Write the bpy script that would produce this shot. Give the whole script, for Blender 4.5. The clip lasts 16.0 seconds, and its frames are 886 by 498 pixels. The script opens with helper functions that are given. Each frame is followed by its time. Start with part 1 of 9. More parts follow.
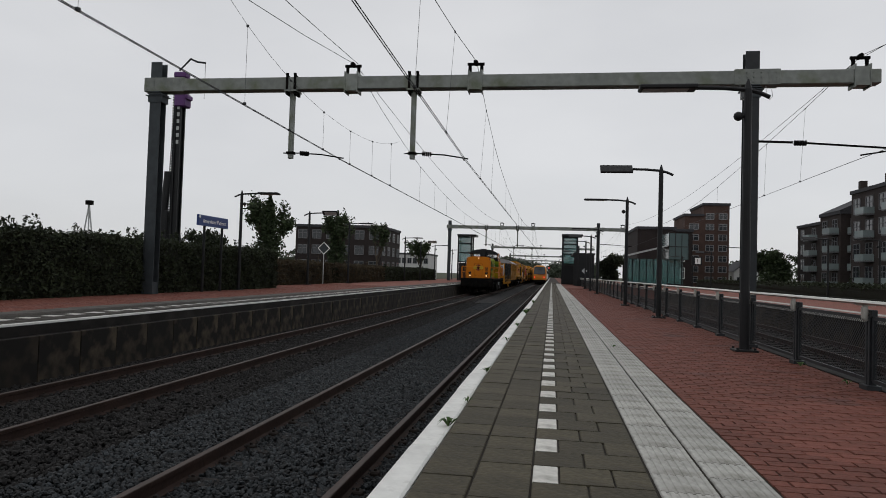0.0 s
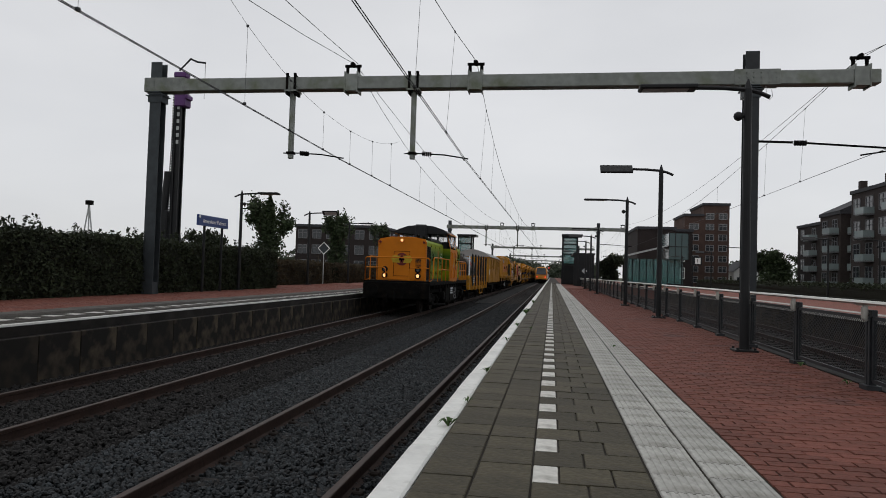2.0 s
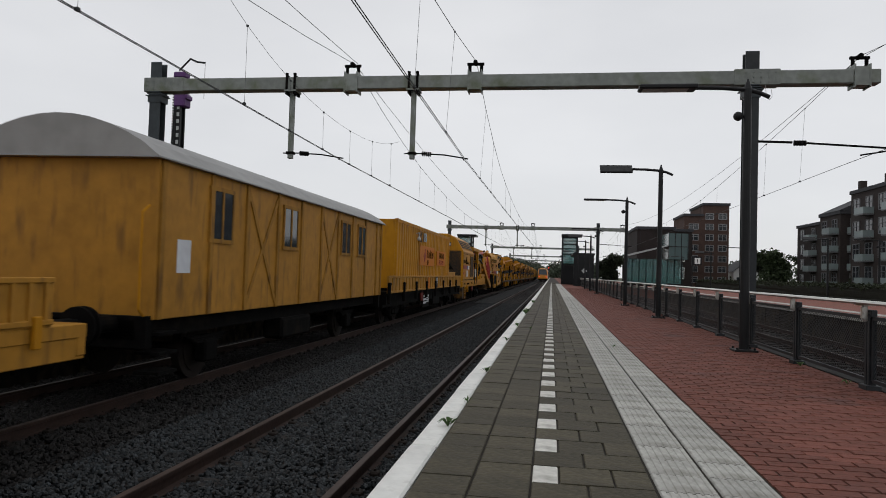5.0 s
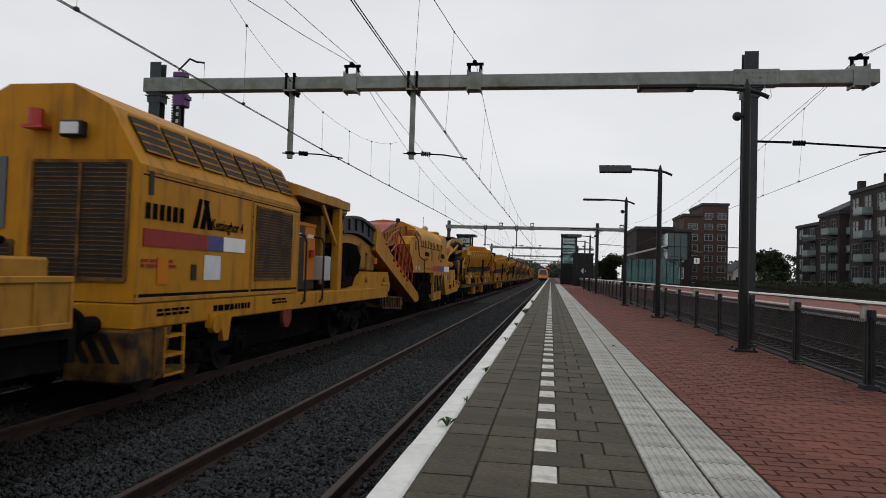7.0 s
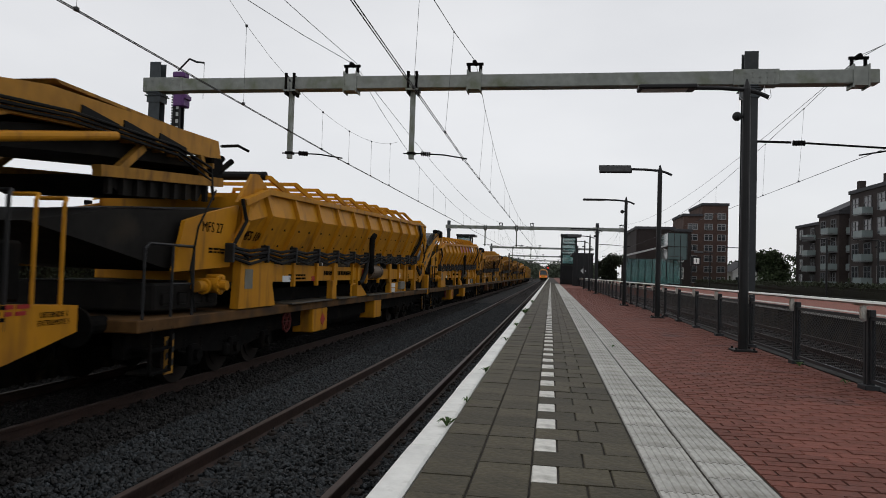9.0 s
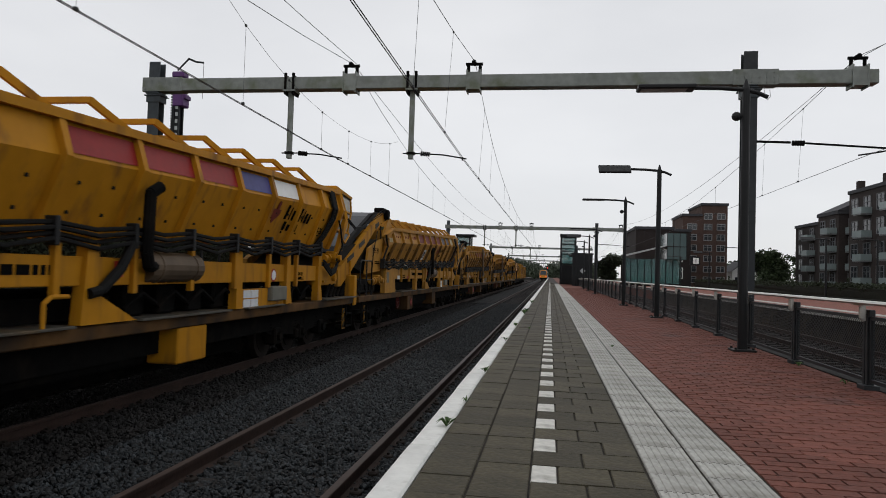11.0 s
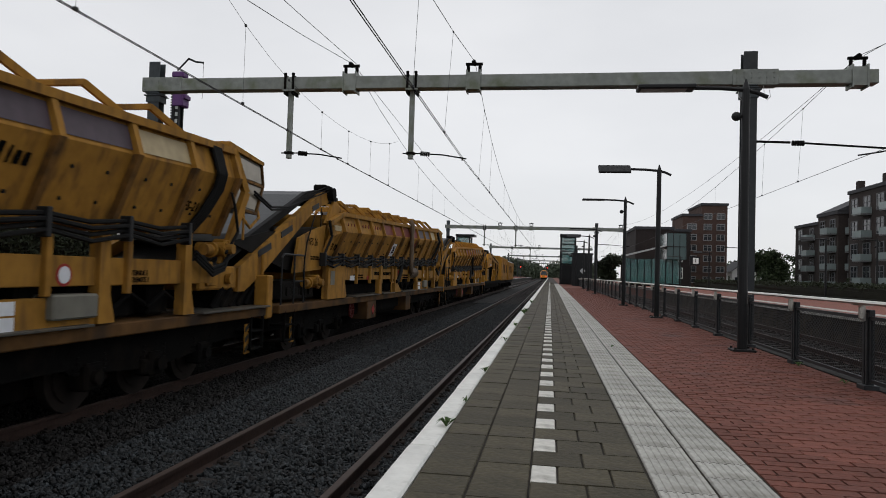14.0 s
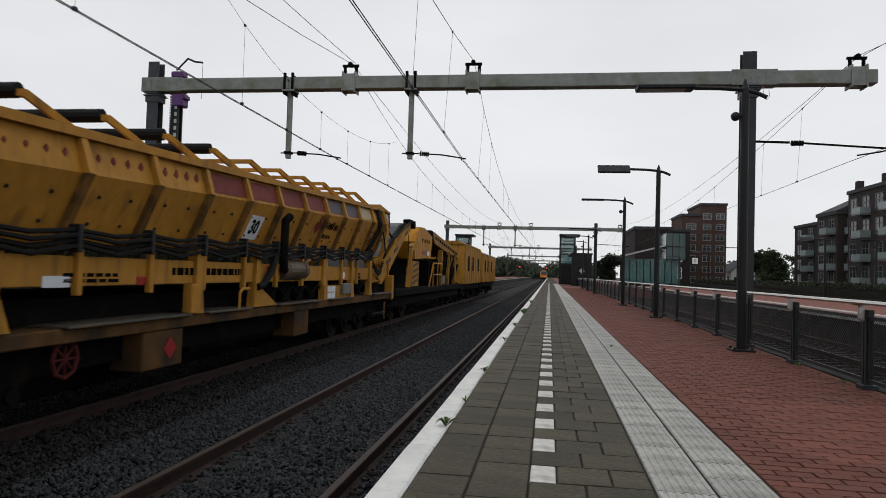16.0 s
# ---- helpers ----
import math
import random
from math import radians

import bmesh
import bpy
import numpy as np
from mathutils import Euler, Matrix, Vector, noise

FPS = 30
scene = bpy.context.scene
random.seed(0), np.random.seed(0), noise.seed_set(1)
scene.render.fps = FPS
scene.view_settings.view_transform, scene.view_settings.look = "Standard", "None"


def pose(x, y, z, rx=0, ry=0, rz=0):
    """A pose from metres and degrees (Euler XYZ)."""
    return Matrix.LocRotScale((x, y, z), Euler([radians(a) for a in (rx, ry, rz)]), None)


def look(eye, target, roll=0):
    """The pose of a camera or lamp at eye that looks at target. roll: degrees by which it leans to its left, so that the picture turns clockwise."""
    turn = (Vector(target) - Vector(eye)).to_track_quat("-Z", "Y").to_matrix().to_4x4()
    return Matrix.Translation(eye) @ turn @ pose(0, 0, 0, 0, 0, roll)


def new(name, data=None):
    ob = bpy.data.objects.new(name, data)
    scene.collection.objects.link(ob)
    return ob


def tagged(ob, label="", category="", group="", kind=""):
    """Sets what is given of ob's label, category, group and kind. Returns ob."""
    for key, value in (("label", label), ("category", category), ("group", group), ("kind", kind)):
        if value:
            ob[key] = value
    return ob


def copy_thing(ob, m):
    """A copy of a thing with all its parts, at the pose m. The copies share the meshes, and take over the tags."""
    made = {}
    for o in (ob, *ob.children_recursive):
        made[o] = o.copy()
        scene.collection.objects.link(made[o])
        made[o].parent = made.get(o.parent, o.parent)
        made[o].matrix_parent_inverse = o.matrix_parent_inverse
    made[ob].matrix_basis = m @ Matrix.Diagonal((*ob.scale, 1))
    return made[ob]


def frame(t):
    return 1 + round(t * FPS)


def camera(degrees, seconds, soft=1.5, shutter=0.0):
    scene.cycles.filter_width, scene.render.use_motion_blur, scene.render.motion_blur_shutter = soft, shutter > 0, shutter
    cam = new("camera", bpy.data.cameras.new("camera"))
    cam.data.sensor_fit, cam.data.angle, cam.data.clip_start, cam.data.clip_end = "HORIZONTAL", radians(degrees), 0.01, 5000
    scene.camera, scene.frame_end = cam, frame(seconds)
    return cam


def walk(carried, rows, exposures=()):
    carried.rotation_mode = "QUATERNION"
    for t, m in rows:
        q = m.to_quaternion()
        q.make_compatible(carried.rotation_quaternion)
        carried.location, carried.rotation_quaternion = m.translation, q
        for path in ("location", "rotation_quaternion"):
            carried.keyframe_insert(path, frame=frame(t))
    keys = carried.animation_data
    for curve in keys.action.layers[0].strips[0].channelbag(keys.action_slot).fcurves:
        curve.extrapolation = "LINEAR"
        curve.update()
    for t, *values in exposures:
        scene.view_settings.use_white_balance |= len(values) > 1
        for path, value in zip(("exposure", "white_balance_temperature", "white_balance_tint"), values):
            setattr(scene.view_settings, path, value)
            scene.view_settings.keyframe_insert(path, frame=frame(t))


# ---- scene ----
EXPO, WB, TINT, SKY = 0.0, 6500, 10, 1.14
# Camera: stands on the platform, turns a trifle to the right over the clip.
cam = camera(65.14, 16.0, soft=0.9, shutter=0.08)
EYE = Vector((0.0, 0.0, 1.008))


def aim(yaw, pitch=1.917, roll=1.753):
    a, b = radians(yaw), radians(pitch)
    way = Vector((-math.sin(a) * math.cos(b), math.cos(a) * math.cos(b), math.sin(b)))
    return look(EYE, EYE + way, roll)


walk(cam, [(0.0, aim(8.971)), (4.2, aim(8.965)), (6.5, aim(8.90)), (9.0, aim(8.88)), (11.5, aim(8.83)),
           (14.5, aim(8.82)), (16.0, aim(8.77))],
     [(0.0, EXPO - 0.15, WB, TINT), (1.0, EXPO - 0.14, WB, TINT), (2.5, EXPO - 0.02, WB, TINT), (3.0, EXPO + 0.03, WB, TINT), (3.5, EXPO - 0.03, WB, TINT), (4.2, EXPO - 0.03, WB, TINT), (6.5, EXPO + 0.04, WB, TINT), (11.5, EXPO + 0.06, WB, TINT), (16.0, EXPO + 0.08, WB, TINT)])

# Overcast sky: pale grey cloud, faintly bluer where it thins.
world = bpy.data.worlds.new("overcast")
scene.world = world
world.use_nodes = True
wn, wl = world.node_tree.nodes, world.node_tree.links
wn.clear()
w_out, w_bg = wn.new("ShaderNodeOutputWorld"), wn.new("ShaderNodeBackground")
w_sky, w_mix, w_co = wn.new("ShaderNodeTexSky"), wn.new("ShaderNodeMix"), wn.new("ShaderNodeTexCoord")
w_sky.sky_type, w_sky.sun_disc, w_sky.sun_elevation, w_sky.sun_rotation = "NISHITA", False, radians(50), radians(200)
w_noise, w_ramp, w_map = wn.new("ShaderNodeTexNoise"), wn.new("ShaderNodeValToRGB"), wn.new("ShaderNodeMapping")
w_map.inputs["Scale"].default_value = (1.0, 1.0, 2.6)
w_noise.inputs["Scale"].default_value, w_noise.inputs["Detail"].default_value = 1.6, 5.0
w_ramp.color_ramp.elements[0].position, w_ramp.color_ramp.elements[1].position = 0.3, 0.72
w_ramp.color_ramp.elements[0].color, w_ramp.color_ramp.elements[1].color = (0.59, 0.598, 0.618, 1), (0.722, 0.726, 0.738, 1)
w_dim = wn.new("ShaderNodeVectorMath")
w_dim.operation = "SCALE"
w_dim.inputs["Scale"].default_value = 0.1
w_mix.data_type = "RGBA"
w_mix.inputs["Factor"].default_value = 0.93
wl.new(w_co.outputs["Generated"], w_map.inputs["Vector"])
wl.new(w_map.outputs["Vector"], w_noise.inputs["Vector"])
wl.new(w_noise.outputs["Fac"], w_ramp.inputs["Fac"])
wl.new(w_sky.outputs["Color"], w_dim.inputs[0])
wl.new(w_dim.outputs["Vector"], w_mix.inputs["A"])
wl.new(w_ramp.outputs["Color"], w_mix.inputs["B"])
wl.new(w_mix.outputs["Result"], w_bg.inputs["Color"])
w_bg.inputs["Strength"].default_value = SKY
wl.new(w_bg.outputs["Background"], w_out.inputs["Surface"])
sun = new("sun", bpy.data.lights.new("sun", "SUN"))
sun.data.energy, sun.data.angle, sun.data.color = 0.25, radians(40), (1.0, 0.97, 0.93)
sun.matrix_basis = look((0, 0, 60), (6, 22, 0))
# ---- materials ----
def mat(name, base, rough=0.7, metal=0.0, var=0.25, grain=8.0, bump=0.0, stain=None, stain_scale=1.2, stain_at=0.62, spec=0.3, each=0.0, island=0.0, run=1.0):
    """Noise-mottled paint, stone or metal: grain at two scales, optional stains and a spread from piece to piece."""
    m = bpy.data.materials.new(name)
    m.use_nodes = True
    n, l = m.node_tree.nodes, m.node_tree.links
    b = n["Principled BSDF"]
    b.inputs["Roughness"].default_value, b.inputs["Metallic"].default_value = rough, metal
    b.inputs["Specular IOR Level"].default_value = spec
    co = n.new("ShaderNodeTexCoord")
    fine, coarse = n.new("ShaderNodeTexNoise"), n.new("ShaderNodeTexNoise")
    for t, s, d in ((fine, grain, 6.0), (coarse, grain * 0.13, 4.0)):
        t.inputs["Scale"].default_value, t.inputs["Detail"].default_value = s, d
        l.new(co.outputs["Object"], t.inputs["Vector"])
    add = n.new("ShaderNodeMath")
    add.operation = "ADD"
    l.new(fine.outputs["Fac"], add.inputs[0])
    l.new(coarse.outputs["Fac"], add.inputs[1])
    val = n.new("ShaderNodeMapRange")
    val.inputs["From Min"].default_value, val.inputs["From Max"].default_value = 0.7, 1.3
    val.inputs["To Min"].default_value, val.inputs["To Max"].default_value = 1 - var, 1 + var
    l.new(add.outputs[0], val.inputs["Value"])
    last = val.outputs["Result"]
    for amount, node, out in ((each, "ShaderNodeObjectInfo", "Random"), (island, "ShaderNodeNewGeometry", "Random Per Island")):
        if amount:
            src, rng, mul = n.new(node), n.new("ShaderNodeMapRange"), n.new("ShaderNodeMath")
            rng.inputs["To Min"].default_value, rng.inputs["To Max"].default_value = 1 - amount, 1 + amount
            mul.operation = "MULTIPLY"
            l.new(src.outputs[out], rng.inputs["Value"])
            l.new(last, mul.inputs[0])
            l.new(rng.outputs["Result"], mul.inputs[1])
            last = mul.outputs[0]
    hsv = n.new("ShaderNodeHueSaturation")
    hsv.inputs["Color"].default_value = (*base, 1)
    l.new(last, hsv.inputs["Value"])
    colour = hsv.outputs["Color"]
    if stain:
        spots, ramp, mix = n.new("ShaderNodeTexNoise"), n.new("ShaderNodeValToRGB"), n.new("ShaderNodeMix")
        spots.inputs["Scale"].default_value, spots.inputs["Detail"].default_value = stain_scale, 8.0
        ramp.color_ramp.elements[0].position, ramp.color_ramp.elements[1].position = stain_at - 0.1, stain_at + 0.08
        mix.data_type = "RGBA"
        mix.inputs["B"].default_value = (*stain, 1)
        drawn = n.new("ShaderNodeMapping")
        drawn.inputs["Scale"].default_value = (1.0 / run, 1.0 / run, run)
        l.new(co.outputs["Object"], drawn.inputs["Vector"])
        l.new(drawn.outputs["Vector"], spots.inputs["Vector"])
        l.new(spots.outputs["Fac"], ramp.inputs["Fac"])
        l.new(ramp.outputs["Color"], mix.inputs["Factor"])
        l.new(colour, mix.inputs["A"])
        colour = mix.outputs["Result"]
    l.new(colour, b.inputs["Base Color"])
    if bump:
        bp = n.new("ShaderNodeBump")
        bp.inputs["Strength"].default_value, bp.inputs["Distance"].default_value = min(1.0, bump), 0.02
        l.new(fine.outputs["Fac"], bp.inputs["Height"])
        l.new(bp.outputs["Normal"], b.inputs["Normal"])
    return m


def glow(name, colour, strength):
    m = bpy.data.materials.new(name)
    m.use_nodes = True
    b = m.node_tree.nodes["Principled BSDF"]
    b.inputs["Base Color"].default_value = (*colour, 1)
    b.inputs["Emission Color"].default_value = (*colour, 1)
    b.inputs["Emission Strength"].default_value = strength
    return m


def glass(name, tint, rough=0.03, alpha=0.45):
    m = bpy.data.materials.new(name)
    m.use_nodes = True
    b = m.node_tree.nodes["Principled BSDF"]
    b.inputs["Base Color"].default_value, b.inputs["Roughness"].default_value = (*tint, 1), rough
    b.inputs["IOR"].default_value, b.inputs["Alpha"].default_value = 1.5, alpha
    return m


M_TILE = mat("grey concrete paver", (0.056, 0.048, 0.029), 0.75, var=0.4, grain=30, bump=0.35, each=0.34, stain=(0.034, 0.029, 0.019), stain_scale=2.2)
M_TILE_JOINED = mat("grey concrete paving", (0.058, 0.049, 0.033), 0.75, var=0.35, grain=30, bump=0.35, island=0.25, stain=(0.038, 0.033, 0.023), stain_scale=2.2)
M_JOINT = mat("sandy paving joint", (0.026, 0.022, 0.017), 0.95, var=0.4, grain=20)
M_WHITE_BLOCK = mat("white concrete block", (0.55, 0.54, 0.5), 0.75, var=0.16, grain=25, bump=0.2, stain=(0.3, 0.29, 0.26), stain_scale=6, each=0.07, island=0.07)
M_EDGE = mat("white painted platform edge", (0.66, 0.66, 0.63), 0.7, var=0.12, grain=12, bump=0.15, stain=(0.33, 0.32, 0.29), stain_scale=5, stain_at=0.68)
M_TACTILE = mat("ribbed pale guide tile", (0.36, 0.355, 0.33), 0.8, var=0.2, grain=18, bump=0.15, each=0.1, island=0.1, stain=(0.2, 0.195, 0.17), stain_scale=3)
M_TILE_FAR = mat("dark brown-grey paving", (0.026, 0.022, 0.016), 0.8, var=0.35, grain=30, bump=0.35, island=0.2, stain=(0.013, 0.011, 0.009), stain_scale=1.6)
M_TACTILE_FAR = mat("dull grey guide tile", (0.085, 0.08, 0.072), 0.85, var=0.25, grain=18, island=0.15, stain=(0.045, 0.042, 0.036), stain_scale=2)
M_BRICK = mat("red clinker paver", (0.145, 0.05, 0.035), 0.85, var=0.25, grain=30, bump=0.3, each=0.14, island=0.14, stain=(0.1, 0.055, 0.05), stain_scale=1.1, stain_at=0.66)
M_CONCRETE = mat("weathered concrete wall", (0.042, 0.033, 0.022), 0.9, var=0.45, grain=6, bump=0.3, each=0.5, stain=(0.0075, 0.006, 0.005), stain_scale=2.3, stain_at=0.5)
M_CONCRETE_DARK = mat("dark blotched concrete", (0.0095, 0.008, 0.007), 0.9, var=0.35, grain=8, bump=0.3, stain=(0.03, 0.028, 0.024))
M_BALLAST_BED = mat("dark ballast bed", (0.007, 0.007, 0.0075), 0.95, var=0.5, grain=25, bump=0.8)
M_STONE = mat("crushed grey stone", (0.0125, 0.0152, 0.0172), 0.6, var=0.45, grain=25, bump=0.3, island=0.95, spec=0.3)
# Rust tint, with the shade under the train also put into the colour.
M_STONE_RUST_SHADE = mat("rust-dusted stone darkened for shade", (0.0062, 0.0054, 0.005), 0.7, var=0.45, grain=25, bump=0.3, island=0.95)
M_RAIL = mat("rusty rail side", (0.03, 0.016, 0.012), 0.75, metal=0.2, var=0.35, grain=25, bump=0.2)
M_RAIL_TOP = mat("rust-filmed rail head", (0.05, 0.034, 0.029), 0.6, metal=0.25, var=0.25, grain=15)
M_SLEEPER = mat("grimy concrete sleeper", (0.014, 0.012, 0.011), 0.9, var=0.3, grain=12, bump=0.3, each=0.2)
M_GALV = mat("mossy galvanised steel", (0.2, 0.215, 0.2), 0.55, metal=0.35, var=0.22, grain=5, stain=(0.12, 0.135, 0.09), stain_scale=1.6, stain_at=0.6)
M_GALV_DARK = mat("dull grey steel post", (0.045, 0.053, 0.058), 0.6, metal=0.3, var=0.25, grain=4)
M_BLACK = mat("black lacquered steel", (0.009, 0.0095, 0.0105), 0.5, spec=0.25, var=0.25, grain=6)
M_INK = mat("matt black lettering", (0.006, 0.006, 0.006), 1.0, spec=0.0, var=0.2, grain=9)
M_FENCE = mat("dark grey painted steel fence", (0.02, 0.023, 0.026), 0.5, var=0.25, grain=8)
M_HANDRAIL = mat("brushed aluminium handrail", (0.55, 0.54, 0.5), 0.35, metal=0.7, var=0.12, grain=6)
M_WIRE = mat("tarnished copper wire", (0.035, 0.038, 0.04), 0.6, metal=0.3, var=0.2)
M_LEAF_DARK = mat("hornbeam hedge leaves", (0.019, 0.025, 0.011), 0.8, var=0.4, grain=3, island=0.5)
M_LEAF = mat("tree leaves", (0.036, 0.052, 0.022), 0.8, var=0.35, grain=3, island=0.45)
M_LEAF_BROWN = mat("russet hedge leaves", (0.045, 0.033, 0.017), 0.8, var=0.4, grain=3, island=0.45)
M_HEDGE_CORE = mat("hedge core darkened for inner shade", (0.008, 0.01, 0.005), 0.95, var=0.5, grain=12, bump=0.8)
M_BARK = mat("grey-brown bark", (0.07, 0.055, 0.04), 0.9, var=0.35, grain=12, bump=0.5)
M_SOIL = mat("dark earth and grass", (0.05, 0.056, 0.03), 0.95, var=0.4, grain=2.0, bump=0.6)
M_GRASS = mat("weed blades", (0.06, 0.11, 0.03), 0.7, var=0.25, grain=20, island=0.3)
M_BLUE_SIGN = mat("blue enamel sign", (0.02, 0.045, 0.17), 0.35, var=0.08)
M_WHITE = mat("white paint", (0.75, 0.75, 0.73), 0.5, var=0.08, grain=5)
M_GREY_PAINT = mat("light grey paint", (0.4, 0.41, 0.41), 0.5, var=0.1, grain=5)
M_PURPLE = mat("purple machine paint", (0.09, 0.03, 0.13), 0.5, var=0.2)
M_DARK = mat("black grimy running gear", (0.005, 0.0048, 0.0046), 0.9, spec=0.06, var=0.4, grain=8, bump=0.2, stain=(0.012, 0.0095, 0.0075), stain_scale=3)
M_WHEEL = mat("rust-brown wheel steel", (0.018, 0.014, 0.012), 0.75, spec=0.15, metal=0.1, var=0.3, grain=8)
M_ORANGE = mat("orange locomotive paint", (0.5, 0.155, 0.008), 0.5, var=0.08, grain=3, stain=(0.36, 0.125, 0.012), stain_scale=2, stain_at=0.75, spec=0.12)
M_YELLOW = mat("machine yellow paint", (0.42, 0.187, 0.011), 0.5, var=0.12, grain=4, stain=(0.22, 0.1, 0.018), stain_scale=1.8, stain_at=0.63, spec=0.1, run=0.4)
M_YELLOW_OLD = mat("grimy machine yellow paint", (0.36, 0.172, 0.022), 0.6, spec=0.2, var=0.2, grain=5, stain=(0.19, 0.095, 0.02), stain_scale=2.6, stain_at=0.64, run=0.45)
M_YELLOW_RUST = mat("dirty rust-stained yellow paint", (0.29, 0.145, 0.025), 0.7, spec=0.15, var=0.25, grain=5, stain=(0.15, 0.076, 0.02), stain_scale=2.6, stain_at=0.6, run=0.45)
M_RUST_SHADE = mat("rusty brown with rib shade", (0.15, 0.075, 0.02), 0.75, spec=0.15, var=0.3, grain=7, stain=(0.06, 0.034, 0.014), stain_scale=4, stain_at=0.55)
M_CABINET = mat("olive grey cabinet paint", (0.15, 0.145, 0.12), 0.6, var=0.2, grain=5, spec=0.2)
M_RED = mat("red paint", (0.25, 0.014, 0.013), 0.5, var=0.15)
M_RED_DULL = mat("faded red stripe paint", (0.15, 0.028, 0.022), 0.6, spec=0.15, var=0.25, grain=5)
M_BLUE = mat("blue stripe paint", (0.06, 0.06, 0.2), 0.5, var=0.15)
M_RUBBER = mat("black rubber hose", (0.007, 0.007, 0.007), 0.7, spec=0.12, var=0.2)
M_BELT = mat("worn grey conveyor belt", (0.03, 0.032, 0.036), 0.52, spec=0.35, var=0.3, grain=14, bump=0.2)
M_SKIRT = mat("dusty black rubber", (0.011, 0.01, 0.009), 0.8, spec=0.12, var=0.35, grain=5, stain=(0.026, 0.021, 0.015))
M_TANK = mat("dusty brown tank end", (0.03, 0.021, 0.015), 0.6, var=0.2, grain=3)
M_TANK_GREY = mat("bare grey tank shell", (0.1, 0.108, 0.115), 0.5, metal=0.3, stain=(0.045, 0.032, 0.022), stain_scale=1.2, stain_at=0.6, var=0.2, grain=3)
M_CANVAS = mat("sun-bleached orange tarpaulin", (0.5, 0.27, 0.07), 0.85, var=0.12, grain=3, bump=0.2)
M_SILVER = mat("aluminium", (0.5, 0.5, 0.5), 0.35, metal=0.8, var=0.1)
M_ROOF = mat("grey wagon roof", (0.26, 0.26, 0.255), 0.6, var=0.15, grain=3)
M_GLASS = glass("tinted window glass", (0.03, 0.035, 0.04), 0.06, 1.0)
M_CLEAR = glass("green-tinted pane", (0.12, 0.29, 0.28), 0.03, 0.42)
M_HEADLIGHT = glow("lit headlamp", (1.0, 0.52, 0.2), 1.2)
M_TAIL = glow("lit red lamp", (1.0, 0.05, 0.03), 2.5)
M_BEACON = mat("unlit red beacon", (0.35, 0.03, 0.02), 0.3, var=0.1)
M_WALL_BRICK = mat("brown facade brick", (0.07, 0.042, 0.034), 0.9, var=0.25, grain=6, bump=0.2)
M_WALL_DARK = mat("dark facade brick", (0.026, 0.02, 0.019), 0.9, var=0.25, grain=5)
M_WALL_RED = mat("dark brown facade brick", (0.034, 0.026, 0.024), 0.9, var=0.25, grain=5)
M_RENDER = mat("pale grey facade render", (0.5, 0.5, 0.49), 0.8, var=0.12, grain=2)
M_ROOF_TILE = mat("dark roof tile", (0.045, 0.045, 0.05), 0.8, var=0.2, grain=5)
M_PAPER = mat("pale paper label", (0.6, 0.62, 0.65), 0.6, var=0.1)
M_MESH_DARK = mat("dark grille", (0.012, 0.011, 0.01), 0.7, var=0.3, grain=20)


def loco_green():
    """Green side paint that turns to yellow along a soft band below and above."""
    m = mat("green to yellow locomotive paint", (0.16, 0.28, 0.03), 0.5, var=0.1, grain=3, spec=0.1)
    n, l = m.node_tree.nodes, m.node_tree.links
    b = n["Principled BSDF"]
    geo, sep, ramp, mul = n.new("ShaderNodeTexCoord"), n.new("ShaderNodeSeparateXYZ"), n.new("ShaderNodeValToRGB"), n.new("ShaderNodeMix")
    rng = n.new("ShaderNodeMapRange")
    rng.inputs["From Min"].default_value, rng.inputs["From Max"].default_value = 1.4, 3.15
    l.new(geo.outputs["Object"], sep.inputs["Vector"])
    l.new(sep.outputs["Z"], rng.inputs["Value"])
    l.new(rng.outputs["Result"], ramp.inputs["Fac"])
    r = ramp.color_ramp
    r.elements[0].position, r.elements[0].color = 0.0, (0.13, 0.2, 0.01, 1)
    r.elements[1].position, r.elements[1].color = 1.0, (0.17, 0.25, 0.012, 1)
    for p, c in ((0.2, (0.26, 0.29, 0.01, 1)), (0.42, (0.05, 0.115, 0.012, 1)), (0.66, (0.035, 0.095, 0.012, 1)), (0.86, (0.22, 0.27, 0.01, 1))):
        e = r.elements.new(p)
        e.color = c
    hsv = [x for x in n if x.bl_idname == "ShaderNodeHueSaturation"][0]
    l.new(ramp.outputs["Color"], hsv.inputs["Color"])
    return m


M_GREEN = loco_green()


# ---- mesh helpers ----
def part(name, bm, material, parent, label=""):
    me = bpy.data.meshes.new(name)
    bm.to_mesh(me)
    bm.free()
    me.materials.append(material)
    ob = new(name, me)
    ob.parent = parent
    return tagged(ob, label)


def thing(name, label, category, group="", kind="", at=None):
    ob = new(name)
    ob.empty_display_size = 0.2
    if at is not None:
        ob.matrix_basis = at
    return tagged(ob, label, category, group, kind)


def setting(name, bm, material, label, category):
    return tagged(part(name, bm, material, None), label, category, "", "structure")


def box(bm, x0, x1, y0, y1, z0, z1, bevel=0.0, m=None):
    made = bmesh.ops.create_cube(bm, size=1.0)["verts"]
    for v in made:
        v.co = Vector((x0 + (v.co.x + 0.5) * (x1 - x0), y0 + (v.co.y + 0.5) * (y1 - y0), z0 + (v.co.z + 0.5) * (z1 - z0)))
    if m is not None:
        bmesh.ops.transform(bm, matrix=m, verts=made)
    if bevel:
        edges = list({e for v in made for e in v.link_edges})
        bmesh.ops.bevel(bm, geom=edges, offset=bevel, segments=1, affect="EDGES", profile=0.5)
    return bm


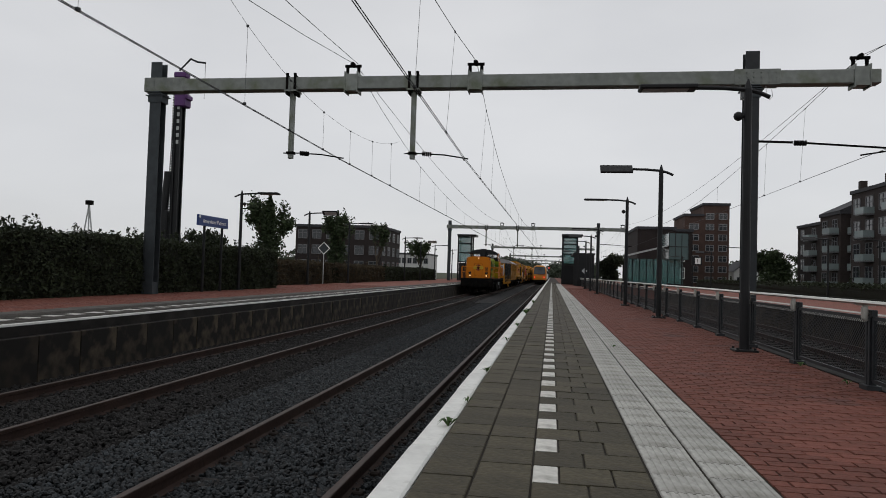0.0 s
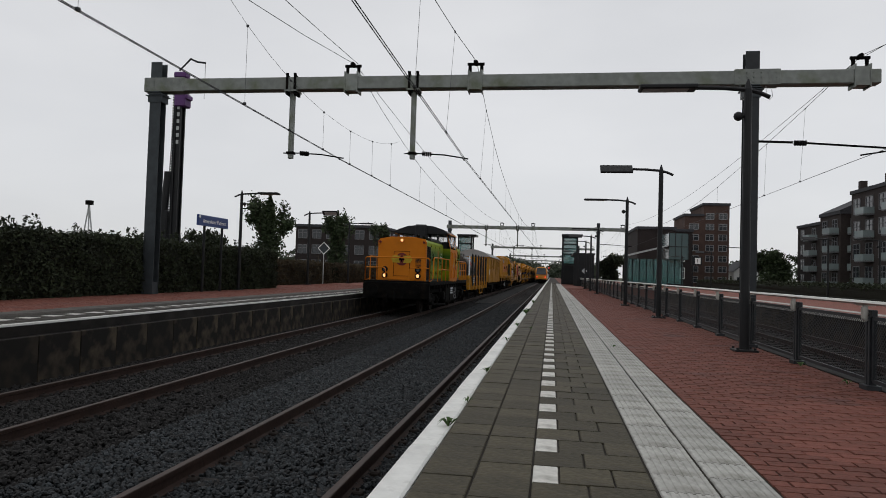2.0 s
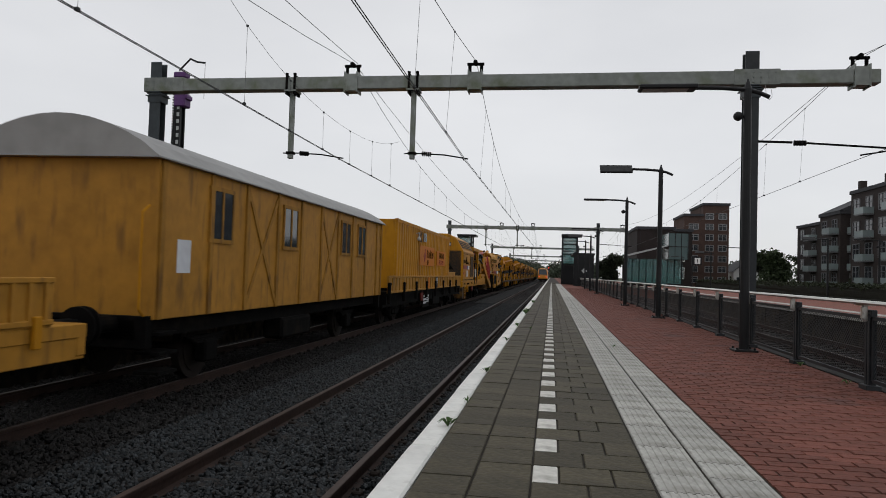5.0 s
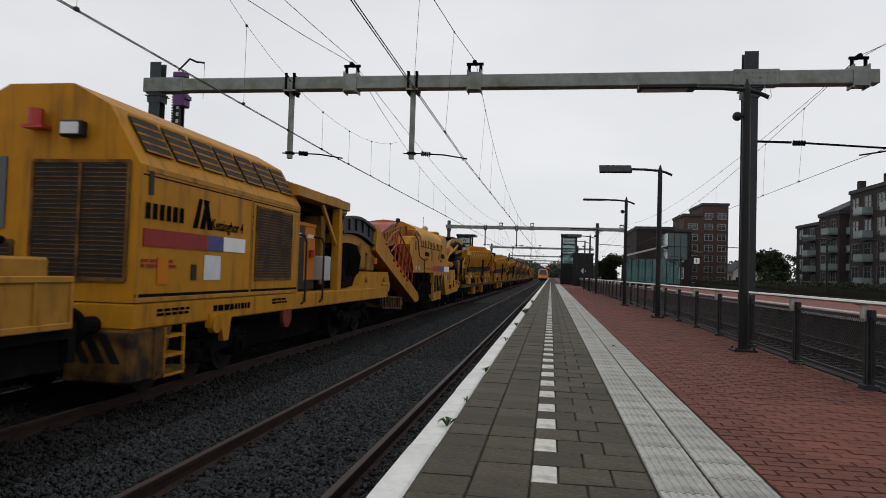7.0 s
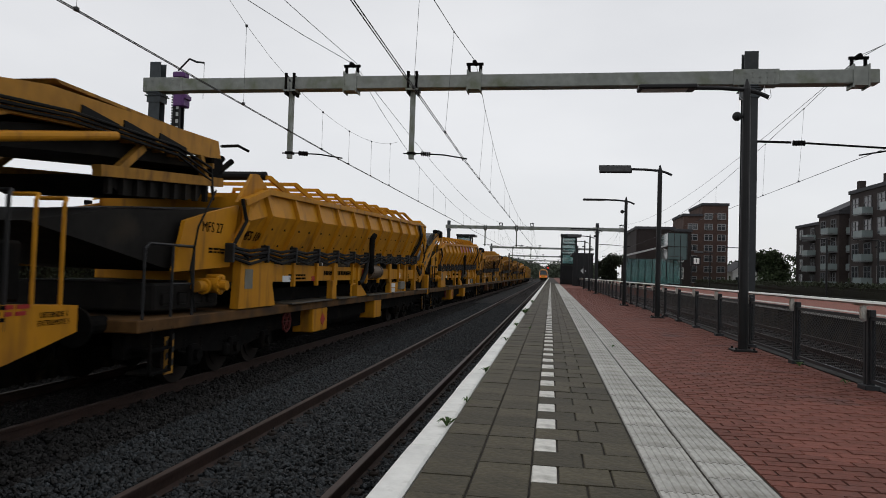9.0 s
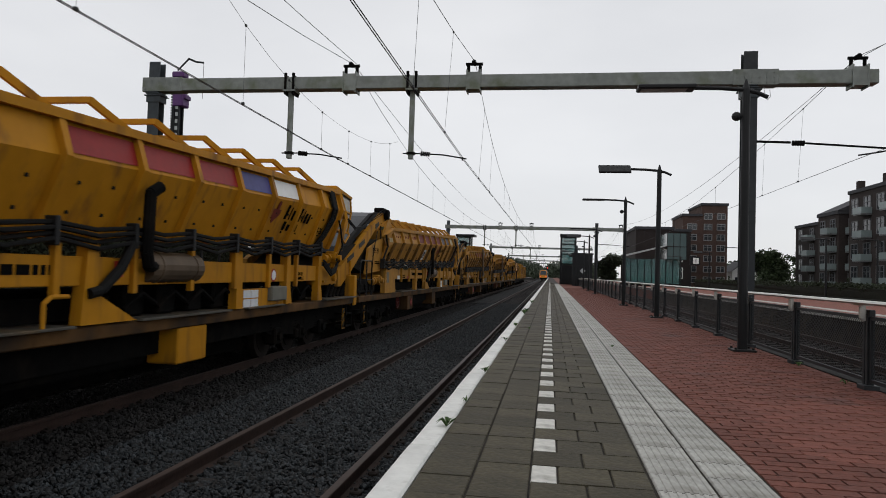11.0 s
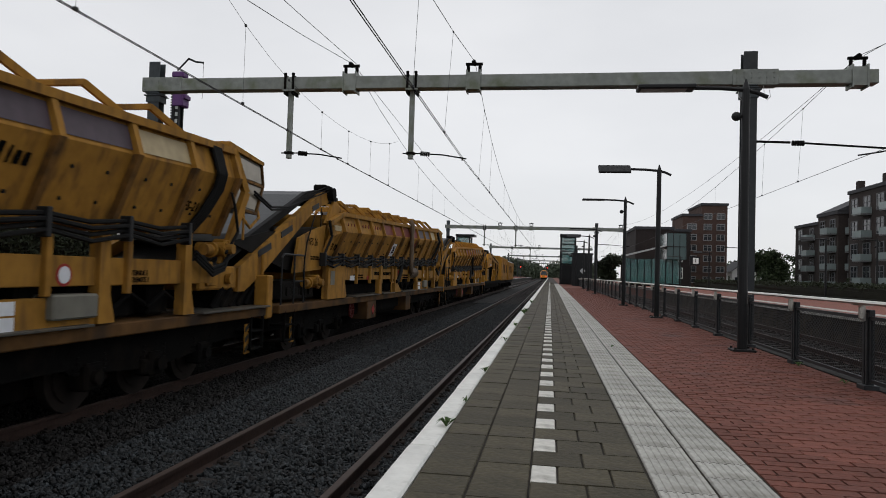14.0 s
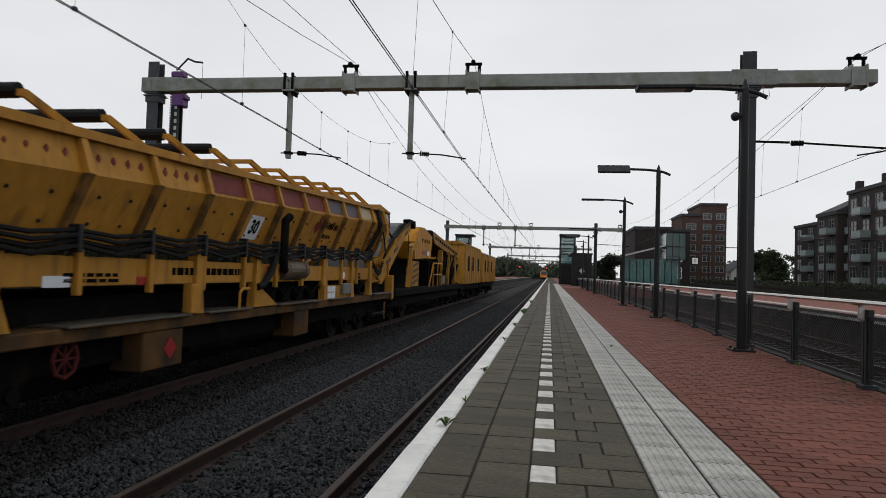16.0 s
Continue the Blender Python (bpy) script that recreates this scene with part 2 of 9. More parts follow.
def rod(bm, a, b, r, n=8, r2=None, caps=True):
    a, b = Vector(a), Vector(b)
    d = b - a
    m = Matrix.Translation((a + b) / 2) @ d.to_track_quat("Z", "Y").to_matrix().to_4x4()
    bmesh.ops.create_cone(bm, cap_ends=caps, segments=n, radius1=r, radius2=r if r2 is None else r2, depth=d.length, matrix=m)
    return bm


def pipe(bm, points, r, n=6):
    """A bent tube: rods with a ball of the same radius at each bend."""
    for a, b in zip(points, points[1:]):
        rod(bm, a, b, r, n)
    for p in points[1:-1]:
        bmesh.ops.create_icosphere(bm, subdivisions=1, radius=r * 1.02, matrix=Matrix.Translation(p))
    return bm


def beam(bm, a, b, w, h):
    """A square bar from a to b: w across, h upright."""
    a, b = Vector(a), Vector(b)
    d = b - a
    m = Matrix.Translation((a + b) / 2) @ d.to_track_quat("Y", "Z").to_matrix().to_4x4()
    return box(bm, -w / 2, w / 2, -d.length / 2, d.length / 2, -h / 2, h / 2, m=m)


def prism(bm, outline, x0, x1, axis="x"):
    """An outline of (u, w) pairs drawn out along an axis: x: (y, z), y: (x, z), z: (x, y)."""
    def place(u, w, s):
        return {"x": (s, u, w), "y": (u, s, w), "z": (u, w, s)}[axis]
    lo = [bm.verts.new(place(u, w, x0)) for u, w in outline]
    hi = [bm.verts.new(place(u, w, x1)) for u, w in outline]
    faces = [bm.faces.new(lo), bm.faces.new(hi)]
    k = len(outline)
    for i in range(k):
        faces.append(bm.faces.new((lo[i], lo[(i + 1) % k], hi[(i + 1) % k], hi[i])))
    bmesh.ops.recalc_face_normals(bm, faces=faces)
    return bm


def B():
    return bmesh.new()


def lettering(name, text, size, material, parent, m, align="CENTER", squeeze=1.0, bold=0.0):
    """Raised lettering as a thin mesh, built from the built-in font."""
    cu = bpy.data.curves.new(name, "FONT")
    cu.body, cu.size, cu.align_x, cu.align_y, cu.extrude, cu.offset = text, size, align, "CENTER", 0.002, bold
    cu.resolution_u = 2
    tmp = bpy.data.objects.new(name, cu)
    scene.collection.objects.link(tmp)
    me = bpy.data.meshes.new_from_object(tmp.evaluated_get(bpy.context.evaluated_depsgraph_get()))
    bpy.data.objects.remove(tmp)
    me.transform(m @ Matrix.Diagonal((squeeze, 1, 1, 1)))
    me.materials.clear()
    me.materials.append(material)
    ob = new(name, me)
    ob.parent = parent
    return ob


# Text on a side that faces the platform (+x): reads from low y... towards the camera's left to right.
def on_side(x, y, z):
    return Matrix.Translation((x, y, z)) @ Matrix(((0, 0, 1, 0), (1, 0, 0, 0), (0, 1, 0, 0), (0, 0, 0, 1)))


# Text on a face turned towards -y.
def on_front(x, y, z):
    return Matrix.Translation((x, y, z)) @ Matrix(((1, 0, 0, 0), (0, 0, -1, 0), (0, 1, 0, 0), (0, 0, 0, 1)))


def wordmark(parent, m, shape, length, height, material, name="wordmark"):
    """A trade mark as plain upright blocks: T tall, t half tall, x low."""
    bm = B()
    step = length / len(shape)
    w = step * 0.74
    pen = min(0.22 * height, 0.34 * w)
    for i, c in enumerate(shape):
        top = {"T": 1.0, "t": 0.9, "x": 0.72}[c] * height
        y, z0 = -length / 2 + i * step, -height / 2
        if c == "t":
            box(bm, 0, 0.004, y + w / 2 - pen / 2, y + w / 2 + pen / 2, z0, z0 + top)
            continue
        box(bm, 0, 0.004, y, y + w * 0.8, z0, z0 + top)
    ob = part(name, bm, material, parent)
    ob.matrix_basis = m
    return ob
# ---- large structure ----
RT = -0.76            # top of rail
TN, TF, TR = -2.44, -6.33, 7.95   # centre lines of the near, far and third track
P3 = 9.85             # edge of the third platform
Y0, Y1 = -30.0, 420.0

bm = B()
box(bm, -900, 900, -300, 2600, -1.7, -1.25)
setting("ground", bm, M_SOIL, "flat dark earth and grass around the station", "ground")
bm = B()
box(bm, -7.98, -0.82, -260, 700, -1.3, -0.945)
box(bm, 3.25, P3, -260, 700, -1.3, -1.0)
setting("track_bed", bm, M_BALLAST_BED, "dark grey crushed-stone bed under the tracks", "ballast")


def rail_profile(x):
    return [(x - 0.065, RT - 0.155), (x + 0.065, RT - 0.155), (x + 0.065, RT - 0.145), (x + 0.01, RT - 0.125), (x + 0.01, RT - 0.045),
            (x + 0.035, RT - 0.035), (x + 0.035, RT - 0.006), (x - 0.035, RT - 0.006), (x - 0.035, RT - 0.035), (x - 0.01, RT - 0.045),
            (x - 0.01, RT - 0.125), (x - 0.065, RT - 0.145)]


def track(centre, label):
    tr = thing("railway_track", label, "railway track", "tracks", "structure")
    for side in (-0.7525, 0.7525):
        bm = B()
        prism(bm, rail_profile(centre + side), -250, 600, "y")
        rail = part("rail", bm, M_RAIL, tr)
        bm = B()
        box(bm, centre + side - 0.03, centre + side + 0.03, -250, 600, RT - 0.006, RT)
        part("rail_head", bm, M_RAIL_TOP, rail, "worn steel running surface")
    bm = B()
    for i in range(500):
        y = i * 0.6 - 18.8
        if y > 5 + 60:
            box(bm, centre - 1.26, centre + 1.26, y - 0.12, y + 0.12, -1.15, -0.925)
    tagged(part("distant_sleepers", bm, M_SLEEPER, tr), kind="stuff")
    bm = B()
    prism(bm, [(-1.26, -1.15), (1.26, -1.15), (1.26, -0.925), (0.5, -0.905), (0.38, -0.935), (-0.38, -0.935), (-0.5, -0.905), (-1.26, -0.925)], -0.12, 0.12, "y")
    first = None
    for i in range(110):
        y = 0.4 + i * 0.6
        if first is None:
            first = part("sleeper", bm, M_SLEEPER, tr)
            first.location = (centre, y, 0)
        else:
            ob = new("sleeper", first.data)
            ob.parent, ob.location = tr, (centre, y, 0)
    bm = B()
    for i in range(75):
        y = 0.4 + i * 0.6
        for side in (-0.7525, 0.7525):
            for d in (-0.1, 0.1):
                box(bm, centre + side + d - 0.045, centre + side + d + 0.045, y - 0.05, y + 0.05, -0.925, -0.872, 0.012)
                rod(bm, (centre + side + d, y, -0.9), (centre + side + d, y, -0.85), 0.016, 6)
    tagged(part("rail_clip", bm, M_WHEEL, tr), kind="stuff")
    return tr


track(TN, "rusty rails on concrete sleepers along the platform")
track(TF, "rusty rails carrying the yellow work train")
track(TR, "single track in the cutting beyond the fence")

# Near platform: body, then its surface strips.
bm = B()
box(bm, -0.62, 3.28, -40, 330, -1.3, -0.01)
setting("platform_near", bm, M_JOINT, "long island platform paved in grey tiles and red brick", "platform")
bm = B()
box(bm, -16.6, -8.3, -40, 330, -1.3, -0.03)
setting("platform_far", bm, M_JOINT, "opposite platform paved in red brick", "platform")
bm = B()
box(bm, P3, 18.0, -40, 330, -1.3, -0.004)
setting("platform_third", bm, M_BRICK, "third platform with red paving beyond the cutting", "platform")
# ---- platform surfaces ----
def quads(name, tops, depth, inset, material, parent, label="", kind="stuff"):
    """Many flat slabs as one mesh: each (x0, x1, y0, y1, z) becomes a top and four sides, its top edge drawn in a little."""
    a = np.array(tops, float)
    x0, x1, y0, y1, z = a.T
    i = inset
    corners = [(x0, y0, z - depth), (x1, y0, z - depth), (x1, y1, z - depth), (x0, y1, z - depth),
               (x0 + i, y0 + i, z), (x1 - i, y0 + i, z), (x1 - i, y1 - i, z), (x0 + i, y1 - i, z)]
    v = np.stack([np.stack(c, 1) for c in corners], 1).reshape(-1, 3)
    f = np.array([(4, 5, 6, 7), (0, 1, 5, 4), (1, 2, 6, 5), (2, 3, 7, 6), (3, 0, 4, 7)])
    faces = (np.arange(len(a))[:, None, None] * 8 + f[None]).reshape(-1, 4)
    me = bpy.data.meshes.new(name)
    me.from_pydata(v.tolist(), [], faces.tolist())
    me.materials.append(material)
    ob = new(name, me)
    ob.parent = parent
    return tagged(ob, label, kind=kind)


def slab_mesh(name, w, d, depth, inset, material):
    bm = B()
    prism(bm, [(-w / 2, -depth), (w / 2, -depth), (w / 2, -inset), (w / 2 - inset, 0), (-w / 2 + inset, 0), (-w / 2, -inset)], -d / 2, d / 2, "y")
    me = bpy.data.meshes.new(name)
    bm.to_mesh(me)
    bm.free()
    me.materials.append(material)
    return me


rnd = random.Random(4)
near = bpy.data.objects["platform_near"]
far = bpy.data.objects["platform_far"]
slabs = {}


def slab(name, x0, x1, y0, y1, material, gap=0.008):
    key = (name, round(x1 - x0, 3), round(y1 - y0, 3))
    if key not in slabs:
        slabs[key] = slab_mesh(name, x1 - x0 - gap, y1 - y0 - gap, 0.03, 0.005, material)
    ob = new(name, slabs[key])
    ob.parent = near
    ob.matrix_basis = pose((x0 + x1) / 2, (y0 + y1) / 2, rnd.uniform(-0.002, 0.003), rnd.uniform(-0.25, 0.25), rnd.uniform(-0.3, 0.3), 0)
    return ob


# Rows of 0.3 m; every second row carries a white block.
ROW0 = 3.458 - 0.6 * 3
tile_far, block_far, tact_far = [], [], []
for r in range(-10, 330):
    y0 = ROW0 + r * 0.3
    y1 = y0 + 0.3
    odd = r % 2 == 0
    cells = [(-0.627, -0.362), (-0.358, -0.076)]
    cells += [(0.063, 0.33), (0.332, 0.52)] if odd else [(-0.074, 0.198), (0.2, 0.518)]
    close = 2.2 < y0 < 12.0
    for x0, x1 in cells:
        if close:
            slab("paving_tile", x0, x1, y0, y1, M_TILE)
        else:
            tile_far.append((x0 + 0.004, x1 - 0.004, y0 + 0.004, y1 - 0.004, rnd.uniform(-0.002, 0.002)))
    if odd:
        if close:
            slab("white_block", -0.074, 0.061, y0, y1, M_WHITE_BLOCK)
        else:
            block_far.append((-0.07, 0.057, y0 + 0.004, y1 - 0.004, 0.001))
quads("distant_paving_tiles", tile_far, 0.03, 0.005, M_TILE_JOINED, near)
quads("distant_white_blocks", block_far, 0.03, 0.005, M_WHITE_BLOCK, near)


def ribbed(w, d):
    pts = [(-w / 2, -0.03), (w / 2, -0.03)]
    k = 7
    for i in range(k, 0, -1):
        c, p = -w / 2 + (i - 0.5) * w / k, w / k
        pts += [(c + p * 0.36, -0.004), (c + p * 0.24, 0.002), (c - p * 0.24, 0.002), (c - p * 0.36, -0.004)]
    bm = B()
    prism(bm, pts, -d / 2, d / 2, "y")
    me = bpy.data.meshes.new("guide_tile")
    bm.to_mesh(me)
    bm.free()
    me.materials.append(M_TACTILE)
    return me


rib = ribbed(0.284, 0.292)
for r in range(-8, 290):
    for x in (0.669, 0.96):
        y = ROW0 + 0.15 + r * 0.3
        if 2.2 < y < 34:
            ob = new("guide_tile", rib)
            ob.parent = near
            ob.matrix_basis = pose(x, y, rnd.uniform(-0.002, 0.002), rnd.uniform(-0.2, 0.2), rnd.uniform(-0.2, 0.2))
        else:
            tact_far.append((x - 0.142, x + 0.142, y - 0.146, y + 0.146, 0.0))
quads("distant_guide_tiles", tact_far, 0.03, 0.004, M_TACTILE, near)

# White-painted coping stones along the edge.
cope = {}
for side, count in ((0, 90), (1, 90)):
    for i in range(count):
        y0 = -8 + i * 1.0 if i < 40 else 32 + (i - 40) * 6.0
        L = 1.0 if i < 40 else 6.0
        if (side, L) not in cope:
            bm = B()
            if side == 0:
                box(bm, -0.79, -0.632, 0.003, L - 0.003, -0.14, 0.004, 0.012)
            else:
                box(bm, -8.27, -8.2, 0.003, L - 0.003, -0.035, 0.004, 0.004)
            me = bpy.data.meshes.new("coping_stone")
            bm.to_mesh(me)
            bm.free()
            me.materials.append(M_EDGE)
            cope[(side, L)] = me
        ob = new("coping_stone", cope[(side, L)])
        ob.parent = near if side == 0 else far
        ob.matrix_basis = pose(rnd.uniform(-0.003, 0.003), y0, 0 if side == 0 else 0.001, 0, 0, rnd.uniform(-0.06, 0.06))
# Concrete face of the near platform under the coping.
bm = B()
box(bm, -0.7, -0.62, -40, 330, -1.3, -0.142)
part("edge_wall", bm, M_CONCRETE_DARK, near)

# Red clinker pavers in running bond across the platform.
bricks, L, D = [], 0.2, 0.1
for r in range(int(60 / D)):
    y0 = -1.0 + r * D
    x = 1.11 - (0.1 if r % 2 else 0.0)
    while x < 3.26:
        a, b = max(x, 1.108), min(x + L, 3.27)
        if b - a > 0.03:
            bricks.append((a + 0.0035, b - 0.0035, y0 + 0.0035, y0 + D - 0.0035, rnd.uniform(-0.003, 0.002)))
        x += L
close = [b for b in bricks if 4.3 < b[2] < 6.3 and 1.5 < b[0]][:300]
chosen = set(close)
quads("red_paving", [b for b in bricks if b not in chosen], 0.03, 0.004, M_BRICK, near)
one = None
for x0, x1, y0, y1, z in close:
    key = ("brick", round(x1 - x0, 3), 0)
    if key not in slabs:
        slabs[key] = slab_mesh("brick", x1 - x0, y1 - y0, 0.03, 0.004, M_BRICK)
    ob = new("brick", slabs[key])
    ob.parent = near
    ob.location = ((x0 + x1) / 2, (y0 + y1) / 2, z)
bm = B()
box(bm, 1.108, 3.27, 59, 330, -0.034, -0.004)
part("distant_red_paving", bm, M_BRICK, near)

# Far platform: tiles behind its white edge, blocks, guide strip, red paving, and the panelled wall under it.
tf, bf, gf, rf = [], [], [], []
for r in range(-20, 400):
    y0 = ROW0 + r * 0.3
    for x0, x1 in ((-8.5, -8.21), (-8.8, -8.51), (-9.4, -9.11), (-9.7, -9.41)):
        tf.append((x0, x1 - 0.008, y0 + 0.004, y0 + 0.296, 0))
    (bf if r % 2 == 0 else tf).append((-9.1, -8.812, y0 + 0.004, y0 + 0.296, 0))
    for x0, x1 in ((-10.0, -9.71), (-10.3, -10.01)):
        gf.append((x0, x1, y0 + 0.004, y0 + 0.296, 0))
for r in range(500):
    y0 = 2 + r * 0.1
    x = -14.6 + (0.1 if r % 2 else 0)
    while x < -10.35 and y0 < 45:
        rf.append((x, x + 0.193, y0, y0 + 0.093, rnd.uniform(-0.003, 0.002)))
        x += 0.2
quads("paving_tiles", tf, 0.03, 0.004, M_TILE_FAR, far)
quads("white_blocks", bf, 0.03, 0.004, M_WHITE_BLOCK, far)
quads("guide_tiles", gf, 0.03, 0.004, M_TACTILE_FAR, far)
quads("red_paving", rf, 0.03, 0.004, M_BRICK, far)
bm = B()
box(bm, -16.6, -10.31, -40, 330, -0.034, -0.012)
part("distant_red_paving", bm, M_BRICK, far)
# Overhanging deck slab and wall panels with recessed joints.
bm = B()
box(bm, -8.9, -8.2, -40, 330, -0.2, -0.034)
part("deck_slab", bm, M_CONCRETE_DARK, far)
bm = B()
box(bm, -8.12, -8.05, 0, 0.985, -1.15, -0.205, 0.008)
panel = None
for i in range(160):
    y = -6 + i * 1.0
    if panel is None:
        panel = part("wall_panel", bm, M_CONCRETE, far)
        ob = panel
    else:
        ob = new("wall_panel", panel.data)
        ob.parent = far
    ob.location = (rnd.uniform(-0.012, 0.004), y, 0)
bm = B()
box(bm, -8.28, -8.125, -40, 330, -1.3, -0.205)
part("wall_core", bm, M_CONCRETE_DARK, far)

# Third platform: edge, wall.
third = bpy.data.objects["platform_third"]
bm = B()
box(bm, P3 - 0.14, P3 + 0.25, -20, 200, -0.15, 0.012, 0.01)
part("coping", bm, M_TACTILE, third)
bm = B()
box(bm, P3 + 0.9, P3 + 1.5, -20, 200, -0.03, 0.008)
part("guide_strip", bm, M_TACTILE, third)
for i in range(34):
    if i == 0:
        bm = B()
        box(bm, P3 - 0.06, P3 + 0.02, 0, 1.98, -1.4, -0.16, 0.01)
        pw = part("wall_panel", bm, M_CONCRETE, third)
        ob = pw
    else:
        ob = new("wall_panel", pw.data)
        ob.parent = third
    ob.location = (0, i * 2.0, 0)

# ---- ballast: loose stones ----
def stones(name, areas, pitch, size, parent, seed, detail=1, material=None):
    rs = np.random.RandomState(seed)
    t = (1 + 5 ** 0.5) / 2
    iv = np.array([(-1, t, 0), (1, t, 0), (-1, -t, 0), (1, -t, 0), (0, -1, t), (0, 1, t), (0, -1, -t), (0, 1, -t), (t, 0, -1), (t, 0, 1), (-t, 0, -1), (-t, 0, 1)]) / 1.9
    fi = np.array([(0, 11, 5), (0, 5, 1), (0, 1, 7), (0, 7, 10), (0, 10, 11), (1, 5, 9), (5, 11, 4), (11, 10, 2), (10, 7, 6), (7, 1, 8),
                   (3, 9, 4), (3, 4, 2), (3, 2, 6), (3, 6, 8), (3, 8, 9), (4, 9, 5), (2, 4, 11), (6, 2, 10), (8, 6, 7), (9, 8, 1)])
    if detail == 0:
        iv = np.array([(1, 0, 0), (-1, 0, 0), (0, 1, 0), (0, -1, 0), (0, 0, 1), (0, 0, -1.0)])
        fi = np.array([(0, 2, 4), (2, 1, 4), (1, 3, 4), (3, 0, 4)])
    pts = []
    for x0, x1, y0, y1, z in areas:
        n = int((x1 - x0) * (y1 - y0) / pitch ** 2)
        pts.append(np.stack([rs.uniform(x0, x1, n), rs.uniform(y0, y1, n), z + rs.uniform(-0.25, 0.3, n) * size], 1))
    p = np.concatenate(pts)
    k = len(p)
    s = size * rs.uniform(0.5, 1.05, (k, 1, 1)) * rs.uniform(0.45, 1.2, (k, 1, 3))
    shape = iv[None] * rs.uniform(0.72, 1.22, (k, len(iv), 1)) * s
    q = rs.normal(size=(k, 4))
    q /= np.linalg.norm(q, axis=1, keepdims=True)
    w, x, y, z = q.T
    rot = np.stack([np.stack([1 - 2 * (y * y + z * z), 2 * (x * y - z * w), 2 * (x * z + y * w)], 1),
                    np.stack([2 * (x * y + z * w), 1 - 2 * (x * x + z * z), 2 * (y * z - x * w)], 1),
                    np.stack([2 * (x * z - y * w), 2 * (y * z + x * w), 1 - 2 * (x * x + y * y)], 1)], 1)
    if detail == 0:
        v = shape + p[:, None]
    else:
        v = np.einsum("kij,knj->kni", rot, shape) + p[:, None]
    f = (np.arange(k)[:, None, None] * len(iv) + fi[None]).reshape(-1, 3)
    v = v.reshape(-1, 3)
    me = bpy.data.meshes.new(name)
    me.vertices.add(len(v))
    me.vertices.foreach_set("co", v.astype(np.float32).ravel())
    me.loops.add(f.size)
    me.loops.foreach_set("vertex_index", f.astype(np.int32).ravel())
    me.polygons.add(len(f))
    me.polygons.foreach_set("loop_start", np.arange(0, f.size, 3, dtype=np.int32))
    me.update(calc_edges=True)
    me.validate()
    me.shade_flat()
    me.materials.append(material or M_STONE)
    ob = new(name, me)
    ob.parent = parent
    return tagged(ob, "grey-blue crushed stone ballast between the rails", "ballast", kind="stuff")


bed_z = -0.918
stones("ballast_stones", [(-4.45, -0.84, 2.4, 9.0, bed_z), (-4.45, -0.84, 9.0, 15.0, bed_z)], 0.034, 0.033, None, 1)
stones("ballast_stones", [(-7.95, -4.45, 4.5, 15.0, bed_z)], 0.042, 0.036, None, 4, 1, M_STONE_RUST_SHADE)
stones("ballast_stones", [(-4.45, -0.84, 15.0, 45.0, bed_z)], 0.055, 0.04, None, 2, 0)
stones("ballast_stones", [(-7.95, -4.45, 15.0, 45.0, bed_z)], 0.06, 0.04, None, 5, 0, M_STONE_RUST_SHADE)
stones("ballast_stones", [(3.6, P3 - 0.2, 6.0, 30.0, -0.97)], 0.08, 0.045, None, 3, 0)
